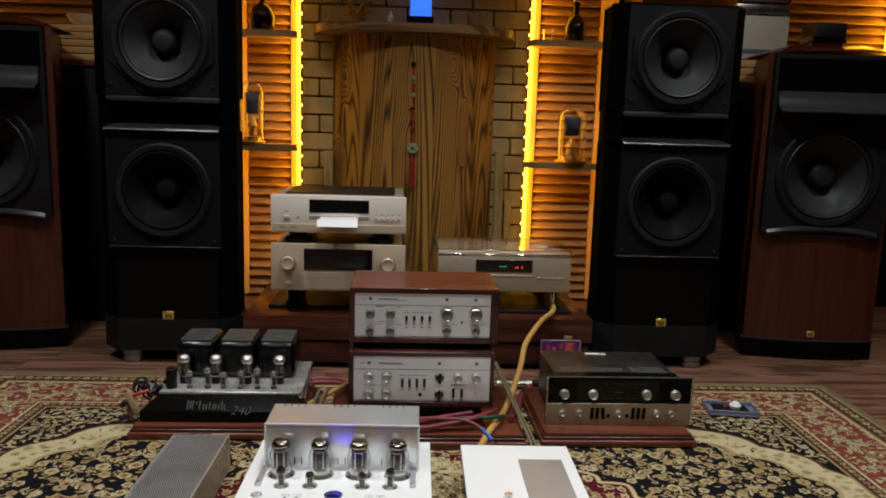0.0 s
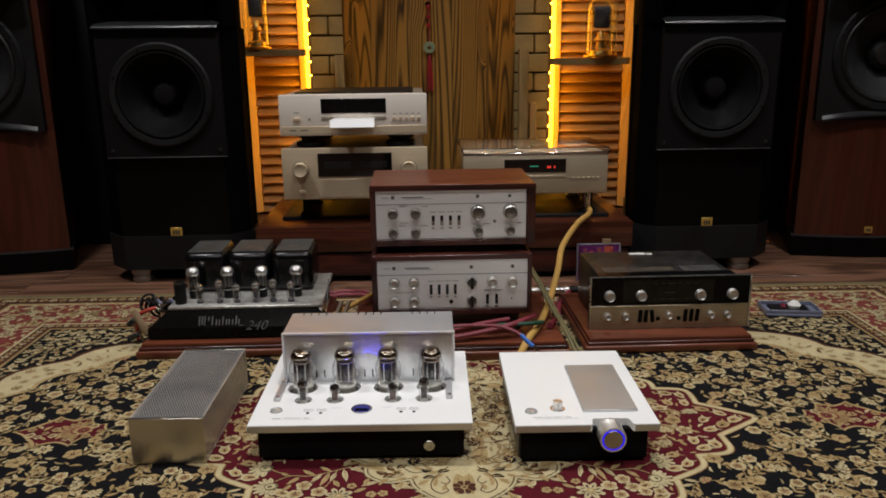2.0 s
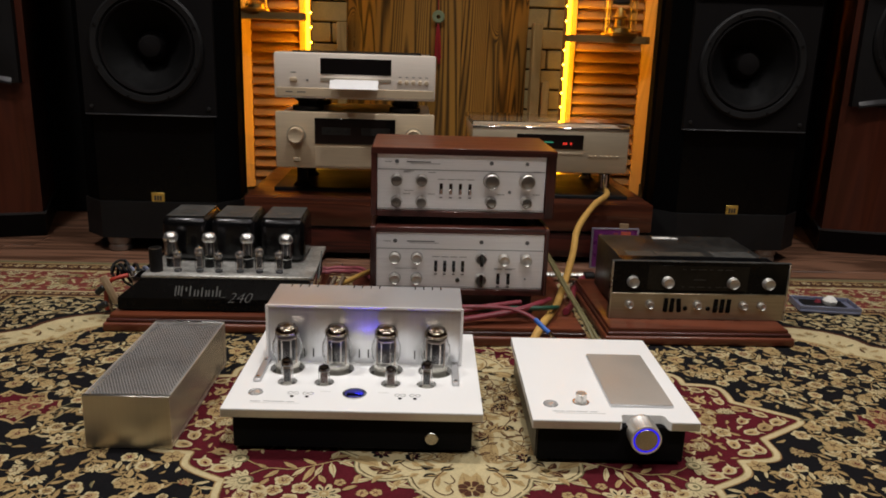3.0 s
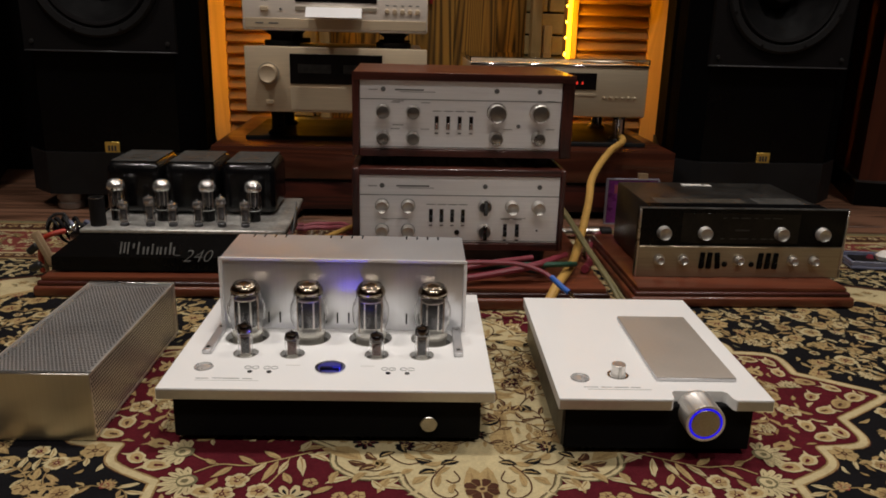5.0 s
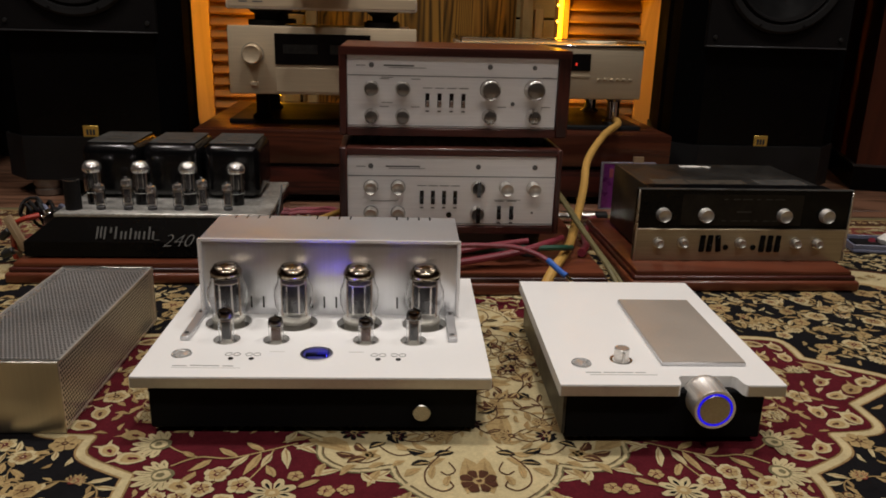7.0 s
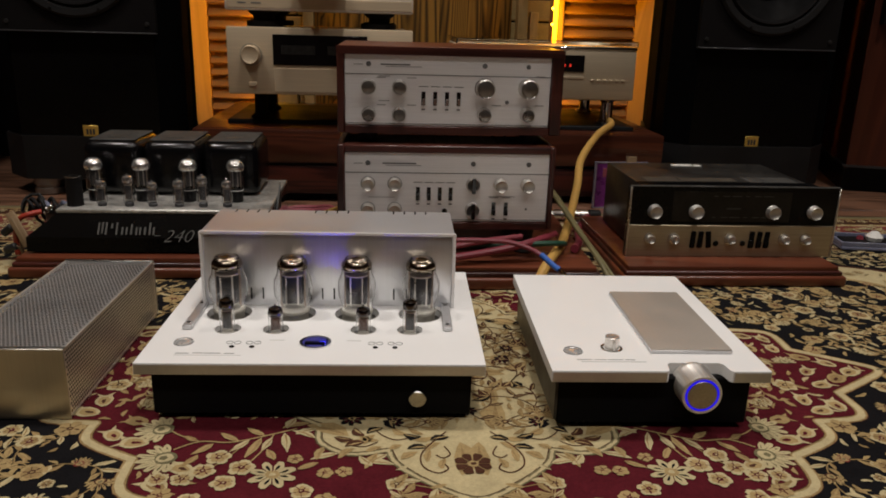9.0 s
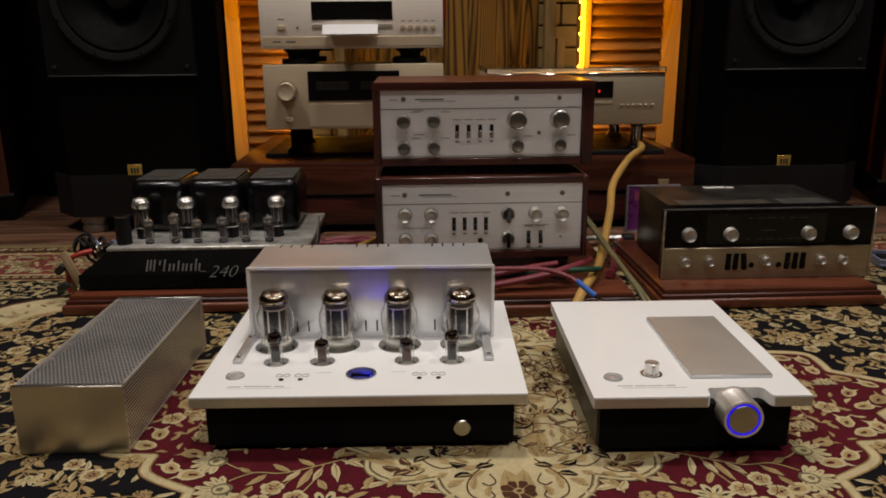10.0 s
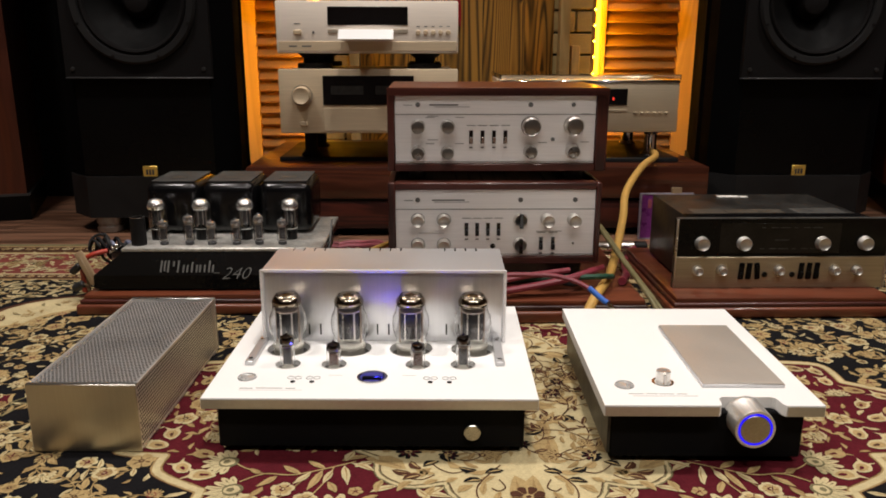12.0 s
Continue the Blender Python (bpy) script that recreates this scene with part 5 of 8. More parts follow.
def vintage_valve_amplifier():
    t = thing("valve_amplifier", "old chrome and black valve amplifier with three transformers", "valve amplifier", (-0.31, 2.3, 0.036))
    # black glass front, wider at the foot
    front = BM()
    pts = [(-0.222, -0.002, 0.004), (0.222, -0.002, 0.004), (0.222, 0.0, 0.03), (0.19, 0.034, 0.07), (-0.172, 0.034, 0.07), (-0.222, 0.0, 0.03)]
    a = [front.verts.new(p) for p in pts]
    b = [front.verts.new((p[0], 0.06, p[2])) for p in pts]
    for k in range(6):
        front.faces.new((a[k], a[(k + 1) % 6], b[(k + 1) % 6], b[k]))
    front.faces.new((a[0], a[1], a[2], a[5]))
    front.faces.new((a[5], a[2], a[3], a[4]))
    front.faces.new(b[::-1])
    f = part("front_panel", front, "black_glass", t, "black sloping name panel")
    part("chassis", box(BM(), -0.2, 0.205, 0.036, 0.31, 0.004, 0.066, 0.003), "chrome", t)
    part("deck", box(BM(), -0.178, 0.205, 0.03, 0.31, 0.067, 0.075, 0.002, 1), "deck", t, "dulled chrome deck")
    slope = Matrix.Translation((0, -0.001, 0.03)) @ Matrix.Rotation(math.atan2(0.034, 0.044), 4, "X").inverted()
    # maker's name as plain strokes on the slope
    for x, ht, z in ((0.0, 0.024, 0.006), (0.0066, 0.022, 0.008), (0.0132, 0.024, 0.006), (0.023, 0.01, 0.018), (0.032, 0.024, 0.006), (0.042, 0.015, 0.006), (0.0495, 0.015, 0.006), (0.058, 0.021, 0.006), (0.067, 0.015, 0.006), (0.0735, 0.015, 0.006), (0.082, 0.015, 0.006), (0.0905, 0.024, 0.006), (0.0975, 0.015, 0.006)):
        part("name_stroke", box(BM(), x - 0.098, x - 0.0948, -0.0016, 0.0, z, z + ht, 0, 1, slope), "dim_print", f)
    part("name_rule", box(BM(), 0.003, 0.014, -0.0014, 0.0, 0.004, 0.0052, 0, 1, slope), "dim_print", f)
    cu = bpy.data.curves.new("model_number", "FONT")
    cu.body, cu.size, cu.shear, cu.extrude, cu.resolution_u, cu.offset = "240", 0.035, 0.35, 0.0003, 3, -0.0006
    tmp = bpy.data.objects.new("model_number", cu)
    scene.collection.objects.link(tmp)
    deps = bpy.context.evaluated_depsgraph_get()
    me = bpy.data.meshes.new_from_object(tmp.evaluated_get(deps))
    bpy.data.objects.remove(tmp)
    me.materials.clear()
    me.materials.append(M["dim_print"])
    num = new("model_number", me)
    num.parent = f
    num.matrix_basis = slope @ pose(0.018, -0.0012, -0.008, 90, 0, 0)
    # transformers
    for x in (-0.111, 0.003, 0.117):
        c = part("transformer", box(BM(), x - 0.054, x + 0.054, 0.145, 0.3, 0.075, 0.182, 0.02, 5), "enamel", t, "round-cornered black transformer can")
        part("lid", box(BM(), x - 0.044, x + 0.044, 0.16, 0.286, 0.1815, 0.183, 0.001, 1), "dusty_top", c, "dusty grey worn top")
        part("label_plate", box(BM(), x - 0.016, x + 0.016, 0.19, 0.215, 0.183, 0.1835), "dim_print", c)
    for x in (-0.13, -0.042, 0.045, 0.134):
        valve(t, x, 0.104, 0.075, 0.0152, 0.082, True, "power_valve", "enamel", anode="plate", getter="silver_getter", tip=False, dome=True)
    for x, h in ((-0.104, 0.048), (-0.055, 0.058), (-0.012, 0.046), (0.036, 0.05), (0.08, 0.058), (0.125, 0.05)):
        valve(t, x, 0.06, 0.075, 0.0098, h, True, "small_valve", "plate", 0.14, getter="silver_getter", ribs=False)
    can = part("can_capacitor", lathe(BM(), [(0, 0.075), (0.0145, 0.075), (0.0145, 0.129), (0.012, 0.1295), (0.0105, 0.1245), (0, 0.1245)], (-0.153, 0.062, 0), 24), "charcoal", t, "dark grey can capacitor")
    part("can_rim", rod(BM(), 0.0142, 0.1286, 0.13, (-0.153, 0.062, 0), 24, 0, None, 0.0108), "steel", can)
    part("end_bracket", prism(BM(), [(0.0, 0.0), (0.07, 0.0), (0.07, 0.05), (0.05, 0.03)], 0, 0.003, (0.207, 0.1, 0.05), Matrix.Rotation(radians(90), 4, "Z") @ Matrix.Rotation(radians(90), 4, "X")), "dusty_top", t)
    part("terminal_strip", box(BM(), -0.206, -0.2, 0.05, 0.24, 0.01, 0.05, 0.001, 1), "black_matt", t)
    for k in range(6):
        part("terminal", box(BM(), -0.222, -0.206, 0.06 + k * 0.03, 0.068 + k * 0.03, 0.02, 0.028, 0.001, 1), "brass", t)
    return t


vintage_valve_amplifier()


# ---- old preamplifier ----
def preamplifier():
    t = thing("preamplifier", "old preamplifier with a black glass and steel face", "preamplifier", (0.772, 2.3, 0.036))
    w, h, seam = 0.41, 0.136, 0.062
    part("body", box(BM(), -0.177, 0.168, 0.012, 0.26, 0.004, h - 0.002, 0.003), "worn_top", t, "worn dark metal cover")
    part("cover_lip", box(BM(), -0.179, 0.17, 0.004, 0.05, h - 0.003, h, 0.001, 1), "enamel", t)
    part("top_label", box(BM(), -0.045, 0.0, 0.222, 0.236, h - 0.002, h - 0.0005), "paper", t, "white paper label")
    part("top_label", box(BM(), 0.003, 0.018, 0.22, 0.232, h - 0.002, h - 0.0006), "paper", t, "white paper label")
    g = part("glass_face", box(BM(), -w / 2, w / 2, 0, 0.01, seam + 0.001, h, 0.001, 1), "black_glass", t, "black glass upper panel")
    part("dial_window", box(BM(), -0.121, 0.11, -0.0008, 0.001, seam + 0.007, h - 0.008, 0.0004, 1), "dial_dark", g, "dim brown dial window")
    for z in (seam + 0.016, h - 0.017):
        bars(g, [(-0.039 + 0.0205 * k, -0.0008, z, 0.0035 + 0.003 * (k % 3), 0.0005) for k in range(6)], "dim_print")
    bars(g, [(-0.002, -0.0008, 0.095, 0.014, 0.0014)], "worn_top")
    # Flat patches: mottled reflections and wear of the cover, put into colour.
    for x0, x1, y0, y1, m in ((-0.154, -0.089, 0.045, 0.1, "mottled_patch"), (-0.084, 0.028, 0.06, 0.095, "mottled_patch"), (0.051, 0.149, 0.04, 0.105, "dusty_top"), (-0.158, 0.149, 0.028, 0.034, "enamel")):
        part("worn_patch", box(BM(), x0, x1, y0, y1, h - 0.002, h - 0.0013), m, t, "patch of mottled reflection and wear on the old cover")
    f = part("steel_face", box(BM(), -w / 2, w / 2, -0.001, 0.01, 0.0, seam, 0.001, 1), "aged_steel", t, "dulled steel lower panel")
    for x in (-w / 2, w / 2 - 0.004):
        part("end_trim", box(BM(), x, x + 0.004, -0.003, 0.008, 0.0, h, 0.001, 1), "steel", t)
    part("top_trim", box(BM(), -w / 2, w / 2, -0.002, 0.008, h, h + 0.0015), "dusty_top", t)
    for x in (-0.155, -0.075, 0.075, 0.157):
        knob(g, x, 0.089, 0.0128, 0.013, 0, "knob_soft")
    for x in (-0.159, -0.112, -0.002, 0.105, 0.147):
        k = knob(f, x, 0.036, 0.0078, 0.013, -0.001, "knob_soft")
        part("collar", rod(BM(), 0.0107, 0, 0.003, (x, -0.001, 0.036), 18, 0, FRONT), "steel", k)
    for k, x in enumerate((-0.0745, -0.06, -0.044, 0.041, 0.056, 0.071)):
        lean = Matrix.Translation((x, 0, 0.034)) @ Matrix.Rotation(radians(3 if k != 2 else -6), 4, "Y")
        slide = part("slide_switch", box(BM(), -0.0052, 0.0052, -0.0035, 0, -0.0165, 0.0165, 0.002, 2, lean), "black_glass", f)
        part("paddle", box(BM(), -0.003, 0.003, -0.009, -0.003, -0.014 if k != 2 else 0.0, 0.0 if k != 2 else 0.014, 0.001, 1, lean), "black_glass", slide)
    for x in (-0.029, 0.024):
        part("lamp", rod(BM(), 0.0055, 0, 0.003, (x, -0.001, 0.027), 12, 0.001, FRONT), "black_glass", f)
    for x in (-0.14, 0.14):
        for y in (0.05, 0.22):
            part("foot", rod(BM(), 0.012, 0.0, 0.004, (x, y, 0), 16), "rubber", t)
    return t


preamplifier()


# ---- white valve amplifier ----
def pierced_plate(x0, x1, y0, y1, z0, z1, holes):
    """A flat plate with round wells cut through it and a slightly eased rim."""
    bm = BM()
    loops = [[(x0, y0), (x1, y0), (x1, y1), (x0, y1)]]
    for cx, cy, r in holes:
        loops.append([(cx + r * math.cos(2 * math.pi * k / 32), cy + r * math.sin(2 * math.pi * k / 32)) for k in range(32)])
    edges = []
    for n, loop in enumerate(loops):
        top = [bm.verts.new((x, y, z1)) for x, y in loop]
        low = [bm.verts.new((x, y, z0)) for x, y in loop]
        m = len(loop)
        for k in range(m):
            bm.faces.new((top[k], top[(k + 1) % m], low[(k + 1) % m], low[k]))
            edges.append(bm.edges.get((top[k], top[(k + 1) % m])))
        if n == 0:
            bm.faces.new(low)
    bmesh.ops.triangle_fill(bm, use_beauty=True, use_dissolve=False, edges=edges)
    return bm


def white_valve_amplifier():
    t = thing("white_valve_amplifier", "white-topped valve amplifier with four large valves", "valve amplifier", (0.027, 1.744, 0.0), -1.5)
    X, Z = 0.203, 0.077
    part("body", box(BM(), -0.188, 0.188, 0.012, 0.325, 0.006, 0.063, 0.002, 1), "chassis_black", t, "black lower chassis")
    for x in (-0.15, 0.15):
        for y in (0.05, 0.28):
            part("foot", rod(BM(), 0.02, 0, 0.008, (x, y, 0), 18, 0.002), "rubber", t)
    # plate with round wells for the valves
    wells = [(x, 0.158, 0.0285) for x in (-0.1275, -0.042, 0.043, 0.1285)] + [(x, 0.103, 0.0155) for x in (-0.118, -0.057, 0.0545, 0.1143)]
    top = part("top_plate", pierced_plate(-X, X, 0, 0.34, 0.063, Z, wells), "white", t, "white painted top plate")
    part("plate_edge", box(BM(), -X + 0.001, X - 0.001, -0.0015, 0.001, 0.0642, Z - 0.0012), "edge", top, "satin metal front edge")
    part("power_button", lathe(BM(), [(0, 0), (0.0105, 0), (0.0105, 0.006), (0.0095, 0.007), (0, 0.0068)], (0.124, 0.012, 0.029), 24, FRONT), "knob", t, "round metal power button")
    # rear housing behind the valves
    hx = (-0.167, 0.174)
    house = part("rear_housing", box(BM(), hx[0], hx[1], 0.187, 0.305, Z, 0.181, 0.0012, 2), "alu_up", t, "brushed silver housing behind the valves")
    part("housing_top", box(BM(), hx[0], hx[1], 0.186, 0.306, 0.181, 0.183, 0.0006, 1), "alu_top", house)
    part("front_frame", box(BM(), hx[0] - 0.001, hx[1] + 0.001, 0.183, 0.187, 0.18, 0.1835), "alu", house)
    for x in hx:
        part("corner_strip", box(BM(), x - 0.002, x + 0.002, 0.183, 0.188, Z, 0.1825), "alu", house)
    for x in (-0.103, -0.087, -0.022, -0.006, 0.01, 0.092, 0.108):
        part("slot", box(BM(), x - 0.0011, x + 0.0011, 0.1862, 0.1875, 0.087, 0.103), "window", house)
    for group in (-0.118, -0.002, 0.113):
        for k in range(4):
            x = group + (k - 1.5) * 0.016
            part("top_slot", box(BM(), x - 0.001, x + 0.001, 0.29, 0.3065, 0.176, 0.1835), "window", house)
    for x in (-0.168, 0.157):
        s = part("side_rail", box(BM(), x - 0.006 + (0.006 if x > 0 else 0), x + 0.006 + (0.006 if x > 0 else 0), 0.098, 0.19, Z, 0.083, 0.001, 1), "alu_top", t, "satin side rail")
        for y in (0.108, 0.178):
            part("screw", rod(BM(), 0.003, 0.083, 0.0842, (x + (0.006 if x > 0 else 0), y, 0), 10, 0.0004), "chrome", s)
    for x in (-0.1275, -0.042, 0.043, 0.1285):
        part("valve_well", rod(BM(), 0.0297, Z, Z + 0.0006, (x, 0.158, 0), 36, 0, None, 0.0285), "steel", t)
        part("well_floor", rod(BM(), 0.0284, Z - 0.0135, Z - 0.0085, (x, 0.158, 0), 36), "well", t)
        part("socket", rod(BM(), 0.02, Z - 0.0085, Z + 0.005, (x, 0.158, 0), 28, 0.001), "socket", t)
        valve(t, x, 0.158, Z + 0.003, 0.0256, 0.08, False, "power_valve", "socket", 0.07, tip=False)
    for x, h, inner in ((-0.118, 0.042, "plate"), (-0.057, 0.031, "rust_anode"), (0.0545, 0.031, "rust_anode"), (0.1143, 0.042, "plate")):
        part("small_well", rod(BM(), 0.0164, Z, Z + 0.0006, (x, 0.103, 0), 28, 0, None, 0.0155), "steel", t)
        part("well_floor", rod(BM(), 0.0154, Z - 0.0135, Z - 0.006, (x, 0.103, 0), 24), "well", t)
        valve(t, x, 0.103, Z - 0.006, 0.0095, h + 0.006, True, "small_valve", "socket", 0.06, inner, "dark_getter", False, True)
    # controls on the plate
    part("round_recess", lathe(BM(), [(0, Z + 0.0022), (0.007, Z + 0.0014), (0.0102, Z + 0.0003), (0.0112, Z + 0.0018), (0.0122, Z + 0.0002)], (-0.1615, 0.06, 0), 28), "recess", t)
    ring = part("meter_ring", rod(BM(), 0.0195, Z, Z + 0.002, (-0.002, 0.06, 0), 36, 0, None, 0.0158), "chrome", t)
    part("meter", lathe(BM(), [(0.0158, Z + 0.0004), (0.011, Z + 0.0014), (0, Z + 0.0018)], (-0.002, 0.06, 0), 32), "meter_glow", ring, "blue lit meter")
    part("meter_needle", prism(BM(), [(-0.012, -0.006), (0.012, -0.006), (0.012, -0.003), (-0.012, -0.003)], Z + 0.0016, Z + 0.0034, (-0.002, 0.062, 0)), "chassis_black", ring)
    # Added: a hidden blue emitter; hood and cheek aim its glow at the housing.
    part("lamp_hood", prism(BM(), [(-0.012, -0.0105), (0.012, -0.0105), (0.012, -0.009), (-0.012, -0.009)], Z + 0.001, Z + 0.0046, (-0.002, 0.062, 0)), "chassis_black", ring)
    part("hidden_emitter", prism(BM(), [(0.0045, -0.0088), (0.0114, -0.0088), (0.0114, -0.0062), (0.0045, -0.0062)], Z + 0.0022, Z + 0.0023, (-0.002, 0.062, 0)), "emitter_blue", ring, "added hidden blue emitter for the glow on the housing")
    part("lamp_cheek", box(BM(), 0.0118, 0.0124, 0.0525, 0.068, Z + 0.001, Z + 0.0048), "chassis_black", ring)
    for x in (-0.101, -0.077, 0.072, 0.096):
        part("trimmer", rod(BM(), 0.0032, Z, Z + 0.0012, (x, 0.047, 0), 14, 0.0003), "window", t)
        for dx in (-0.0048, 0.0048):
            part("dial_mark", rod(BM(), 0.0044, Z, Z + 0.0005, (x + dx, 0.0595, 0), 16, 0, None, 0.0039), "print", t)
    for x in (-0.05, 0.045):
        part("lettering", box(BM(), x - 0.009, x + 0.009, 0.0672, 0.0676, Z, Z + 0.0004), "pale_print", t)
    for x, a, dy in ((-0.155, 0.008, 0), (-0.137, 0.006, 0.001), (-0.12, 0.01, 0.0005), (-0.1, 0.006, 0)):
        part("lettering", box(BM(), x - a, x + a, 0.0274 + dy, 0.0283 + dy, Z, Z + 0.0004), "print", t)
    part("lettering", box(BM(), -0.163, -0.085, 0.0226, 0.0229, Z, Z + 0.0004), "pale_print", t)
    return t


white_valve_amplifier()


M["knob_metal"] = brushed("turned_knob", (0.8, 0.78, 0.74), 0.33, 1, 0.18, 0.82)


def white_control_unit():
    t = thing("white_control_unit", "white-topped control unit with a blue-ringed volume knob", "preamplifier", (0.433, 1.713, 0.0), -1.5)
    X, Z, D = 0.129, 0.08, 0.342
    part("body", box(BM(), -0.118, 0.112, 0.012, D - 0.012, 0.006, 0.066, 0.002, 1), "chassis_black", t, "black lower chassis")
    part("side_cheek", box(BM(), -0.1215, -0.118, 0.012, D - 0.014, 0.012, 0.066), "worn_top", t)
    for x in (-0.09, 0.09):
        for y in (0.05, 0.28):
            part("foot", rod(BM(), 0.018, 0, 0.008, (x, y, 0), 18, 0.002), "rubber", t)
    # plate with a notch at the front for the knob
    outline = [(-X, 0), (0.006, 0), (0.009, 0.004), (0.011, 0.019), (0.015, 0.023), (0.075, 0.023), (0.079, 0.019), (0.081, 0.004), (0.084, 0), (X, 0), (X, D), (-X, D)]
    top = part("top_plate", prism(BM(), outline, 0.066, Z), "white", t, "white painted top plate")
    part("plate_edge", box(BM(), -X + 0.001, 0.005, -0.0015, 0.001, 0.0672, Z - 0.0012), "edge", top)
    part("plate_edge", box(BM(), 0.085, X - 0.001, -0.0015, 0.001, 0.0672, Z - 0.0012), "edge", top)
    k = part("volume_knob", lathe(BM(), [(0, 0), (0.0245, 0), (0.0245, 0.006), (0.0238, 0.007), (0.0238, 0.036), (0.0232, 0.038), (0.0202, 0.038)], (0.043, 0.022, 0.0575), 44, FRONT), "knob_metal", t, "large turned metal volume knob")
    part("ring_light", lathe(BM(), [(0.0202, 0.038), (0.0174, 0.0382)], (0.043, 0.022, 0.0575), 44, FRONT), "blue_glow", k, "glowing blue ring")
    part("cap", lathe(BM(), [(0.0174, 0.0382), (0.017, 0.0386), (0, 0.0382)], (0.043, 0.022, 0.0575), 44, FRONT), "brass_cap", k)
    p = part("cover_panel", box(BM(), 0.001, 0.101, 0.049, 0.254, Z, Z + 0.006, 0.0012, 2), "grey_pad", t, "raised taupe metal panel")
    # Paler metal rim: the bevel's highlight put into colour.
    part("panel_rim", box(BM(), 0.0004, 0.1016, 0.0484, 0.2546, Z, Z + 0.0046, 0.0006, 1), "alu_top", p, "paler rim standing for the highlight on the panel's edge")
    s = part("selector", lathe(BM(), [(0, Z), (0.0088, Z), (0.0088, Z + 0.015), (0.0082, Z + 0.0157), (0, Z + 0.0154)], (-0.044, 0.065, 0), 26), "knob_metal", t, "small chrome selector knob")
    part("pointer", box(BM(), -0.0455, -0.0425, 0.053, 0.058, Z, Z + 0.013, 0.0005, 1), "steel", s)
    part("scale_ring", rod(BM(), 0.0135, Z, Z + 0.0006, (-0.044, 0.065, 0), 28, 0, None, 0.0105), "steel", t)
    part("round_recess", lathe(BM(), [(0, Z + 0.0022), (0.007, Z + 0.0014), (0.0102, Z + 0.0003), (0.0112, Z + 0.0018), (0.0122, Z + 0.0002)], (-0.094, 0.055, 0), 28), "recess", t)
    for x, a in ((-0.085, 0.009), (-0.066, 0.007), (-0.048, 0.009), (-0.03, 0.006)):
        part("lettering", box(BM(), x - a, x + a, 0.0303, 0.031, Z, Z + 0.0004), "print", t)
    part("lettering", box(BM(), -0.09, -0.012, 0.0245, 0.0252, Z, Z + 0.0005), "pale_print", t)
    return t


M["brass_cap"] = plain("warm_turned_cap", (0.4, 0.37, 0.3), 0.3, 1.0, 0.2, 30, 300, 0.1)
white_control_unit()


# ---- perforated valve cover standing on the rug ----
def perforated_panel(nu, nv, u_axis, v_axis, origin, pitch_u, pitch_v, hole, margin_u, margin_v):
    """A sheet with staggered round holes: each cell is a small plate round its hole."""
    verts, faces = [], []
    U, V, O = Vector(u_axis), Vector(v_axis), Vector(origin)
    wide, tall = 2 * margin_u + pitch_u * nu, 2 * margin_v + pitch_v * nv
    put = lambda a, b: verts.append(tuple(O + U * a + V * b))
    def sheet(a0, a1, b0, b1):
        k = len(verts)
        for a, b in ((a0, b0), (a1, b0), (a1, b1), (a0, b1)):
            put(a, b)
        faces.append((k, k + 1, k + 2, k + 3))
    sheet(0, wide, 0, margin_v)
    sheet(0, wide, tall - margin_v, tall)
    for j in range(nv):
        shift = pitch_u / 2 if j % 2 else 0.0
        b0 = margin_v + j * pitch_v
        cells = nu - (j % 2)
        sheet(0, margin_u + shift, b0, b0 + pitch_v)
        sheet(wide - margin_u - shift, wide, b0, b0 + pitch_v)
        for i in range(cells):
            a0 = margin_u + shift + i * pitch_u
            k = len(verts)
            for n in range(8):
                c, s = math.cos(math.pi * n / 4), math.sin(math.pi * n / 4)
                q = max(abs(c), abs(s))
                put(a0 + pitch_u / 2 * (1 + c / q), b0 + pitch_v / 2 * (1 + s / q))
                put(a0 + pitch_u / 2 + hole / 2 * c, b0 + pitch_v / 2 + hole / 2 * s)
            for n in range(8):
                m = (n + 1) % 8
                faces.append((k + 2 * n, k + 2 * m, k + 2 * m + 1, k + 2 * n + 1))
    return verts, faces


def sheet_part(name, data, material, parent, label):
    me = bpy.data.meshes.new(name)
    me.from_pydata(data[0], [], data[1])
    me.materials.append(M[material])
    me.update()
    ob = new(name, me)
    ob.parent = parent
    return tagged(ob, label)


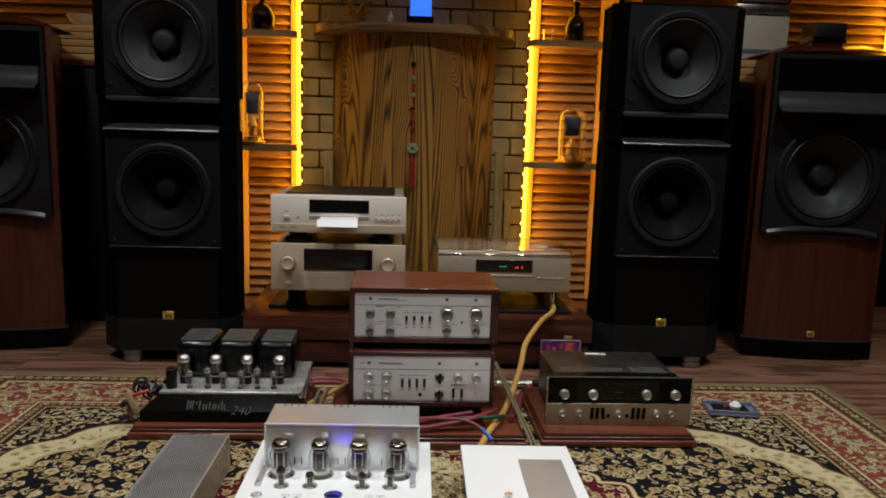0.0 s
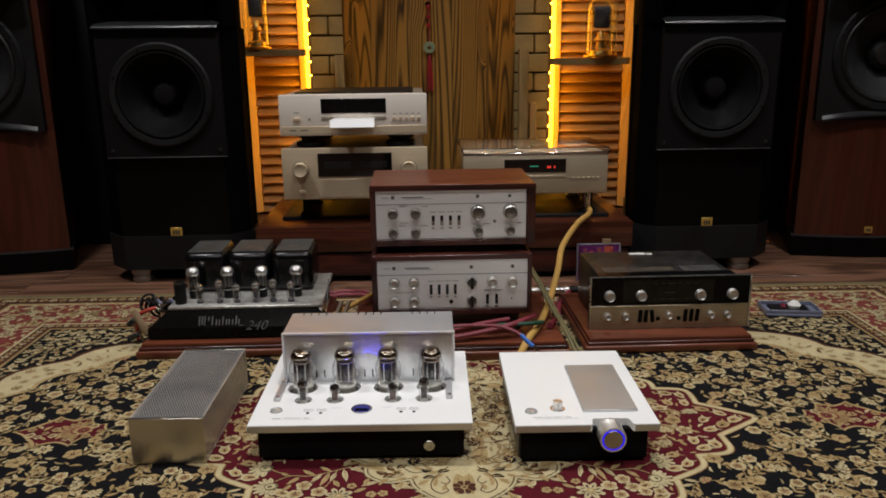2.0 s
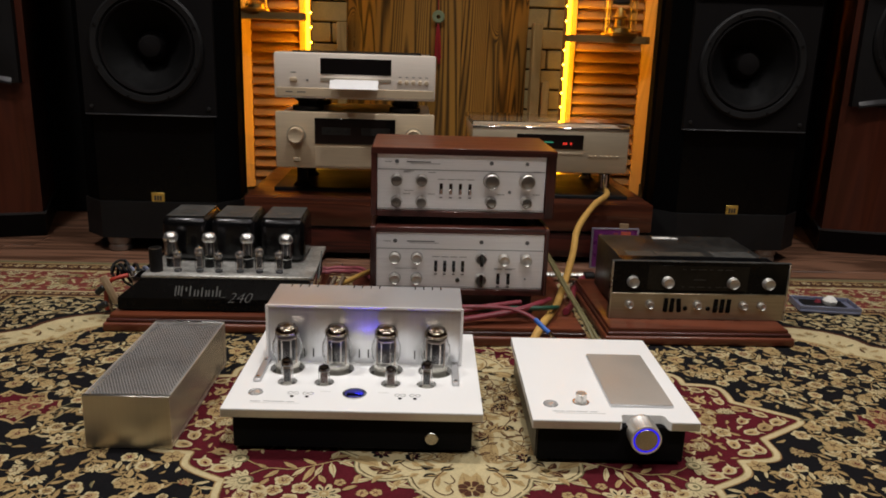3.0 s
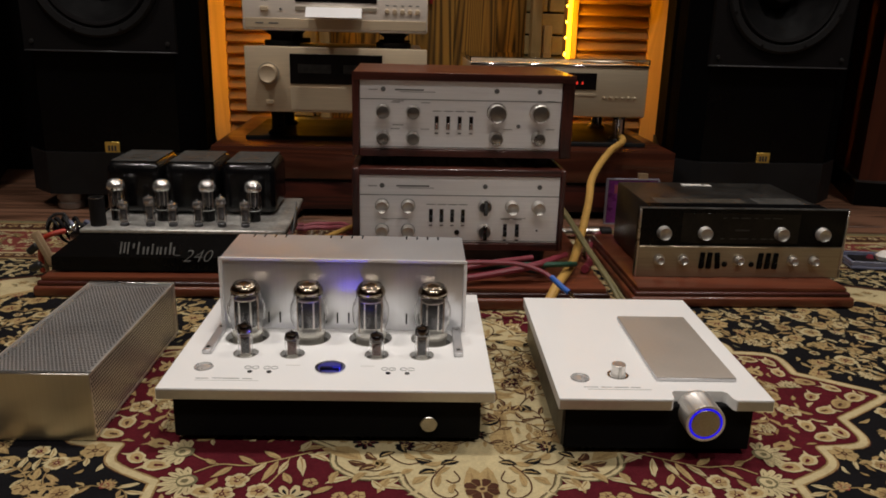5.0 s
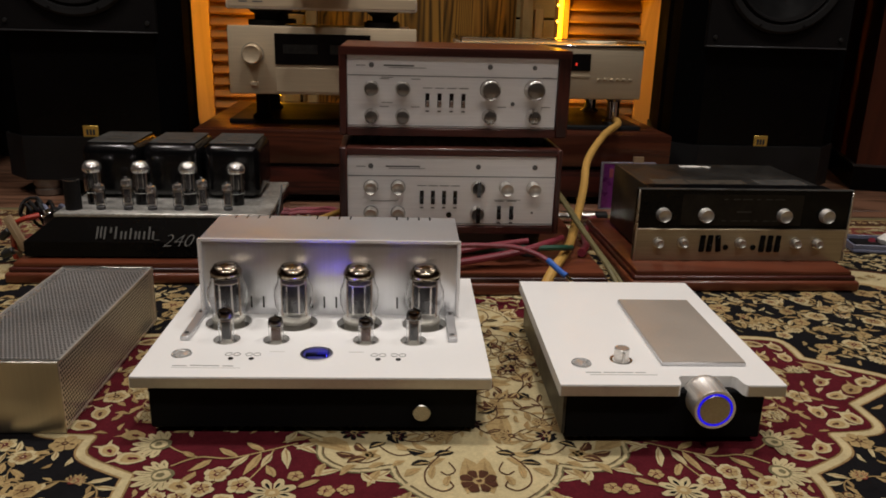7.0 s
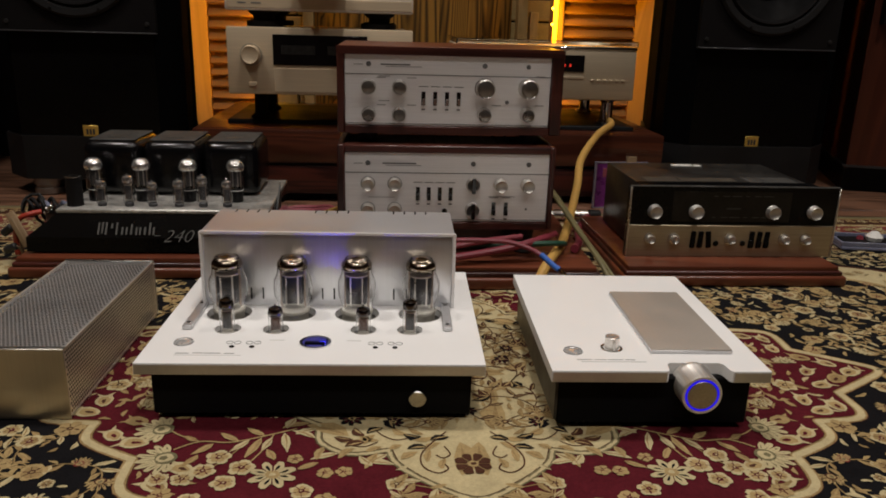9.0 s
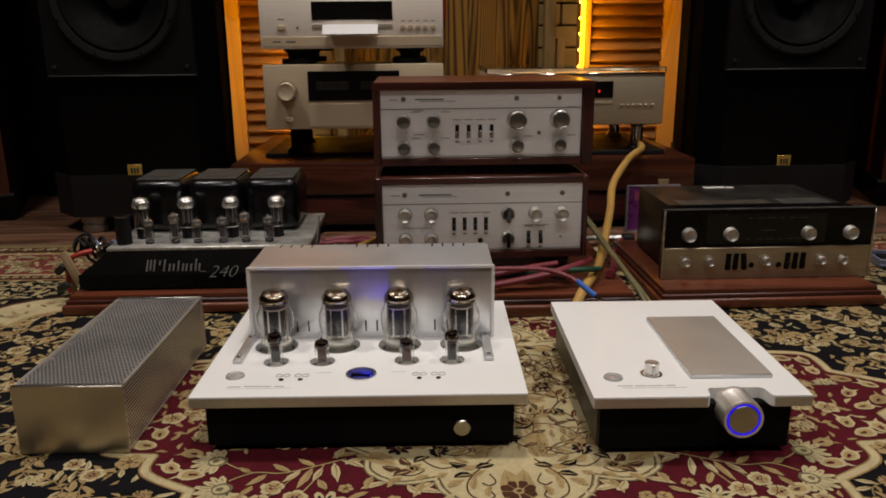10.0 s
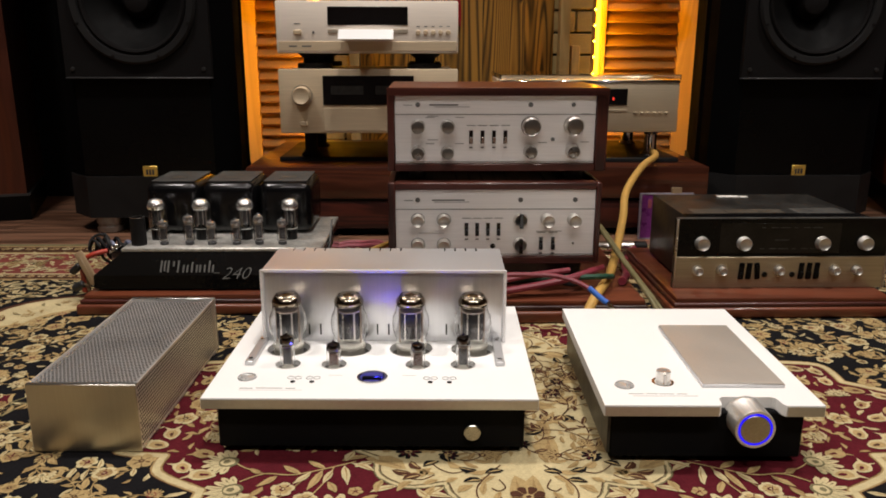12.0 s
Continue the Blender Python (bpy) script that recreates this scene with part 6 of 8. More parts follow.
def valve_cover():
    w, d, h = 0.132, 0.332, 0.088
    t = thing("valve_cover", "perforated brushed metal valve cover set down on the rug", "valve cover", (-0.323, 1.764, 0.0), -1.3)
    m = 0.003
    nu, nv, nz = 26, 66, 17
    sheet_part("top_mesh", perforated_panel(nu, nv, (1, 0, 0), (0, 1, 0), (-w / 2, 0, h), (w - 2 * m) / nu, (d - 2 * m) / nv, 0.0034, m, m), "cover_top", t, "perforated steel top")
    for s in (-1, 1):
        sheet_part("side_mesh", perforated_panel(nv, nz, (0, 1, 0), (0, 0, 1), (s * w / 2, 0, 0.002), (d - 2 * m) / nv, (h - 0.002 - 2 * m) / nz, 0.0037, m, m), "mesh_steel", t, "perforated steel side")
    # The cover is hollow: a black block stands for the shade inside.
    part("inner_liner", box(BM(), -w / 2 + 0.005, w / 2 - 0.005, 0.004, d - 0.004, 0.001, h - 0.005), "charcoal", t, "black block standing for the shaded hollow of the cover")
    part("front_plate", box(BM(), -w / 2 - 0.001, w / 2 + 0.001, -0.0015, 0.0005, 0, h + 0.001, 0.0004, 1), "cover_front", t, "plain brushed front plate")
    for y in (-0.001, d - 0.005):
        part("top_lip", box(BM(), -w / 2 - 0.001, w / 2 + 0.001, y, y + 0.006, h + 0.0002, h + 0.0018, 0.0004, 1), "steel", t, "folded bright lip of the end plate")
    part("back_plate", box(BM(), -w / 2 - 0.001, w / 2 + 0.001, d - 0.0005, d + 0.0015, 0, h + 0.001, 0.0004, 1), "cover_front", t)
    for s in (-1, 1):
        part("edge_strip", box(BM(), s * w / 2 - 0.0007, s * w / 2 + 0.0007, 0, d, h - 0.0006, h + 0.0007), "mesh_steel", t)
        part("foot_strip", box(BM(), s * w / 2 - 0.001, s * w / 2 + 0.001, 0, d, 0, 0.003), "steel", t)


M["cover_front"] = brushed("brushed_cover_plate", (0.6, 0.56, 0.49), 0.36, 2, 0.05)
valve_cover()


# ---- cables and small things ----
def cable(name, label, points, r, material, parts=()):
    t = thing(name, label, "cable", points[0])
    o = Vector(points[0])
    part("jacket", tube(BM(), [Vector(p) - o for p in points], r), material, t)
    for pname, pts, pr, pm in parts:
        part(pname, tube(BM(), [Vector(p) - o for p in pts], pr), pm, t)


cable("power_cable", "thick yellow braided power cable looping to the rug", [(0.73, 3.05, 0.2), (0.705, 2.93, 0.203), (0.648, 2.85, 0.186), (0.578, 2.72, 0.147), (0.548, 2.62, 0.108), (0.508, 2.5, 0.07), (0.455, 2.34, 0.052), (0.4, 2.215, 0.046), (0.372, 2.17, 0.02), (0.35, 2.13, 0.011)], 0.009, "yellow_cable")
cable("speaker_cable", "olive braided cable lying between the boards", [(0.452, 2.58, 0.132), (0.465, 2.48, 0.11), (0.485, 2.36, 0.074), (0.502, 2.25, 0.046), (0.513, 2.19, 0.02), (0.514, 2.12, 0.006)], 0.0042, "olive_cable")
cable("speaker_cable", "olive braided cable lying between the boards", [(0.462, 2.58, 0.125), (0.478, 2.48, 0.1), (0.5, 2.36, 0.06), (0.519, 2.25, 0.03), (0.53, 2.19, 0.01), (0.532, 2.12, 0.007)], 0.004, "olive_cable")
cable("signal_cable", "red signal cable with a blue boot", [(0.12, 2.17, 0.096), (0.23, 2.17, 0.103), (0.28, 2.17, 0.103), (0.323, 2.17, 0.1), (0.361, 2.16, 0.09), (0.378, 2.14, 0.082)], 0.0045, "red_cable", (("boot", [(0.374, 2.145, 0.086), (0.39, 2.12, 0.075), (0.398, 2.11, 0.071)], 0.005, "blue_plug"), ("plug", [(0.398, 2.11, 0.071), (0.41, 2.08, 0.062)], 0.0035, "chrome")))
cable("signal_cable", "thick pinkish red cable on the cherry board", [(0.08, 2.225, 0.049), (0.2, 2.225, 0.052), (0.3, 2.24, 0.062), (0.37, 2.25, 0.075), (0.43, 2.3, 0.078)], 0.007, "red_cable")
cable("signal_cable", "thick pinkish red cable on the cherry board", [(0.1, 2.225, 0.062), (0.2, 2.23, 0.068), (0.28, 2.24, 0.08), (0.36, 2.262, 0.084)], 0.0055, "red_cable")
cable("signal_cable", "thick red cable beside the yellow one", [(0.47, 2.3, 0.05), (0.51, 2.42, 0.03), (0.54, 2.55, 0.02), (0.6, 2.7, 0.012)], 0.008, "red_cable")
cable("earth_tape", "flat green earth lead under the amplifiers", [(0.25, 2.25, 0.07), (0.34, 2.25, 0.073), (0.42, 2.26, 0.072), (0.45, 2.3, 0.06)], 0.0055, "green_cable")
for dy, dz, r, m in ((0.0, 0.0, 0.006, "pink_cable"), (0.034, 0.0, 0.005, "pink_cable")):
    cable("signal_cable", "pink cable lying behind the old amplifier", [(-0.16, 2.635 + dy, 0.012 + dz), (-0.1, 2.65 + dy, 0.03 + dz), (-0.05, 2.64 + dy, 0.034 + dz), (-0.015, 2.59 + dy, 0.048 + dz), (0.02, 2.53 + dy, 0.048 + dz)], r, m)
cable("speaker_cable", "yellow cable beside the old amplifier", [(-0.1, 2.4, 0.05), (-0.05, 2.45, 0.06), (-0.02, 2.5, 0.062), (0.01, 2.56, 0.06)], 0.006, "yellow_cable")
for x in (-0.085, -0.065):
    t = thing("cable_plug", "tan cable plug lying on the board", "plug", (x, 2.4, 0.036), 0, "plugs beside the old amplifier")
    part("barrel", rod(BM(), 0.006, 0, 0.06, (0, 0, 0.003), 14, 0.001, Matrix.Rotation(radians(-40), 4, "X") @ Matrix.Rotation(radians(20), 4, "Y")), "dull_tan", t)

# bundle of leads and plugs beside the old amplifier
def lead_bundle():
    rng = random.Random(3)
    ring = [(-0.566 + 0.02 * math.cos(a), 2.42 + 0.014 * math.sin(a), 0.096 + 0.018 * math.sin(a)) for a in (k * math.pi / 5 for k in range(2, 13))]
    cable("loose_lead", "stiff black lead curled into a loop", ring + [(-0.53, 2.42, 0.07), (-0.512, 2.4, 0.055)], 0.003, "black_matt")
    for k, m in enumerate(("black_matt", "charcoal", "black_matt", "slate", "charcoal", "black_matt", "slate")):
        x = -0.572 + 0.011 * k
        pts = [(x - 0.012, 2.41 + 0.01 * rng.random(), 0.075 + 0.02 * rng.random()), (x, 2.4 + 0.02 * rng.random(), 0.1 + 0.012 * rng.random()), (x + 0.016, 2.395, 0.094 + 0.01 * rng.random()), (x + 0.022, 2.4 + 0.01 * rng.random(), 0.07), (-0.514, 2.4 + 0.008 * k, 0.056)]
        cable("loose_lead", "short dark lead in a tangle beside the old amplifier", pts, rng.uniform(0.003, 0.0045), m)
    cable("loose_lead", "red lead running down to the rug", [(-0.537, 2.385, 0.092), (-0.553, 2.375, 0.09), (-0.57, 2.372, 0.083), (-0.584, 2.378, 0.066), (-0.59, 2.385, 0.045), (-0.592, 2.39, 0.006)], 0.005, "red_lead")
    for x, z in ((-0.522, 0.1), (-0.513, 0.097), (-0.527, 0.091)):
        t = thing("ring_terminal", "small bright metal lug on a lead", "terminal", (x, 2.388, z), 0, "lugs on the leads")
        part("barrel", rod(BM(), 0.0035, -0.006, 0.006, (0, 0, 0), 12, 0.001, Matrix.Rotation(radians(60), 4, "Y")), "chrome", t)
        part("collar", rod(BM(), 0.0045, -0.007, -0.004, (0, 0, 0), 12, 0.0008, Matrix.Rotation(radians(60), 4, "Y")), "steel", t)
    # flat tan plug leaning against the amplifier, two black boots under it
    t = thing("cable_plug", "flat tan plug leaning against the old amplifier", "plug", (-0.553, 2.352, 0.034), 0, "plugs beside the old amplifier")
    lean = Matrix.Rotation(radians(-27), 4, "Y") @ Matrix.Rotation(radians(-8), 4, "X")
    part("paddle", box(BM(), -0.0085, 0.0085, -0.0035, 0.0035, 0.0, 0.07, 0.002, 2, lean), "tan_plastic", t)
    part("ridge", box(BM(), -0.0015, 0.0015, -0.0042, -0.0028, 0.006, 0.06, 0.0006, 1, lean), "tan_plastic", t)
    for x, y, z, turn in ((-0.598, 2.375, 0.058, 50), (-0.585, 2.35, 0.03, 65)):
        t = thing("cable_boot", "short black rubber boot on a lead end", "plug", (x, y, z), 0, "boots on the leads")
        part("sleeve", rod(BM(), 0.0075, -0.012, 0.012, (0, 0, 0), 16, 0.002, Matrix.Rotation(radians(turn), 4, "Y")), "rubber", t)
        part("lead", tube(BM(), [(0.008, 0, 0.004), (0.016, 0.006, -0.004), (0.018, 0.01, -z + 0.004)], 0.003, 8), "dull_tan", t)


M["red_lead"] = plain("orange_red_lead", (0.38, 0.035, 0.018), 0.42, 0, 0.2, 30)
M["tan_plastic"] = plain("tan_plastic", (0.3, 0.21, 0.12), 0.5, 0, 0.2)
lead_bundle()


def disc_case():
    t = thing("disc_case", "upright disc case with a purple and orange cover", "disc case", (0.731, 2.883, -0.014))
    part("cover", box(BM(), -0.066, 0.066, 0.001, 0.004, 0.004, 0.121, 0.001, 1), "purple", t, "purple cover print")
    for a, b, z0, z1, m in ((-0.05, -0.04, 0.085, 0.108, "pink_cable"), (-0.03, -0.018, 0.07, 0.1, "orange"), (0.016, 0.046, 0.06, 0.116, "orange"), (-0.006, 0.008, 0.09, 0.112, "pink_cable")):
        part("cover_art", box(BM(), a, b, 0.0002, 0.0022, z0, z1, 0.0005, 1), m, t)
    shell = BM()
    box(shell, -0.071, 0.071, 0.0045, 0.01, 0, 0.125, 0.001, 1)
    part("back_shell", shell, "slate", t, "grey back of the case")
    for a, b, c, d in ((-0.071, 0.071, 0.1212, 0.125), (-0.071, 0.071, 0.0, 0.0038), (-0.071, -0.0665, 0.0038, 0.1212), (0.0665, 0.071, 0.0038, 0.1212)):
        part("clear_rim", box(BM(), a, b, 0.0, 0.0045, c, d, 0.0006, 1), "rim_plastic", t, "pale clear plastic rim")
    part("sticker", box(BM(), 0.012, 0.038, 0.001, 0.0105, 0.125, 0.139), "tan_plastic", t, "yellowish paper tab")


disc_case()


def cassette():
    t = thing("cassette_case", "blue-grey plastic case with white paper on the rug", "plastic case", (1.185, 2.5, 0.0), -8)
    part("tray", box(BM(), -0.075, 0.075, -0.045, 0.045, 0, 0.008, 0.003), "slate", t)
    for y in (-0.043, 0.04):
        part("rim", box(BM(), -0.075, 0.075, y, y + 0.004, 0.008, 0.018, 0.001, 1), "slate", t)
    for x in (-0.075, 0.071):
        part("rim", box(BM(), x, x + 0.004, -0.04, 0.04, 0.008, 0.018, 0.001, 1), "slate", t)
    part("dark_insert", box(BM(), -0.055, 0.05, -0.03, 0.03, 0.008, 0.013, 0.001, 1), "black_matt", t)
    part("paper_slip", lathe(BM(), [(0, 0.013), (0.016, 0.013), (0.019, 0.022), (0.008, 0.033), (0, 0.034)], (0.012, 0, 0), 7), "paper", t, "crumpled white slip")
    part("red_slip", lathe(BM(), [(0, 0.013), (0.009, 0.013), (0.006, 0.02), (0, 0.021)], (-0.014, 0.01, 0), 6), "red_cable", t)


cassette()
c = thing("plug_strip", "silver plug lying behind the boards", "plug", (0.5, 2.7, 0.0))
part("barrel", rod(BM(), 0.013, -0.05, 0.07, (0.03, 0, 0.014), 18, 0.003, Matrix.Rotation(radians(90), 4, "Y")), "steel", c)
part("sleeve", rod(BM(), 0.0135, 0.07, 0.1, (0.03, 0, 0.014), 18, 0.003, Matrix.Rotation(radians(90), 4, "Y")), "charcoal", c)


# ---- patterned wool rug ----
RUG_AT, RUG_TURN, RUG_U, RUG_V = (0.213, 1.89, 0.0), -1.0, 1.395, 0.9
WOOL = ["wool_black", "wool_red", "wool_rust", "wool_cream", "wool_gold", "wool_tan", "wool_brown", "wool_olive"]
BLACK, RED, RUST, CREAM, GOLD, TAN, BROWN, OLIVE = range(8)


class Weave:
    """Collects flat shapes, each a little proud of the one below, as one carved pile."""
    def __init__(self):
        self.verts, self.faces, self.slots, self.step = [], [], [], 0
        self.rng = random.Random(5)

    def shape(self, pts, colour, layer):
        self.step = (self.step + 1) % 40
        z = 0.0001 * layer + 0.0000015 * self.step
        a = len(self.verts)
        j = 0.0009 if layer > 20 else 0.0005 if layer > 14 else 0.0
        self.verts += [(x + self.rng.uniform(-j, j), y + self.rng.uniform(-j, j), z) for x, y in pts]
        self.faces.append(tuple(range(a, a + len(pts))))
        self.slots.append(colour)

    def both(self, pts, colour, layer):
        self.shape(pts, colour, layer)
        self.shape([(-x, y) for x, y in pts][::-1], colour, layer)

    def ribbon(self, pts, width, colour, layer, closed=False):
        p = np.array(pts)
        d = np.gradient(p, axis=0) if not closed else np.roll(p, -1, 0) - np.roll(p, 1, 0)
        d /= np.maximum(np.linalg.norm(d, axis=1, keepdims=True), 1e-9)
        n = np.stack([-d[:, 1], d[:, 0]], 1) * width / 2
        z = 0.0001 * layer
        a = len(self.verts)
        for q, m in zip(p, n):
            self.verts += [(q[0] + m[0], q[1] + m[1], z), (q[0] - m[0], q[1] - m[1], z)]
        k = len(p)
        for i in range(k if closed else k - 1):
            j = (i + 1) % k
            self.faces.append((a + 2 * i, a + 2 * i + 1, a + 2 * j + 1, a + 2 * j))
            self.slots.append(colour)


    def band(self, pts, width, colour, layer):
        """A closed line of even width with rounded joints."""
        n = len(pts)
        for i in range(n):
            (x0, y0), (x1, y1) = pts[i], pts[(i + 1) % n]
            d = math.hypot(x1 - x0, y1 - y0)
            if d > 1e-6:
                a, b = -(y1 - y0) / d * width / 2, (x1 - x0) / d * width / 2
                self.shape([(x0 + a, y0 + b), (x0 - a, y0 - b), (x1 - a, y1 - b), (x1 + a, y1 + b)], colour, layer)
            self.shape(disc(x0, y0, width / 2, 10), colour, layer)


def petal(cx, cy, ang, r0, r1, half, waist=0.55):
    pts = []
    for s, q in ((r0, 0.25), (r0 + (r1 - r0) * waist, 1.0), (r1 * 0.93, 0.62), (r1, 0.0), (r1 * 0.93, -0.62), (r0 + (r1 - r0) * waist, -1.0), (r0, -0.25)):
        pts.append((cx + s * math.cos(ang) - q * half * math.sin(ang), cy + s * math.sin(ang) + q * half * math.cos(ang)))
    return pts


def disc(cx, cy, r, n=9):
    return [(cx + r * math.cos(2 * math.pi * k / n), cy + r * math.sin(2 * math.pi * k / n)) for k in range(n)]


def rosette(w, x, y, r, n, outer, inner, eye, turn, layer):
    for k in range(n):
        w.both(petal(x, y, turn + 2 * math.pi * k / n, r * 0.12, r, r * (1.75 / n)), outer, layer)
    for k in range(n):
        w.both(petal(x, y, turn + 2 * math.pi * k / n, r * 0.3, r * 0.72, r * (0.55 / n)), inner, layer + 1)
    w.both(disc(x, y, r * 0.3), eye, layer + 2)
    w.both(disc(x, y, r * 0.13, 7), outer, layer + 3)


def blossom(w, x, y, r, outer, inner, eye, turn, layer, n=5):
    """A flower of rounded petals."""
    rim = lambda q: [(x + q * r * (0.72 + 0.28 * abs(math.cos(n * (a - turn) / 2)) ** 0.6) * math.cos(a), y + q * r * (0.72 + 0.28 * abs(math.cos(n * (a - turn) / 2)) ** 0.6) * math.sin(a)) for a in (2 * math.pi * k / 40 for k in range(40))]
    w.both(rim(1.0), outer, layer)
    w.both(rim(0.68), inner, layer + 1)
    for k in range(n):
        w.both(petal(x, y, turn + math.pi * (2 * k + 1) / n, r * 0.2, r * 0.72, r * 0.045), eye, layer + 2)
    w.both(disc(x, y, r * 0.25), eye, layer + 3)
    w.both(disc(x, y, r * 0.1, 7), outer, layer + 4)


def bud(w, x, y, r, outer, middle, eye, turn, layer):
    """An oval flower with a dark mouth."""
    def oval_at(a, b, dx=0.0):
        pts = []
        for k in range(14):
            t = 2 * math.pi * k / 14
            px, py = dx + a * math.cos(t) * (1 + 0.1 * math.cos(3 * t)), b * math.sin(t)
            pts.append((x + px * math.cos(turn) - py * math.sin(turn), y + px * math.sin(turn) + py * math.cos(turn)))
        return pts
    w.both(oval_at(r, r * 0.72), outer, layer)
    w.both(oval_at(r * 0.7, r * 0.48, r * 0.08), middle, layer + 1)
    w.both(oval_at(r * 0.36, r * 0.17, r * 0.22), eye, layer + 2)
    for side in (-1, 1):
        w.both([(x + px * math.cos(turn) - py * math.sin(turn), y + px * math.sin(turn) + py * math.cos(turn)) for px, py in ((-r * 0.9, side * r * 0.2), (-r * 1.35, side * r * 0.75), (-r * 0.75, side * r * 0.5))], outer, layer)


def fan(w, x, y, r, outer, inner, turn, layer):
    """A palmette: long petals spread over a half circle."""
    for k in range(7):
        a = turn + (k - 3) * 0.42
        w.both(petal(x, y, a, r * 0.15, r * (1.0 - 0.05 * abs(k - 3)), r * 0.13), outer, layer)
        w.both(petal(x, y, a, r * 0.35, r * 0.75, r * 0.035), inner, layer + 1)
    w.both(disc(x, y, r * 0.24), inner, layer + 2)
    w.both(disc(x, y, r * 0.12, 7), outer, layer + 3)


def palmette(w, x, y, r, outer, inner, turn, layer):
    """A feathered flower in profile: long pointed petals round an olive heart."""
    for k in range(9):
        a = turn + (k - 4) * 0.36
        reach = r * (1.0 - 0.055 * abs(k - 4) + (0.06 if k % 2 else 0.0))
        w.both(petal(x, y, a, r * 0.1, reach, r * 0.115, 0.7), outer, layer)
        w.both(petal(x, y, a, r * 0.4, reach * 0.82, r * 0.02, 0.6), inner, layer + 1)
    c, d = math.cos(turn), math.sin(turn)
    w.both(disc(x + 0.1 * r * c, y + 0.1 * r * d, r * 0.34, 12), inner, layer + 2)
    w.both(disc(x + 0.12 * r * c, y + 0.12 * r * d, r * 0.24, 12), outer, layer + 3)
    w.both(disc(x + 0.16 * r * c, y + 0.16 * r * d, r * 0.12, 9), OLIVE, layer + 4)


def sprig(w, x, y, tx, ty, half, colour, layer, bend=0.2):
    """A leaf from its stalk to its tip."""
    leaf(w, x, y, math.hypot(tx - x, ty - y), half, math.atan2(ty - y, tx - x), colour, layer, bend)


def stem(w, pts, width, colour, layer):
    """A curved stalk and its mirror image."""
    p = [Vector(q) for q in pts]
    line = []
    for i in range(len(p) - 1):
        p0, p1, p2, p3 = p[max(i - 1, 0)], p[i], p[i + 1], p[min(i + 2, len(p) - 1)]
        line += [tuple(0.5 * (2 * p1 + (p2 - p0) * t + (2 * p0 - 5 * p1 + 4 * p2 - p3) * t * t + (3 * p1 - p0 - 3 * p2 + p3) * t ** 3)) for t in (k / 6 for k in range(6))]
    line.append(tuple(p[-1]))
    w.ribbon(line, width, colour, layer)
    w.ribbon([(-a, b) for a, b in line], width, colour, layer)


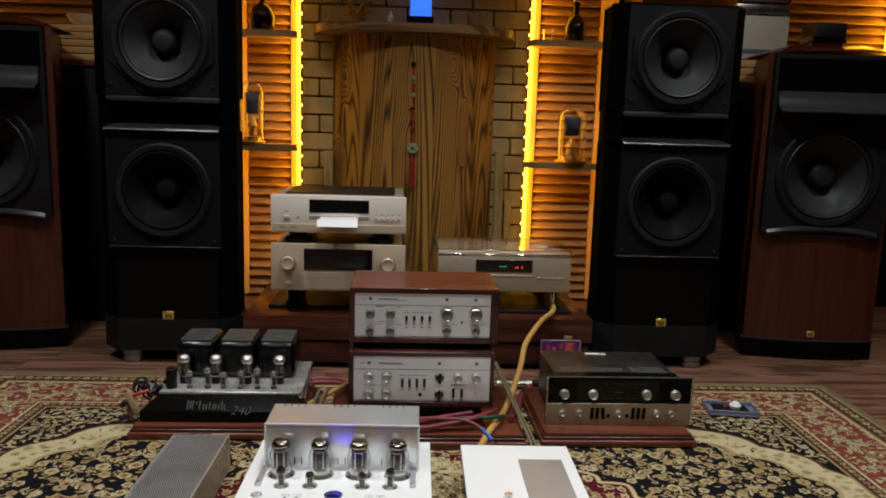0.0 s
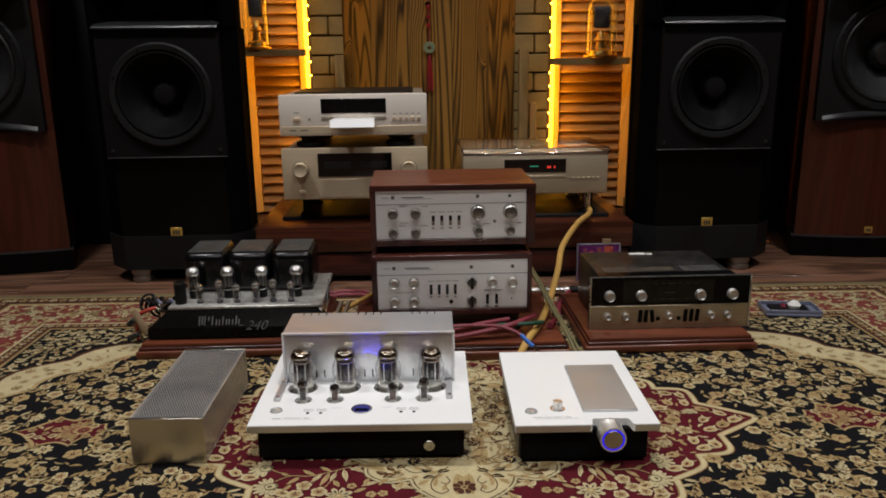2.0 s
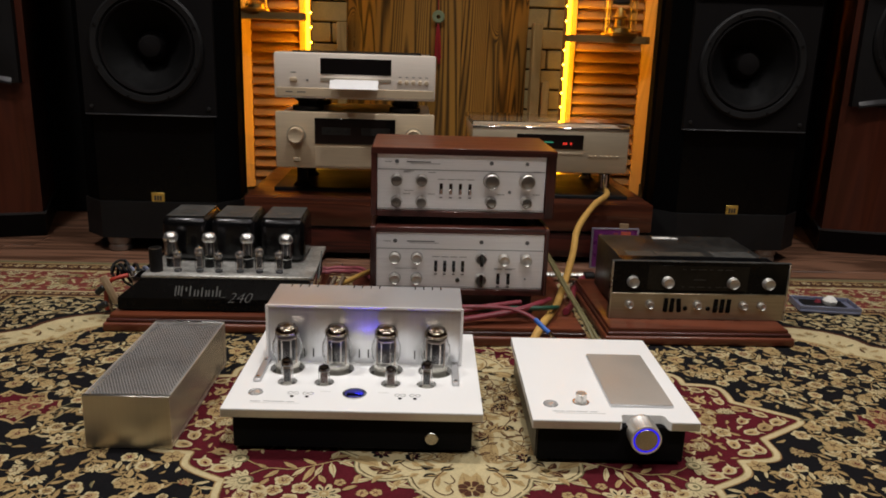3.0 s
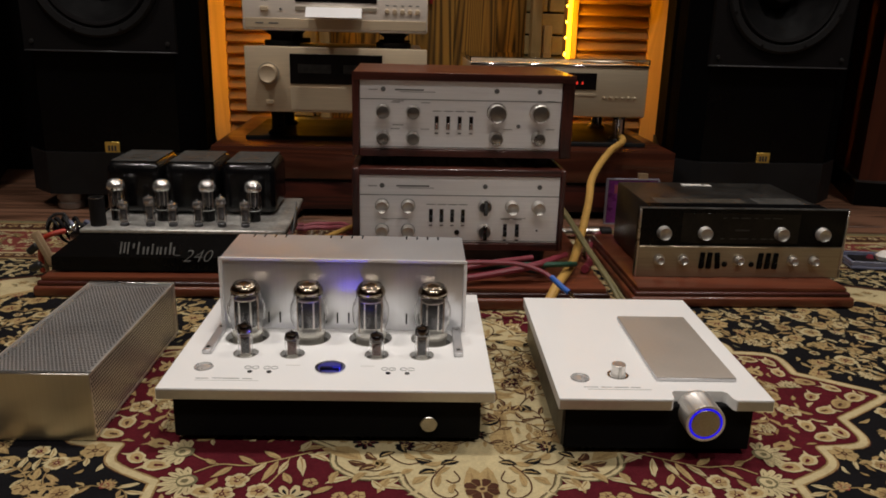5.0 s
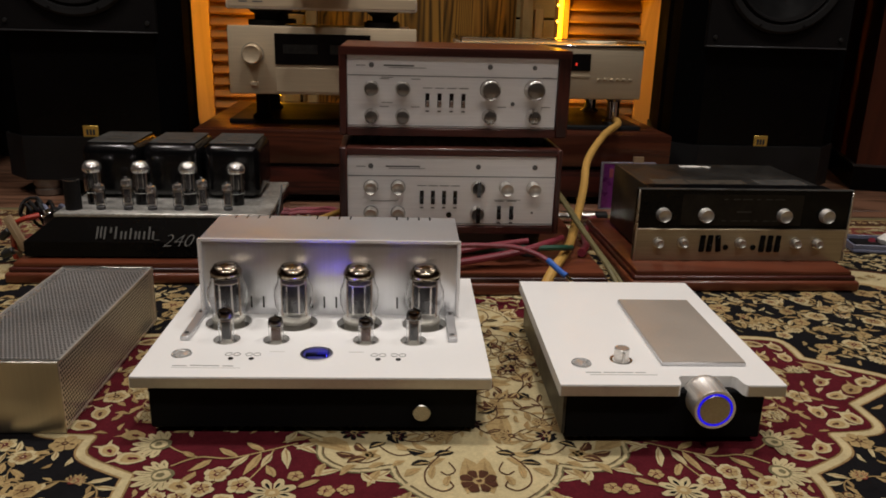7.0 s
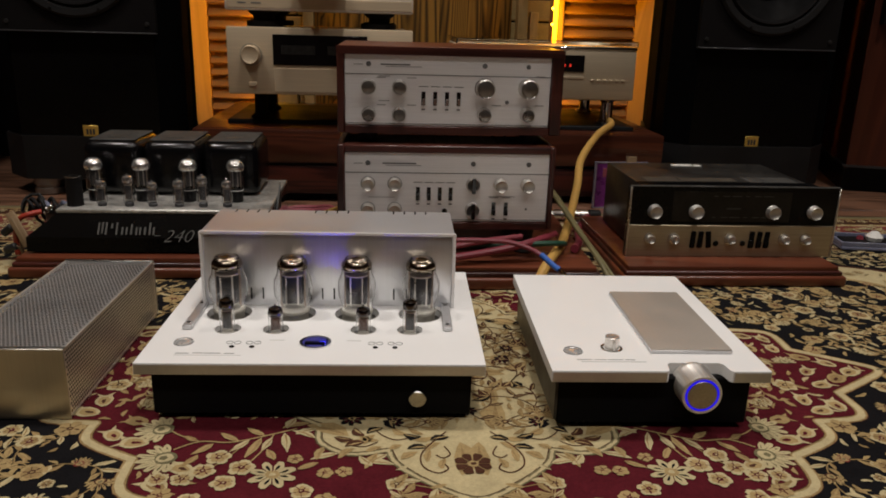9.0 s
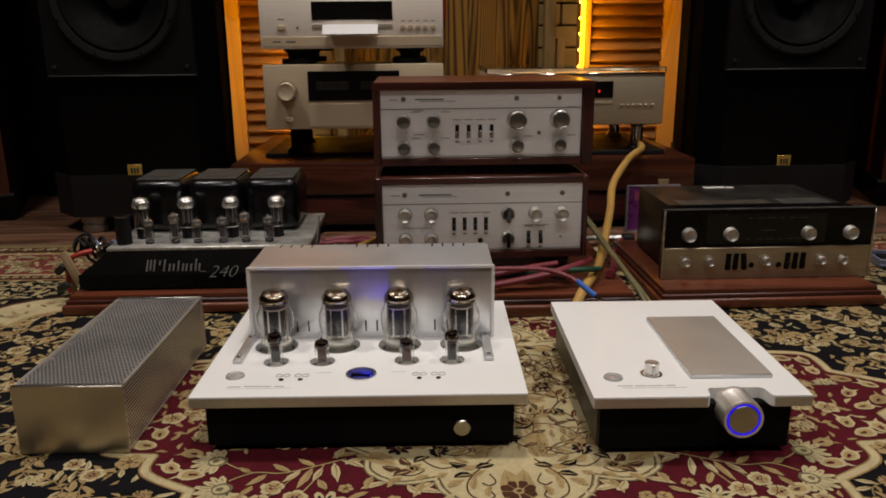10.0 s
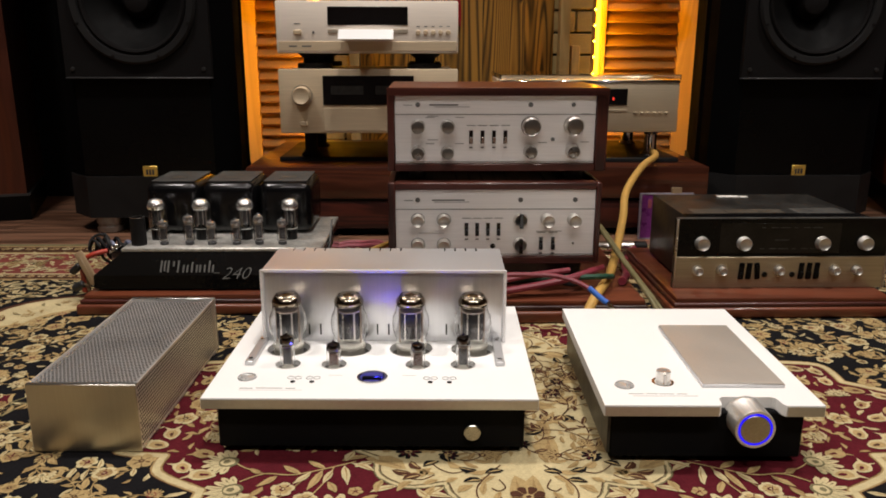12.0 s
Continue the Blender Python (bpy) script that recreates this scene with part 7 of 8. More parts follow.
def medallion_spray(w, s):
    """The composed flowers at one end of the medallion: palmettes on a leafy stalk, blossoms, and scrolls on the cream."""
    q = lambda pts: [(x, s * y) for x, y in pts]
    stem(w, q([(0.2, 0.16), (0.238, 0.178), (0.272, 0.19), (0.305, 0.188), (0.33, 0.205)]), 0.0022, GOLD, 26)
    stem(w, q([(0.225, 0.172), (0.23, 0.2), (0.244, 0.236)]), 0.0018, GOLD, 26)
    stem(w, q([(0.305, 0.188), (0.33, 0.175), (0.345, 0.163)]), 0.0018, GOLD, 26)
    stem(w, q([(0.25, 0.183), (0.262, 0.21), (0.28, 0.24), (0.3, 0.255)]), 0.0016, TAN, 26)
    for x, y, r, a in ((0.33, 0.221, 0.037, 0.25), (0.35, 0.162, 0.036, -0.05), (0.12, 0.31, 0.04, 1.3), (0.24, 0.325, 0.04, 0.9)):
        palmette(w, x, s * y, r, CREAM, OLIVE, s * a, 27)
    for x, y, tx, ty, c in ((0.288, 0.192, 0.309, 0.216, GOLD), (0.262, 0.187, 0.286, 0.17, GOLD), (0.25, 0.184, 0.268, 0.21, CREAM), (0.234, 0.176, 0.258, 0.159, GOLD), (0.238, 0.18, 0.25, 0.224, GOLD), (0.226, 0.18, 0.234, 0.208, CREAM), (0.214, 0.17, 0.205, 0.212, CREAM), (0.228, 0.205, 0.216, 0.228, GOLD), (0.31, 0.188, 0.325, 0.176, TAN), (0.168, 0.232, 0.19, 0.246, GOLD), (0.3, 0.215, 0.312, 0.238, TAN)):
        sprig(w, x, s * y, tx, s * ty, 0.0058, c, 27, 0.18 * s)
    for x, y, r in ((0.277, 0.221, 0.0145), (0.288, 0.247, 0.014), (0.249, 0.241, 0.015), (0.194, 0.225, 0.009), (0.331, 0.262, 0.0125), (0.306, 0.262, 0.0125), (0.262, 0.269, 0.014), (0.139, 0.25, 0.0095), (0.159, 0.252, 0.0095), (0.32, 0.29, 0.012), (0.29, 0.3, 0.0135), (0.18, 0.285, 0.013), (0.155, 0.3, 0.012), (0.06, 0.33, 0.014)):
        blossom(w, x, s * y, r, CREAM if r > 0.012 else GOLD, GOLD, RED, 0.6 + 40 * x, 28)
    rosette(w, 0.214, s * 0.255, 0.026, 8, CREAM, BLACK, GOLD, 0.3, 28)
    # scrolls and dark curled leaves on the cream heart
    for x, y, a in ((0.145, 0.182, 2.9), (0.131, 0.195, 0.4), (0.109, 0.165, 0.6), (0.066, 0.177, 2.8), (0.034, 0.183, 0.3), (0.06, 0.203, 0.2), (0.09, 0.15, 1.9), (0.128, 0.168, 2.2)):
        leaf(w, x - 0.011 * math.cos(a), s * (y - 0.011 * math.sin(a)), 0.023, 0.0075, s * a, BROWN if x > 0.12 else BLACK, 26, 0.3)
        leaf(w, x, s * (y + 0.008), 0.026, 0.007, s * (a + 0.5), GOLD, 24)
    stem(w, q([(0.026, 0.168), (0.042, 0.19), (0.056, 0.216), (0.055, 0.24), (0.04, 0.253), (0.028, 0.246), (0.031, 0.236)]), 0.0019, BROWN, 25)
    stem(w, q([(0.03, 0.2), (0.024, 0.216), (0.032, 0.224), (0.04, 0.218)]), 0.0017, BROWN, 25)
    stem(w, q([(0.066, 0.18), (0.084, 0.186), (0.1, 0.176), (0.112, 0.158)]), 0.0017, BROWN, 25)
    stem(w, q([(0.105, 0.19), (0.12, 0.2), (0.14, 0.196)]), 0.0016, BROWN, 25)
    for x, y, tx, ty in ((0.046, 0.205, 0.05, 0.232), (0.078, 0.196, 0.092, 0.206), (0.03, 0.225, 0.036, 0.245), (0.1, 0.2, 0.118, 0.21)):
        sprig(w, x, s * y, tx, s * ty, 0.006, GOLD, 24, 0.1)
    for k in range(8):
        a = math.pi / 8 + k * math.pi / 4
        w.shape(petal(0.0, s * 0.236, a, 0.006, 0.021, 0.0062, 0.7), BROWN, 27)
    w.shape(disc(0.0, s * 0.236, 0.0065, 12), GOLD, 28)
    w.shape(disc(0.0, s * 0.236, 0.003, 8), BROWN, 29)


def leaf(w, x, y, length, half, turn, colour, layer, bend=0.25):
    pts = []
    for s, q in ((0, 0), (0.25, 0.75), (0.55, 1.0), (0.85, 0.45), (1, 0), (0.85, -0.35), (0.55, -0.6), (0.25, -0.55)):
        px, py = s * length, q * half + bend * length * s * (1 - s)
        pts.append((x + px * math.cos(turn) - py * math.sin(turn), y + px * math.sin(turn) + py * math.cos(turn)))
    w.both(pts, colour, layer)
    if length > 0.016:
        vein = []
        for s, q in ((0.12, 0.1), (0.5, 0.12), (0.9, 0.0), (0.5, -0.22), (0.12, -0.18)):
            px, py = s * length, q * half + bend * length * s * (1 - s)
            vein.append((x + px * math.cos(turn) - py * math.sin(turn), y + px * math.sin(turn) + py * math.cos(turn)))
        w.both(vein, TAN if colour in (CREAM, GOLD) else GOLD, layer + 1)


def inside(poly, x, y):
    hit = False
    for (x0, y0), (x1, y1) in zip(poly, poly[1:] + poly[:1]):
        if (y0 > y) != (y1 > y) and x < (x1 - x0) * (y - y0) / (y1 - y0) + x0:
            hit = not hit
    return hit


def scallop(corners, dense=8, puff=0.16):
    """Rounds each edge of a closed outline into an outward lobe."""
    out = []
    n = len(corners)
    for i in range(n):
        (x0, y0), (x1, y1) = corners[i], corners[(i + 1) % n]
        dx, dy = x1 - x0, y1 - y0
        for k in range(dense):
            s = k / dense
            b = puff * 4 * s * (1 - s)
            out.append((x0 + dx * s + dy * b, y0 + dy * s - dx * b))
    return out


def lobed(corners, dense=9):
    """Rounds an anticlockwise outline into lobes that meet in inward points."""
    n = len(corners)
    def turn_at(i):
        (x0, y0), (x1, y1), (x2, y2) = corners[i - 1], corners[i], corners[(i + 1) % n]
        return (x1 - x0) * (y2 - y1) - (y1 - y0) * (x2 - x1)
    cusps = [i for i in range(n) if turn_at(i) < -1e-5]
    out = []
    for a, b in zip(cusps, cusps[1:] + [cusps[0] + n]):
        p = [Vector(corners[k % n]) for k in range(a, b + 1)]
        if len(p) == 2:
            d = p[1] - p[0]
            p.insert(1, (p[0] + p[1]) / 2 + Vector((d.y, -d.x)) * 0.3)
        if len(p) == 3:
            out += [tuple((1 - s) ** 3 * p[0] + 3 * s * (1 - s) * p[1] + s ** 3 * p[2]) for s in (k / dense for k in range(dense))]
        else:
            for i in range(len(p) - 1):
                p0, p1, p2, p3 = p[max(i - 1, 0)], p[i], p[i + 1], p[min(i + 2, len(p) - 1)]
                out += [tuple(0.5 * (2 * p1 + (p2 - p0) * s + (2 * p0 - 5 * p1 + 4 * p2 - p3) * s * s + (3 * p1 - p0 - 3 * p2 + p3) * s ** 3)) for s in (k / 5 for k in range(5))]
    return out


def along(poly, step, inset):
    """Places at even steps along an outline, moved inwards, with the inward direction."""
    out, left = [], 0.0
    for (x0, y0), (x1, y1) in zip(poly, poly[1:] + poly[:1]):
        d = math.hypot(x1 - x0, y1 - y0)
        while left < d and d > 1e-6:
            s = left / d
            nx, ny = -(y1 - y0) / d, (x1 - x0) / d
            out.append((x0 + (x1 - x0) * s + nx * inset, y0 + (y1 - y0) * s + ny * inset, math.atan2(ny, nx)))
            left += step
        left -= d
    return out


def four_way(quarter):
    """A closed outline, anticlockwise from the +u axis, from its first quarter."""
    q = list(quarter)
    second = [(-x, y) for x, y in q[::-1] if x > 1e-6]
    top = q + second
    return top + [(x, -y) for x, y in top[::-1] if y > 1e-6]


def oval(a, b, lobes, depth, n=144):
    out = []
    for k in range(n):
        t = 2 * math.pi * k / n
        f = 1 + depth * abs(math.cos(lobes * t / 2)) - depth
        out.append((a * f * math.cos(t), b * f * math.sin(t)))
    return out


def clip_box(pts, u, v):
    return [(max(-u, min(u, x)), max(-v, min(v, y))) for x, y in pts]


def scatter(rng, test, spacing, tries, u1, v0, v1, taken):
    """Points of the right half at least a spacing apart; the left half mirrors them."""
    out = []
    for k in range(tries):
        x, y = rng.uniform(0.004, u1), rng.uniform(v0, v1)
        s = spacing * rng.uniform(0.8, 1.25)
        if test(x, y) and all((x - p) ** 2 + (y - q) ** 2 > (s + t) ** 2 / 4 for p, q, t in taken):
            taken.append((x, y, s))
            out.append((x, y, s))
    return out


def vines(w, rng, pts, width, colour, layer, reach, leaves=()):
    """Curved stems from flower to flower, with small leaves on both sides."""
    for i, (x, y, s) in enumerate(pts):
        near = sorted((((x - p) ** 2 + (y - q) ** 2), p, q) for p, q, t in pts[:i])[:2]
        for d, p, q in near:
            d = math.sqrt(d)
            if d < reach:
                b = rng.choice((-1, 1)) * rng.uniform(0.3, 0.6)
                mx, my = (x + p) / 2 - (q - y) * b, (y + q) / 2 + (p - x) * b
                line = [((1 - t) ** 2 * x + 2 * t * (1 - t) * mx + t * t * p, (1 - t) ** 2 * y + 2 * t * (1 - t) * my + t * t * q) for t in (k / 7 for k in range(8))]
                w.ribbon(line, width, colour, layer)
                w.ribbon([(-a, c) for a, c in line], width, colour, layer)
                for k in (2, 3, 4, 5) if leaves else ():
                    (a, c), (e, f) = line[k], line[k + 1]
                    way = math.atan2(f - c, e - a)
                    size = rng.uniform(0.014, 0.026)
                    leaf(w, a, c, size, size * 0.2, way + (0.8 if k % 2 else -0.8), rng.choice(leaves), layer, 0.2 if k % 2 else -0.2)


def make_rug():
    w, rng = Weave(), random.Random(21)
    U, V = RUG_U, RUG_V
    rect = lambda u, v: [(-u, -v), (u, -v), (u, v), (-u, v)]
    # border: edge, guard stripes, red band, inner guard
    for u, v, c, layer in ((U, V, OLIVE, 0), (U - 0.018, V - 0.018, TAN, 1), (U - 0.028, V - 0.028, BROWN, 2), (U - 0.078, V - 0.078, TAN, 3), (U - 0.086, V - 0.086, CREAM, 4), (U - 0.094, V - 0.094, RUST, 5), (U - 0.26, V - 0.26, CREAM, 6), (U - 0.268, V - 0.268, BROWN, 7), (U - 0.3, V - 0.3, TAN, 8), (U - 0.308, V - 0.308, BLACK, 9)):
        w.shape(rect(u, v), c, layer)
    iu, iv = U - 0.308, V - 0.308
    # field
    field = oval(1.035, 0.61, 28, 0.035)
    band = clip_box(oval(1.14, 0.71, 28, 0.03), iu, iv)
    line = clip_box(oval(1.152, 0.722, 28, 0.03), iu, iv)
    w.shape(line, BROWN, 10)
    w.shape(band, CREAM, 11)
    w.shape(clip_box(oval(1.047, 0.622, 28, 0.035), iu, iv), GOLD, 12)
    w.shape(clip_box(field, iu, iv), BLACK, 13)
    # medallion
    quarter = [(0.602, 0.0), (0.56, 0.035), (0.505, 0.07), (0.51, 0.14), (0.437, 0.145), (0.44, 0.185), (0.37, 0.222), (0.37, 0.29), (0.285, 0.31), (0.26, 0.375), (0.17, 0.39), (0.1, 0.44), (0.0, 0.5)]
    red = lobed(four_way(quarter))
    w.shape(red, RED, 14)
    w.band(red, 0.0155, BROWN, 15)
    w.band(red, 0.0135, TAN, 16)
    w.band(red, 0.009, CREAM, 17)
    inner_q = [(0.3, 0.0), (0.27, 0.05), (0.21, 0.085), (0.175, 0.15), (0.17, 0.19), (0.135, 0.215), (0.093, 0.207), (0.083, 0.235), (0.05, 0.27), (0.0, 0.3)]
    cream = lobed(four_way(inner_q))
    w.shape(cream, CREAM, 18)
    w.band(cream, 0.0105, BROWN, 19)
    w.band(cream, 0.008, OLIVE, 20)
    w.band(cream, 0.004, CREAM, 21)
    # side palmettes off the medallion's points
    half = [(0.7, 0.0), (0.712, 0.03), (0.735, 0.027), (0.752, 0.064), (0.785, 0.048), (0.822, 0.066), (0.846, 0.034), (0.892, 0.0)]
    pal = scallop(half + [(x, -y) for x, y in half[-2:0:-1]], 4, 0.08)
    stem(w, [(0.6, 0.0), (0.63, 0.005), (0.665, -0.003), (0.7, 0.0)], 0.004, OLIVE, 20)
    for side in (-1, 1):
        stem(w, [(0.705, 0.0), (0.69, side * 0.02), (0.698, side * 0.042), (0.715, side * 0.044)], 0.003, OLIVE, 20)
        leaf(w, 0.662, 0.0, 0.026, 0.005, side * 1.0, TAN, 21)
    w.both(pal, GOLD, 14)
    w.both([(0.775 + (x - 0.775) * 0.92, y * 0.88) for x, y in pal], RED, 15)
    in_field = lambda x, y: inside(field, x, y) and abs(y) < iv - 0.01
    in_red = lambda x, y: inside(red, x * 1.04, y * 1.04)
    in_cream = lambda x, y: inside(cream, x * 1.07, y * 1.07)
    out_cream = lambda x, y: not inside(cream, x * 0.96, y * 0.96)
    in_pal = lambda x, y: inside(pal, 0.785 + (x - 0.785) * 0.83, y * 0.76)
    # flowers on the dark field
    taken = []
    free = lambda x, y: in_field(x, y) and not inside(red, x * 0.955, y * 0.94) and not in_pal(x, y)
    big = scatter(rng, free, 0.0425, 16000, 1.02, -0.6, 0.6, taken)
    vines(w, rng, big, 0.0016, TAN, 21, 0.11, (GOLD, TAN, CREAM))
    for x, y, s in big:
        r = s * 0.41
        kind = rng.random()
        if kind < 0.66:
            blossom(w, x, y, r * 0.9, rng.choice((CREAM, GOLD)), rng.choice((GOLD, TAN, GOLD)), rng.choice((BROWN, RED)), rng.uniform(0, 6), 22, rng.choice((5, 5, 6)))
        elif kind < 0.92:
            palmette(w, x, y, r * 1.1, rng.choice((CREAM, CREAM, GOLD)), rng.choice((TAN, BROWN, RUST)), rng.uniform(0, 6), 22)
        else:
            rosette(w, x, y, r, 8, CREAM, rng.choice((GOLD, TAN)), rng.choice((RED, BROWN)), rng.uniform(0, 6), 22)
    small = scatter(rng, free, 0.021, 16000, 1.02, -0.6, 0.6, taken)
    for x, y, s in small:
        if rng.random() < 0.7:
            leaf(w, x, y, s * rng.uniform(0.7, 1.15), s * 0.17, rng.uniform(0, 6.3), rng.choice((CREAM, GOLD, TAN, TAN, OLIVE)), 22)
        else:
            blossom(w, x, y, s * 0.45, rng.choice((CREAM, GOLD)), TAN, BROWN, rng.uniform(0, 6), 22)
    # red medallion: a row of oval flowers along the edge, blossoms and leafy stems within
    taken = []
    composed = lambda x, y: not (0.1 < x < 0.37 and 0.14 < abs(y) < 0.34 and not (x > 0.3 and abs(y) > 0.24))
    for inset, step in ((0.025, 0.037), (0.06, 0.04)):
        for x, y, way in along(red, step, inset):
            if x > 0.012 and in_red(x, y) and out_cream(x, y) and composed(x, y) and all((x - p) ** 2 + (y - q) ** 2 > 0.029 ** 2 for p, q, t in taken):
                taken.append((x, y, 0.03))
                bud(w, x, y, rng.uniform(0.0135, 0.017), rng.choice((CREAM, GOLD, CREAM)), rng.choice((GOLD, GOLD, TAN)), rng.choice((RED, BROWN)), way + rng.uniform(1.2, 2.0), 22)
    ok = lambda x, y: in_red(x, y) and out_cream(x, y) and composed(x, y)
    big = scatter(rng, ok, 0.038, 5200, 0.6, -0.5, 0.5, taken)
    vines(w, rng, big, 0.0016, TAN, 21, 0.1, (GOLD, TAN, CREAM))
    for x, y, s in big:
        r = s * 0.38
        kind = rng.random()
        if kind < 0.5:
            blossom(w, x, y, r, rng.choice((CREAM, GOLD)), rng.choice((GOLD, TAN)), BROWN, rng.uniform(0, 6), 22)
        elif kind < 0.85:
            palmette(w, x, y, r * 1.6, rng.choice((CREAM, GOLD)), rng.choice((OLIVE, TAN, BROWN)), rng.uniform(0, 6), 22)
        else:
            bud(w, x, y, r, CREAM, TAN, BROWN, rng.uniform(0, 6), 22)
    for x, y, s in scatter(rng, ok, 0.0165, 13000, 0.6, -0.5, 0.5, taken):
        leaf(w, x, y, s * rng.uniform(1.0, 1.5), s * 0.22, rng.uniform(0, 6.3), rng.choice((GOLD, CREAM, TAN, GOLD)), 22)
    # leaves that spring from the rim of the cream heart
    for k, (x, y, way) in enumerate(along(cream, 0.021, -0.003)):
        if x > 0.004:
            leaf(w, x, y, 0.034 if k % 2 else 0.026, 0.0065, way + math.pi + (0.7 if k % 2 else -0.5), CREAM if k % 3 else GOLD, 23, 0.2)
    for end in (-1, 1):
        medallion_spray(w, end)
    # cream heart: soft tan shading, dark curled leaves, thin brown vines
    taken = []
    inner_cream = lambda x, y: in_cream(x, y) and abs(y) < 0.15
    for x, y, s in scatter(rng, in_cream, 0.06, 900, 0.3, -0.3, 0.3, taken):
        leaf(w, x, y, s * 1.0, s * 0.28, rng.uniform(0, 6.3), GOLD, 21)
    taken = []
    big = scatter(rng, inner_cream, 0.04, 2600, 0.3, -0.3, 0.3, taken)
    vines(w, rng, big, 0.0018, BROWN, 23, 0.1, (TAN, GOLD, BROWN))
    for x, y, s in big:
        r = s * 0.34
        kind = rng.random()
        if kind < 0.3:
            rosette(w, x, y, r, 8, BLACK, RED, GOLD, rng.uniform(0, 6), 24)
        elif kind < 0.75:
            a = rng.uniform(0, 6.3)
            for d in (-0.7, 0.0, 0.7):
                leaf(w, x, y, s * rng.uniform(0.4, 0.62), s * 0.14, a + d, rng.choice((BLACK, BROWN)), 24)
        else:
            fan(w, x, y, r * 1.3, GOLD, BROWN, rng.uniform(0, 6), 24)
    for x, y, s in scatter(rng, inner_cream, 0.02, 4500, 0.3, -0.3, 0.3, taken):
        leaf(w, x, y, s * rng.uniform(0.9, 1.5), s * 0.22, rng.uniform(0, 6.3), rng.choice((BROWN, TAN, GOLD, TAN, RED)), 24)
    # palmettes
    taken = []
    palmette(w, 0.752, 0.0, 0.05, TAN, RUST, 0.0, 22)
    blossom(w, 0.748, 0.0, 0.019, GOLD, RUST, BROWN, 0.3, 27, 8)
    taken.append((0.765, 0.0, 0.05))
    for x, y, s in scatter(rng, lambda x, y: inside(pal, 0.765 + (x - 0.765) * 1.12, y * 1.12), 0.016, 2500, 1.0, -0.1, 0.1, taken):
        if rng.random() < 0.5:
            blossom(w, x, y, s * 0.5, rng.choice((GOLD, TAN, CREAM)), TAN, BROWN, rng.uniform(0, 6), 22)
        else:
            leaf(w, x, y, s * 1.5, s * 0.3, rng.uniform(0, 6.3), rng.choice((GOLD, CREAM, TAN)), 22)
    # cream band, corners, borders
    taken = []
    ring = lambda x, y: inside(band, x * 1.015, y * 1.02) and not inside(field, x * 0.975, y * 0.965) and abs(x) < iu - 0.01 and abs(y) < iv - 0.01
    for x, y, s in scatter(rng, ring, 0.025, 9000, 1.09, -0.6, 0.6, taken):
        if rng.random() < 0.5:
            leaf(w, x, y, s, s * 0.17, rng.uniform(0, 6.3), rng.choice((TAN, BROWN, GOLD, OLIVE)), 22)
        else:
            rosette(w, x, y, s * 0.42, 6, rng.choice((GOLD, TAN)), CREAM, TAN, rng.uniform(0, 6), 22)
    taken = []
    corner = lambda x, y: not inside(line, x * 0.985, y * 0.98) and x < iu - 0.012 and abs(y) < iv - 0.012
    for x, y, s in scatter(rng, corner, 0.0112, 42000, iu, -iv, iv, taken):
        if rng.random() < 0.3:
            blossom(w, x, y, s * 0.5, CREAM, TAN, BROWN, rng.uniform(0, 6), 22)
        else:
            leaf(w, x, y, s * 2.3, s * 0.5, rng.uniform(0, 6.3), rng.choice((CREAM, OLIVE, CREAM, GOLD, CREAM, CREAM, TAN)), 22)
    taken = []
    bandtest = lambda a, b: lambda x, y: (x > U - b or abs(y) > V - b) and x < U - a and abs(y) < V - a
    big = scatter(rng, bandtest(0.115, 0.24), 0.05, 7000, U, -V, V, taken)
    vines(w, rng, big, 0.0035, CREAM, 21, 0.12, (CREAM, GOLD, OLIVE))
    for x, y, s in big:
        if rng.random() < 0.5:
            rosette(w, x, y, s * 0.4, 8, rng.choice((CREAM, GOLD)), BROWN, RED, rng.uniform(0, 6), 22)
        else:
            fan(w, x, y, s * 0.5, rng.choice((CREAM, TAN)), BLACK, rng.uniform(0, 6), 22)
    for x, y, s in scatter(rng, bandtest(0.1, 0.255), 0.0138, 38000, U, -V, V, taken):
        leaf(w, x, y, s * 1.8, s * 0.42, rng.uniform(0, 6.3), rng.choice((CREAM, CREAM, GOLD, CREAM, CREAM, TAN)), 22)
    for off, size, step, cols in ((0.053, 0.013, 0.03, (CREAM, GOLD)), (0.284, 0.009, 0.022, (CREAM, GOLD))):
        n = int((U - off) / step)
        for k in range(n + 1):
            for side in (-1, 1):
                rosette(w, max(0.002, k * step), side * (V - off), size, 5, cols[k % 2], RUST, BROWN, k, 22)
        for k in range(int(2 * (V - off) / step)):
            rosette(w, U - off, V - off - k * step, size, 5, cols[k % 2], RUST, BROWN, k, 22)
    me = bpy.data.meshes.new("rug_weave")
    me.from_pydata(w.verts, [], w.faces)
    for name in WOOL:
        me.materials.append(M[name])
    me.polygons.foreach_set("material_index", w.slots)
    me.update()
    t = thing("rug", "large floral rug with a burgundy medallion on black", "rug", RUG_AT, RUG_TURN)
    weave = new("weave", me)
    weave.parent = t
    weave.location = (0, 0, -0.0028)
    part("backing", box(BM(), -U, U, -V, V, -0.016, -0.003), "wool_tan", t)
    fringe = BM()
    part("binding", box(fringe, -U - 0.006, U + 0.006, -V - 0.006, V + 0.006, -0.016, -0.0035, 0.002, 1), "wool_olive", t)


make_rug()

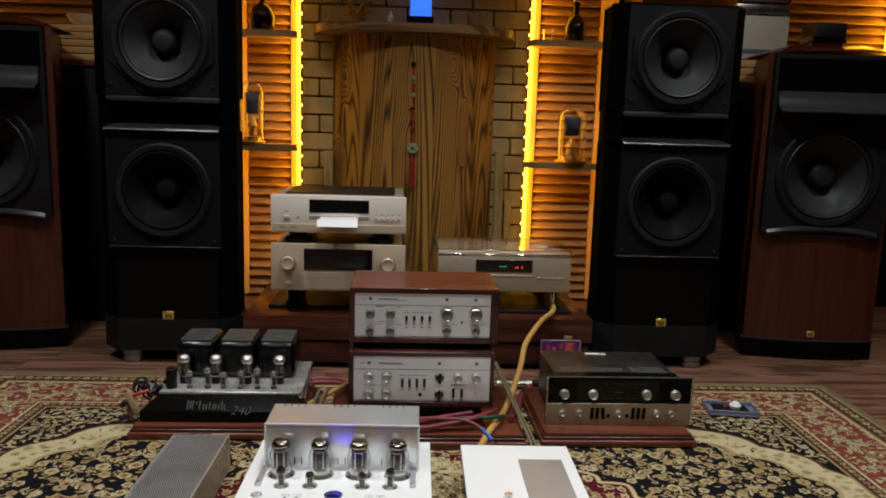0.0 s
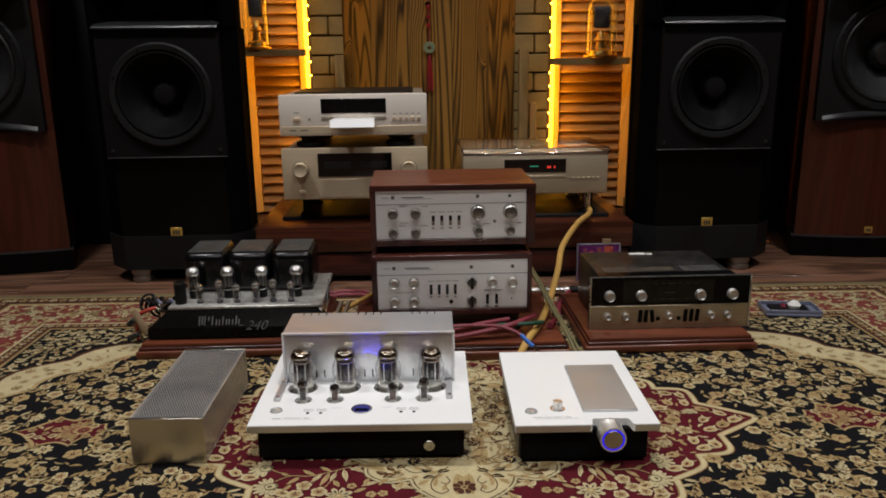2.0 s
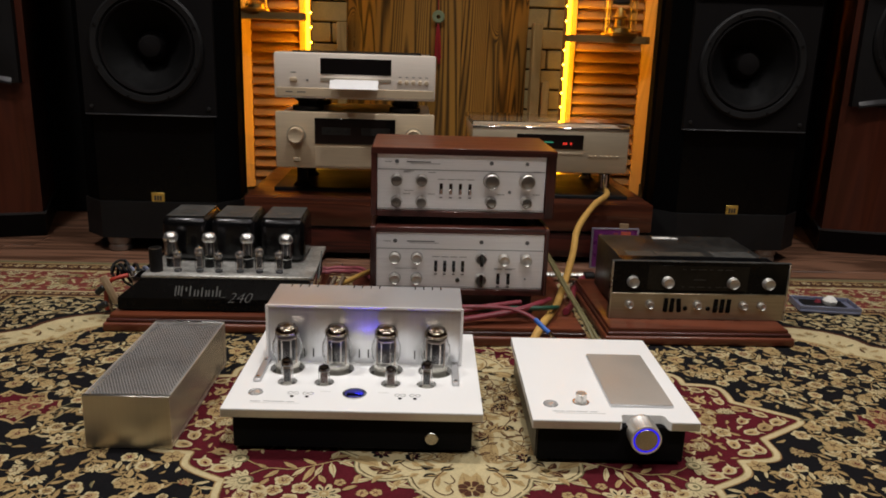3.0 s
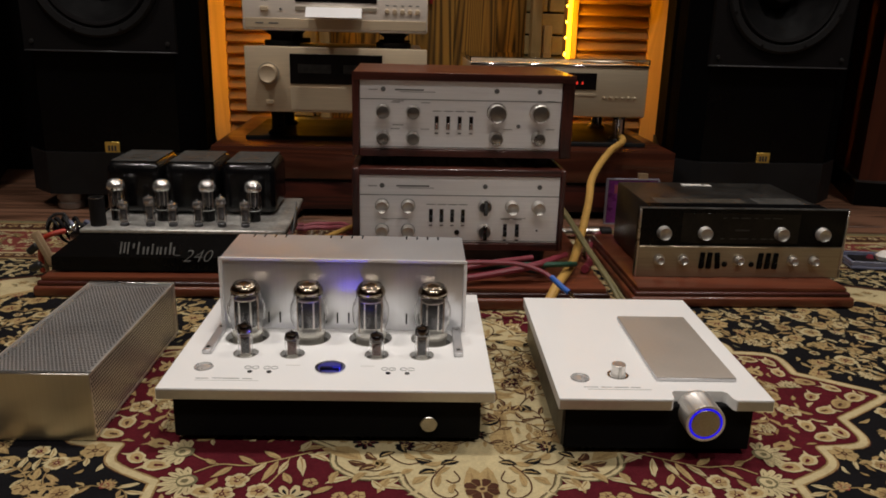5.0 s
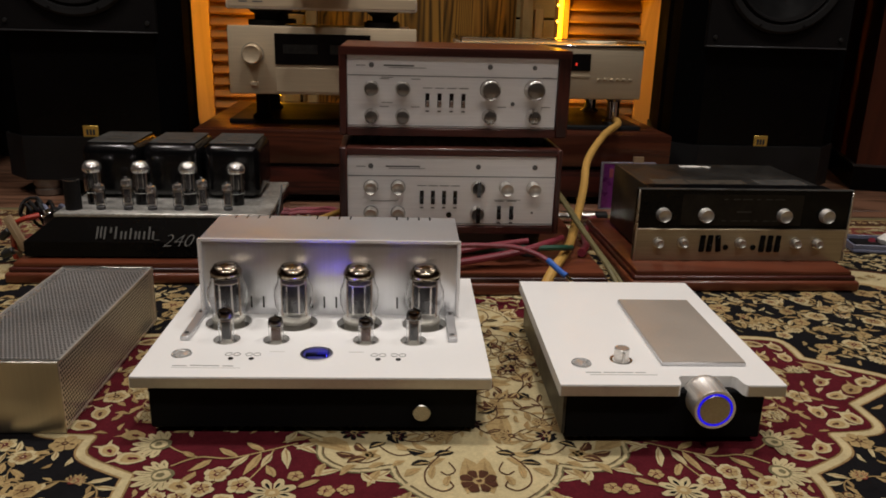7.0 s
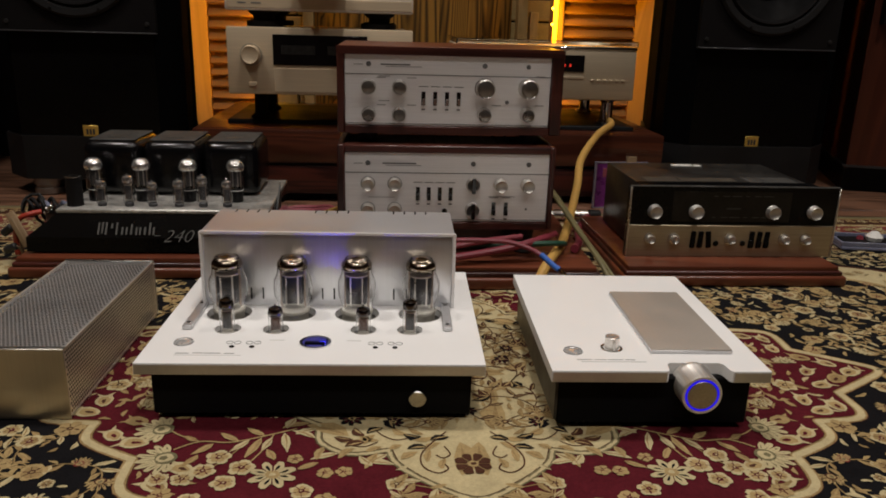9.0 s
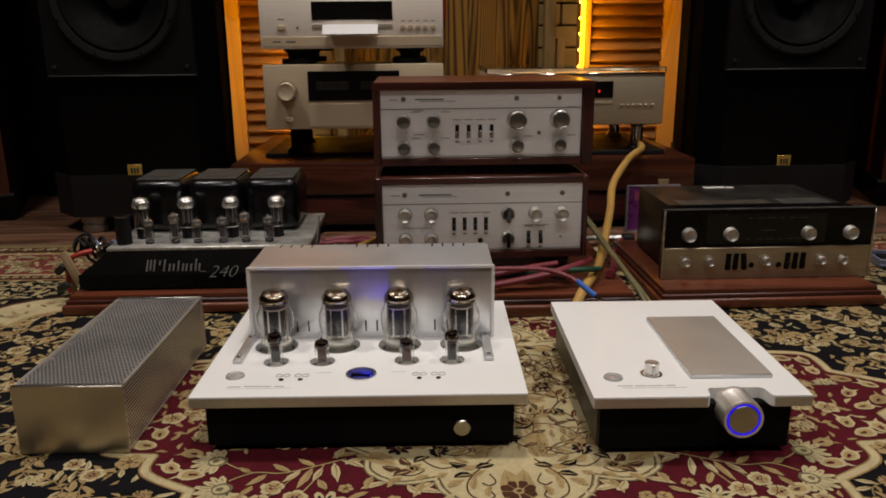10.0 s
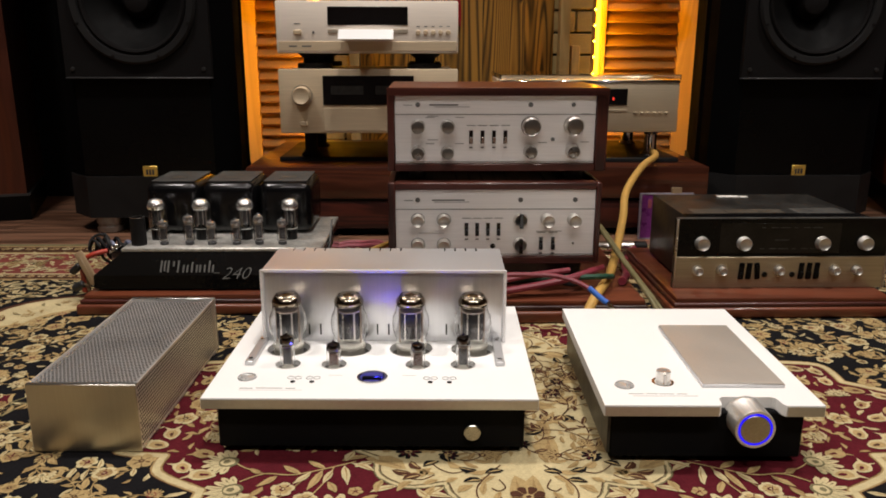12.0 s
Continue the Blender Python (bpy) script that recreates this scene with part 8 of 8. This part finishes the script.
# ---- floor planks ----
def lay_planks():
    rng = random.Random(8)
    width, made = 0.13, {}
    y = 2.5
    while y < 4.0:
        x = X0 + rng.uniform(-1.0, 0.0)
        while x < X1:
            length = rng.choice((0.9, 1.2, 1.5))
            a, b = max(x, X0), min(x + length, X1)
            if b - a > 0.05:
                key = round(b - a, 3)
                if key not in made:
                    made[key] = mesh_of("plank", box(BM(), 0.001, b - a - 0.001, 0.001, width - 0.001, -0.02, 0.0, 0.0012, 1), "floor")
                o = new("plank", made[key])
                o.parent, o.location = floor, (a, y, -0.014 + rng.uniform(-0.0004, 0.0004))
            x += length
        y += width


lay_planks()
setting("floor_near", box(BM(), X0, X1, Y0, 2.499, -0.05, -0.0145), "floor", "dark wooden floor under the rug", "floor")
lay_bricks()
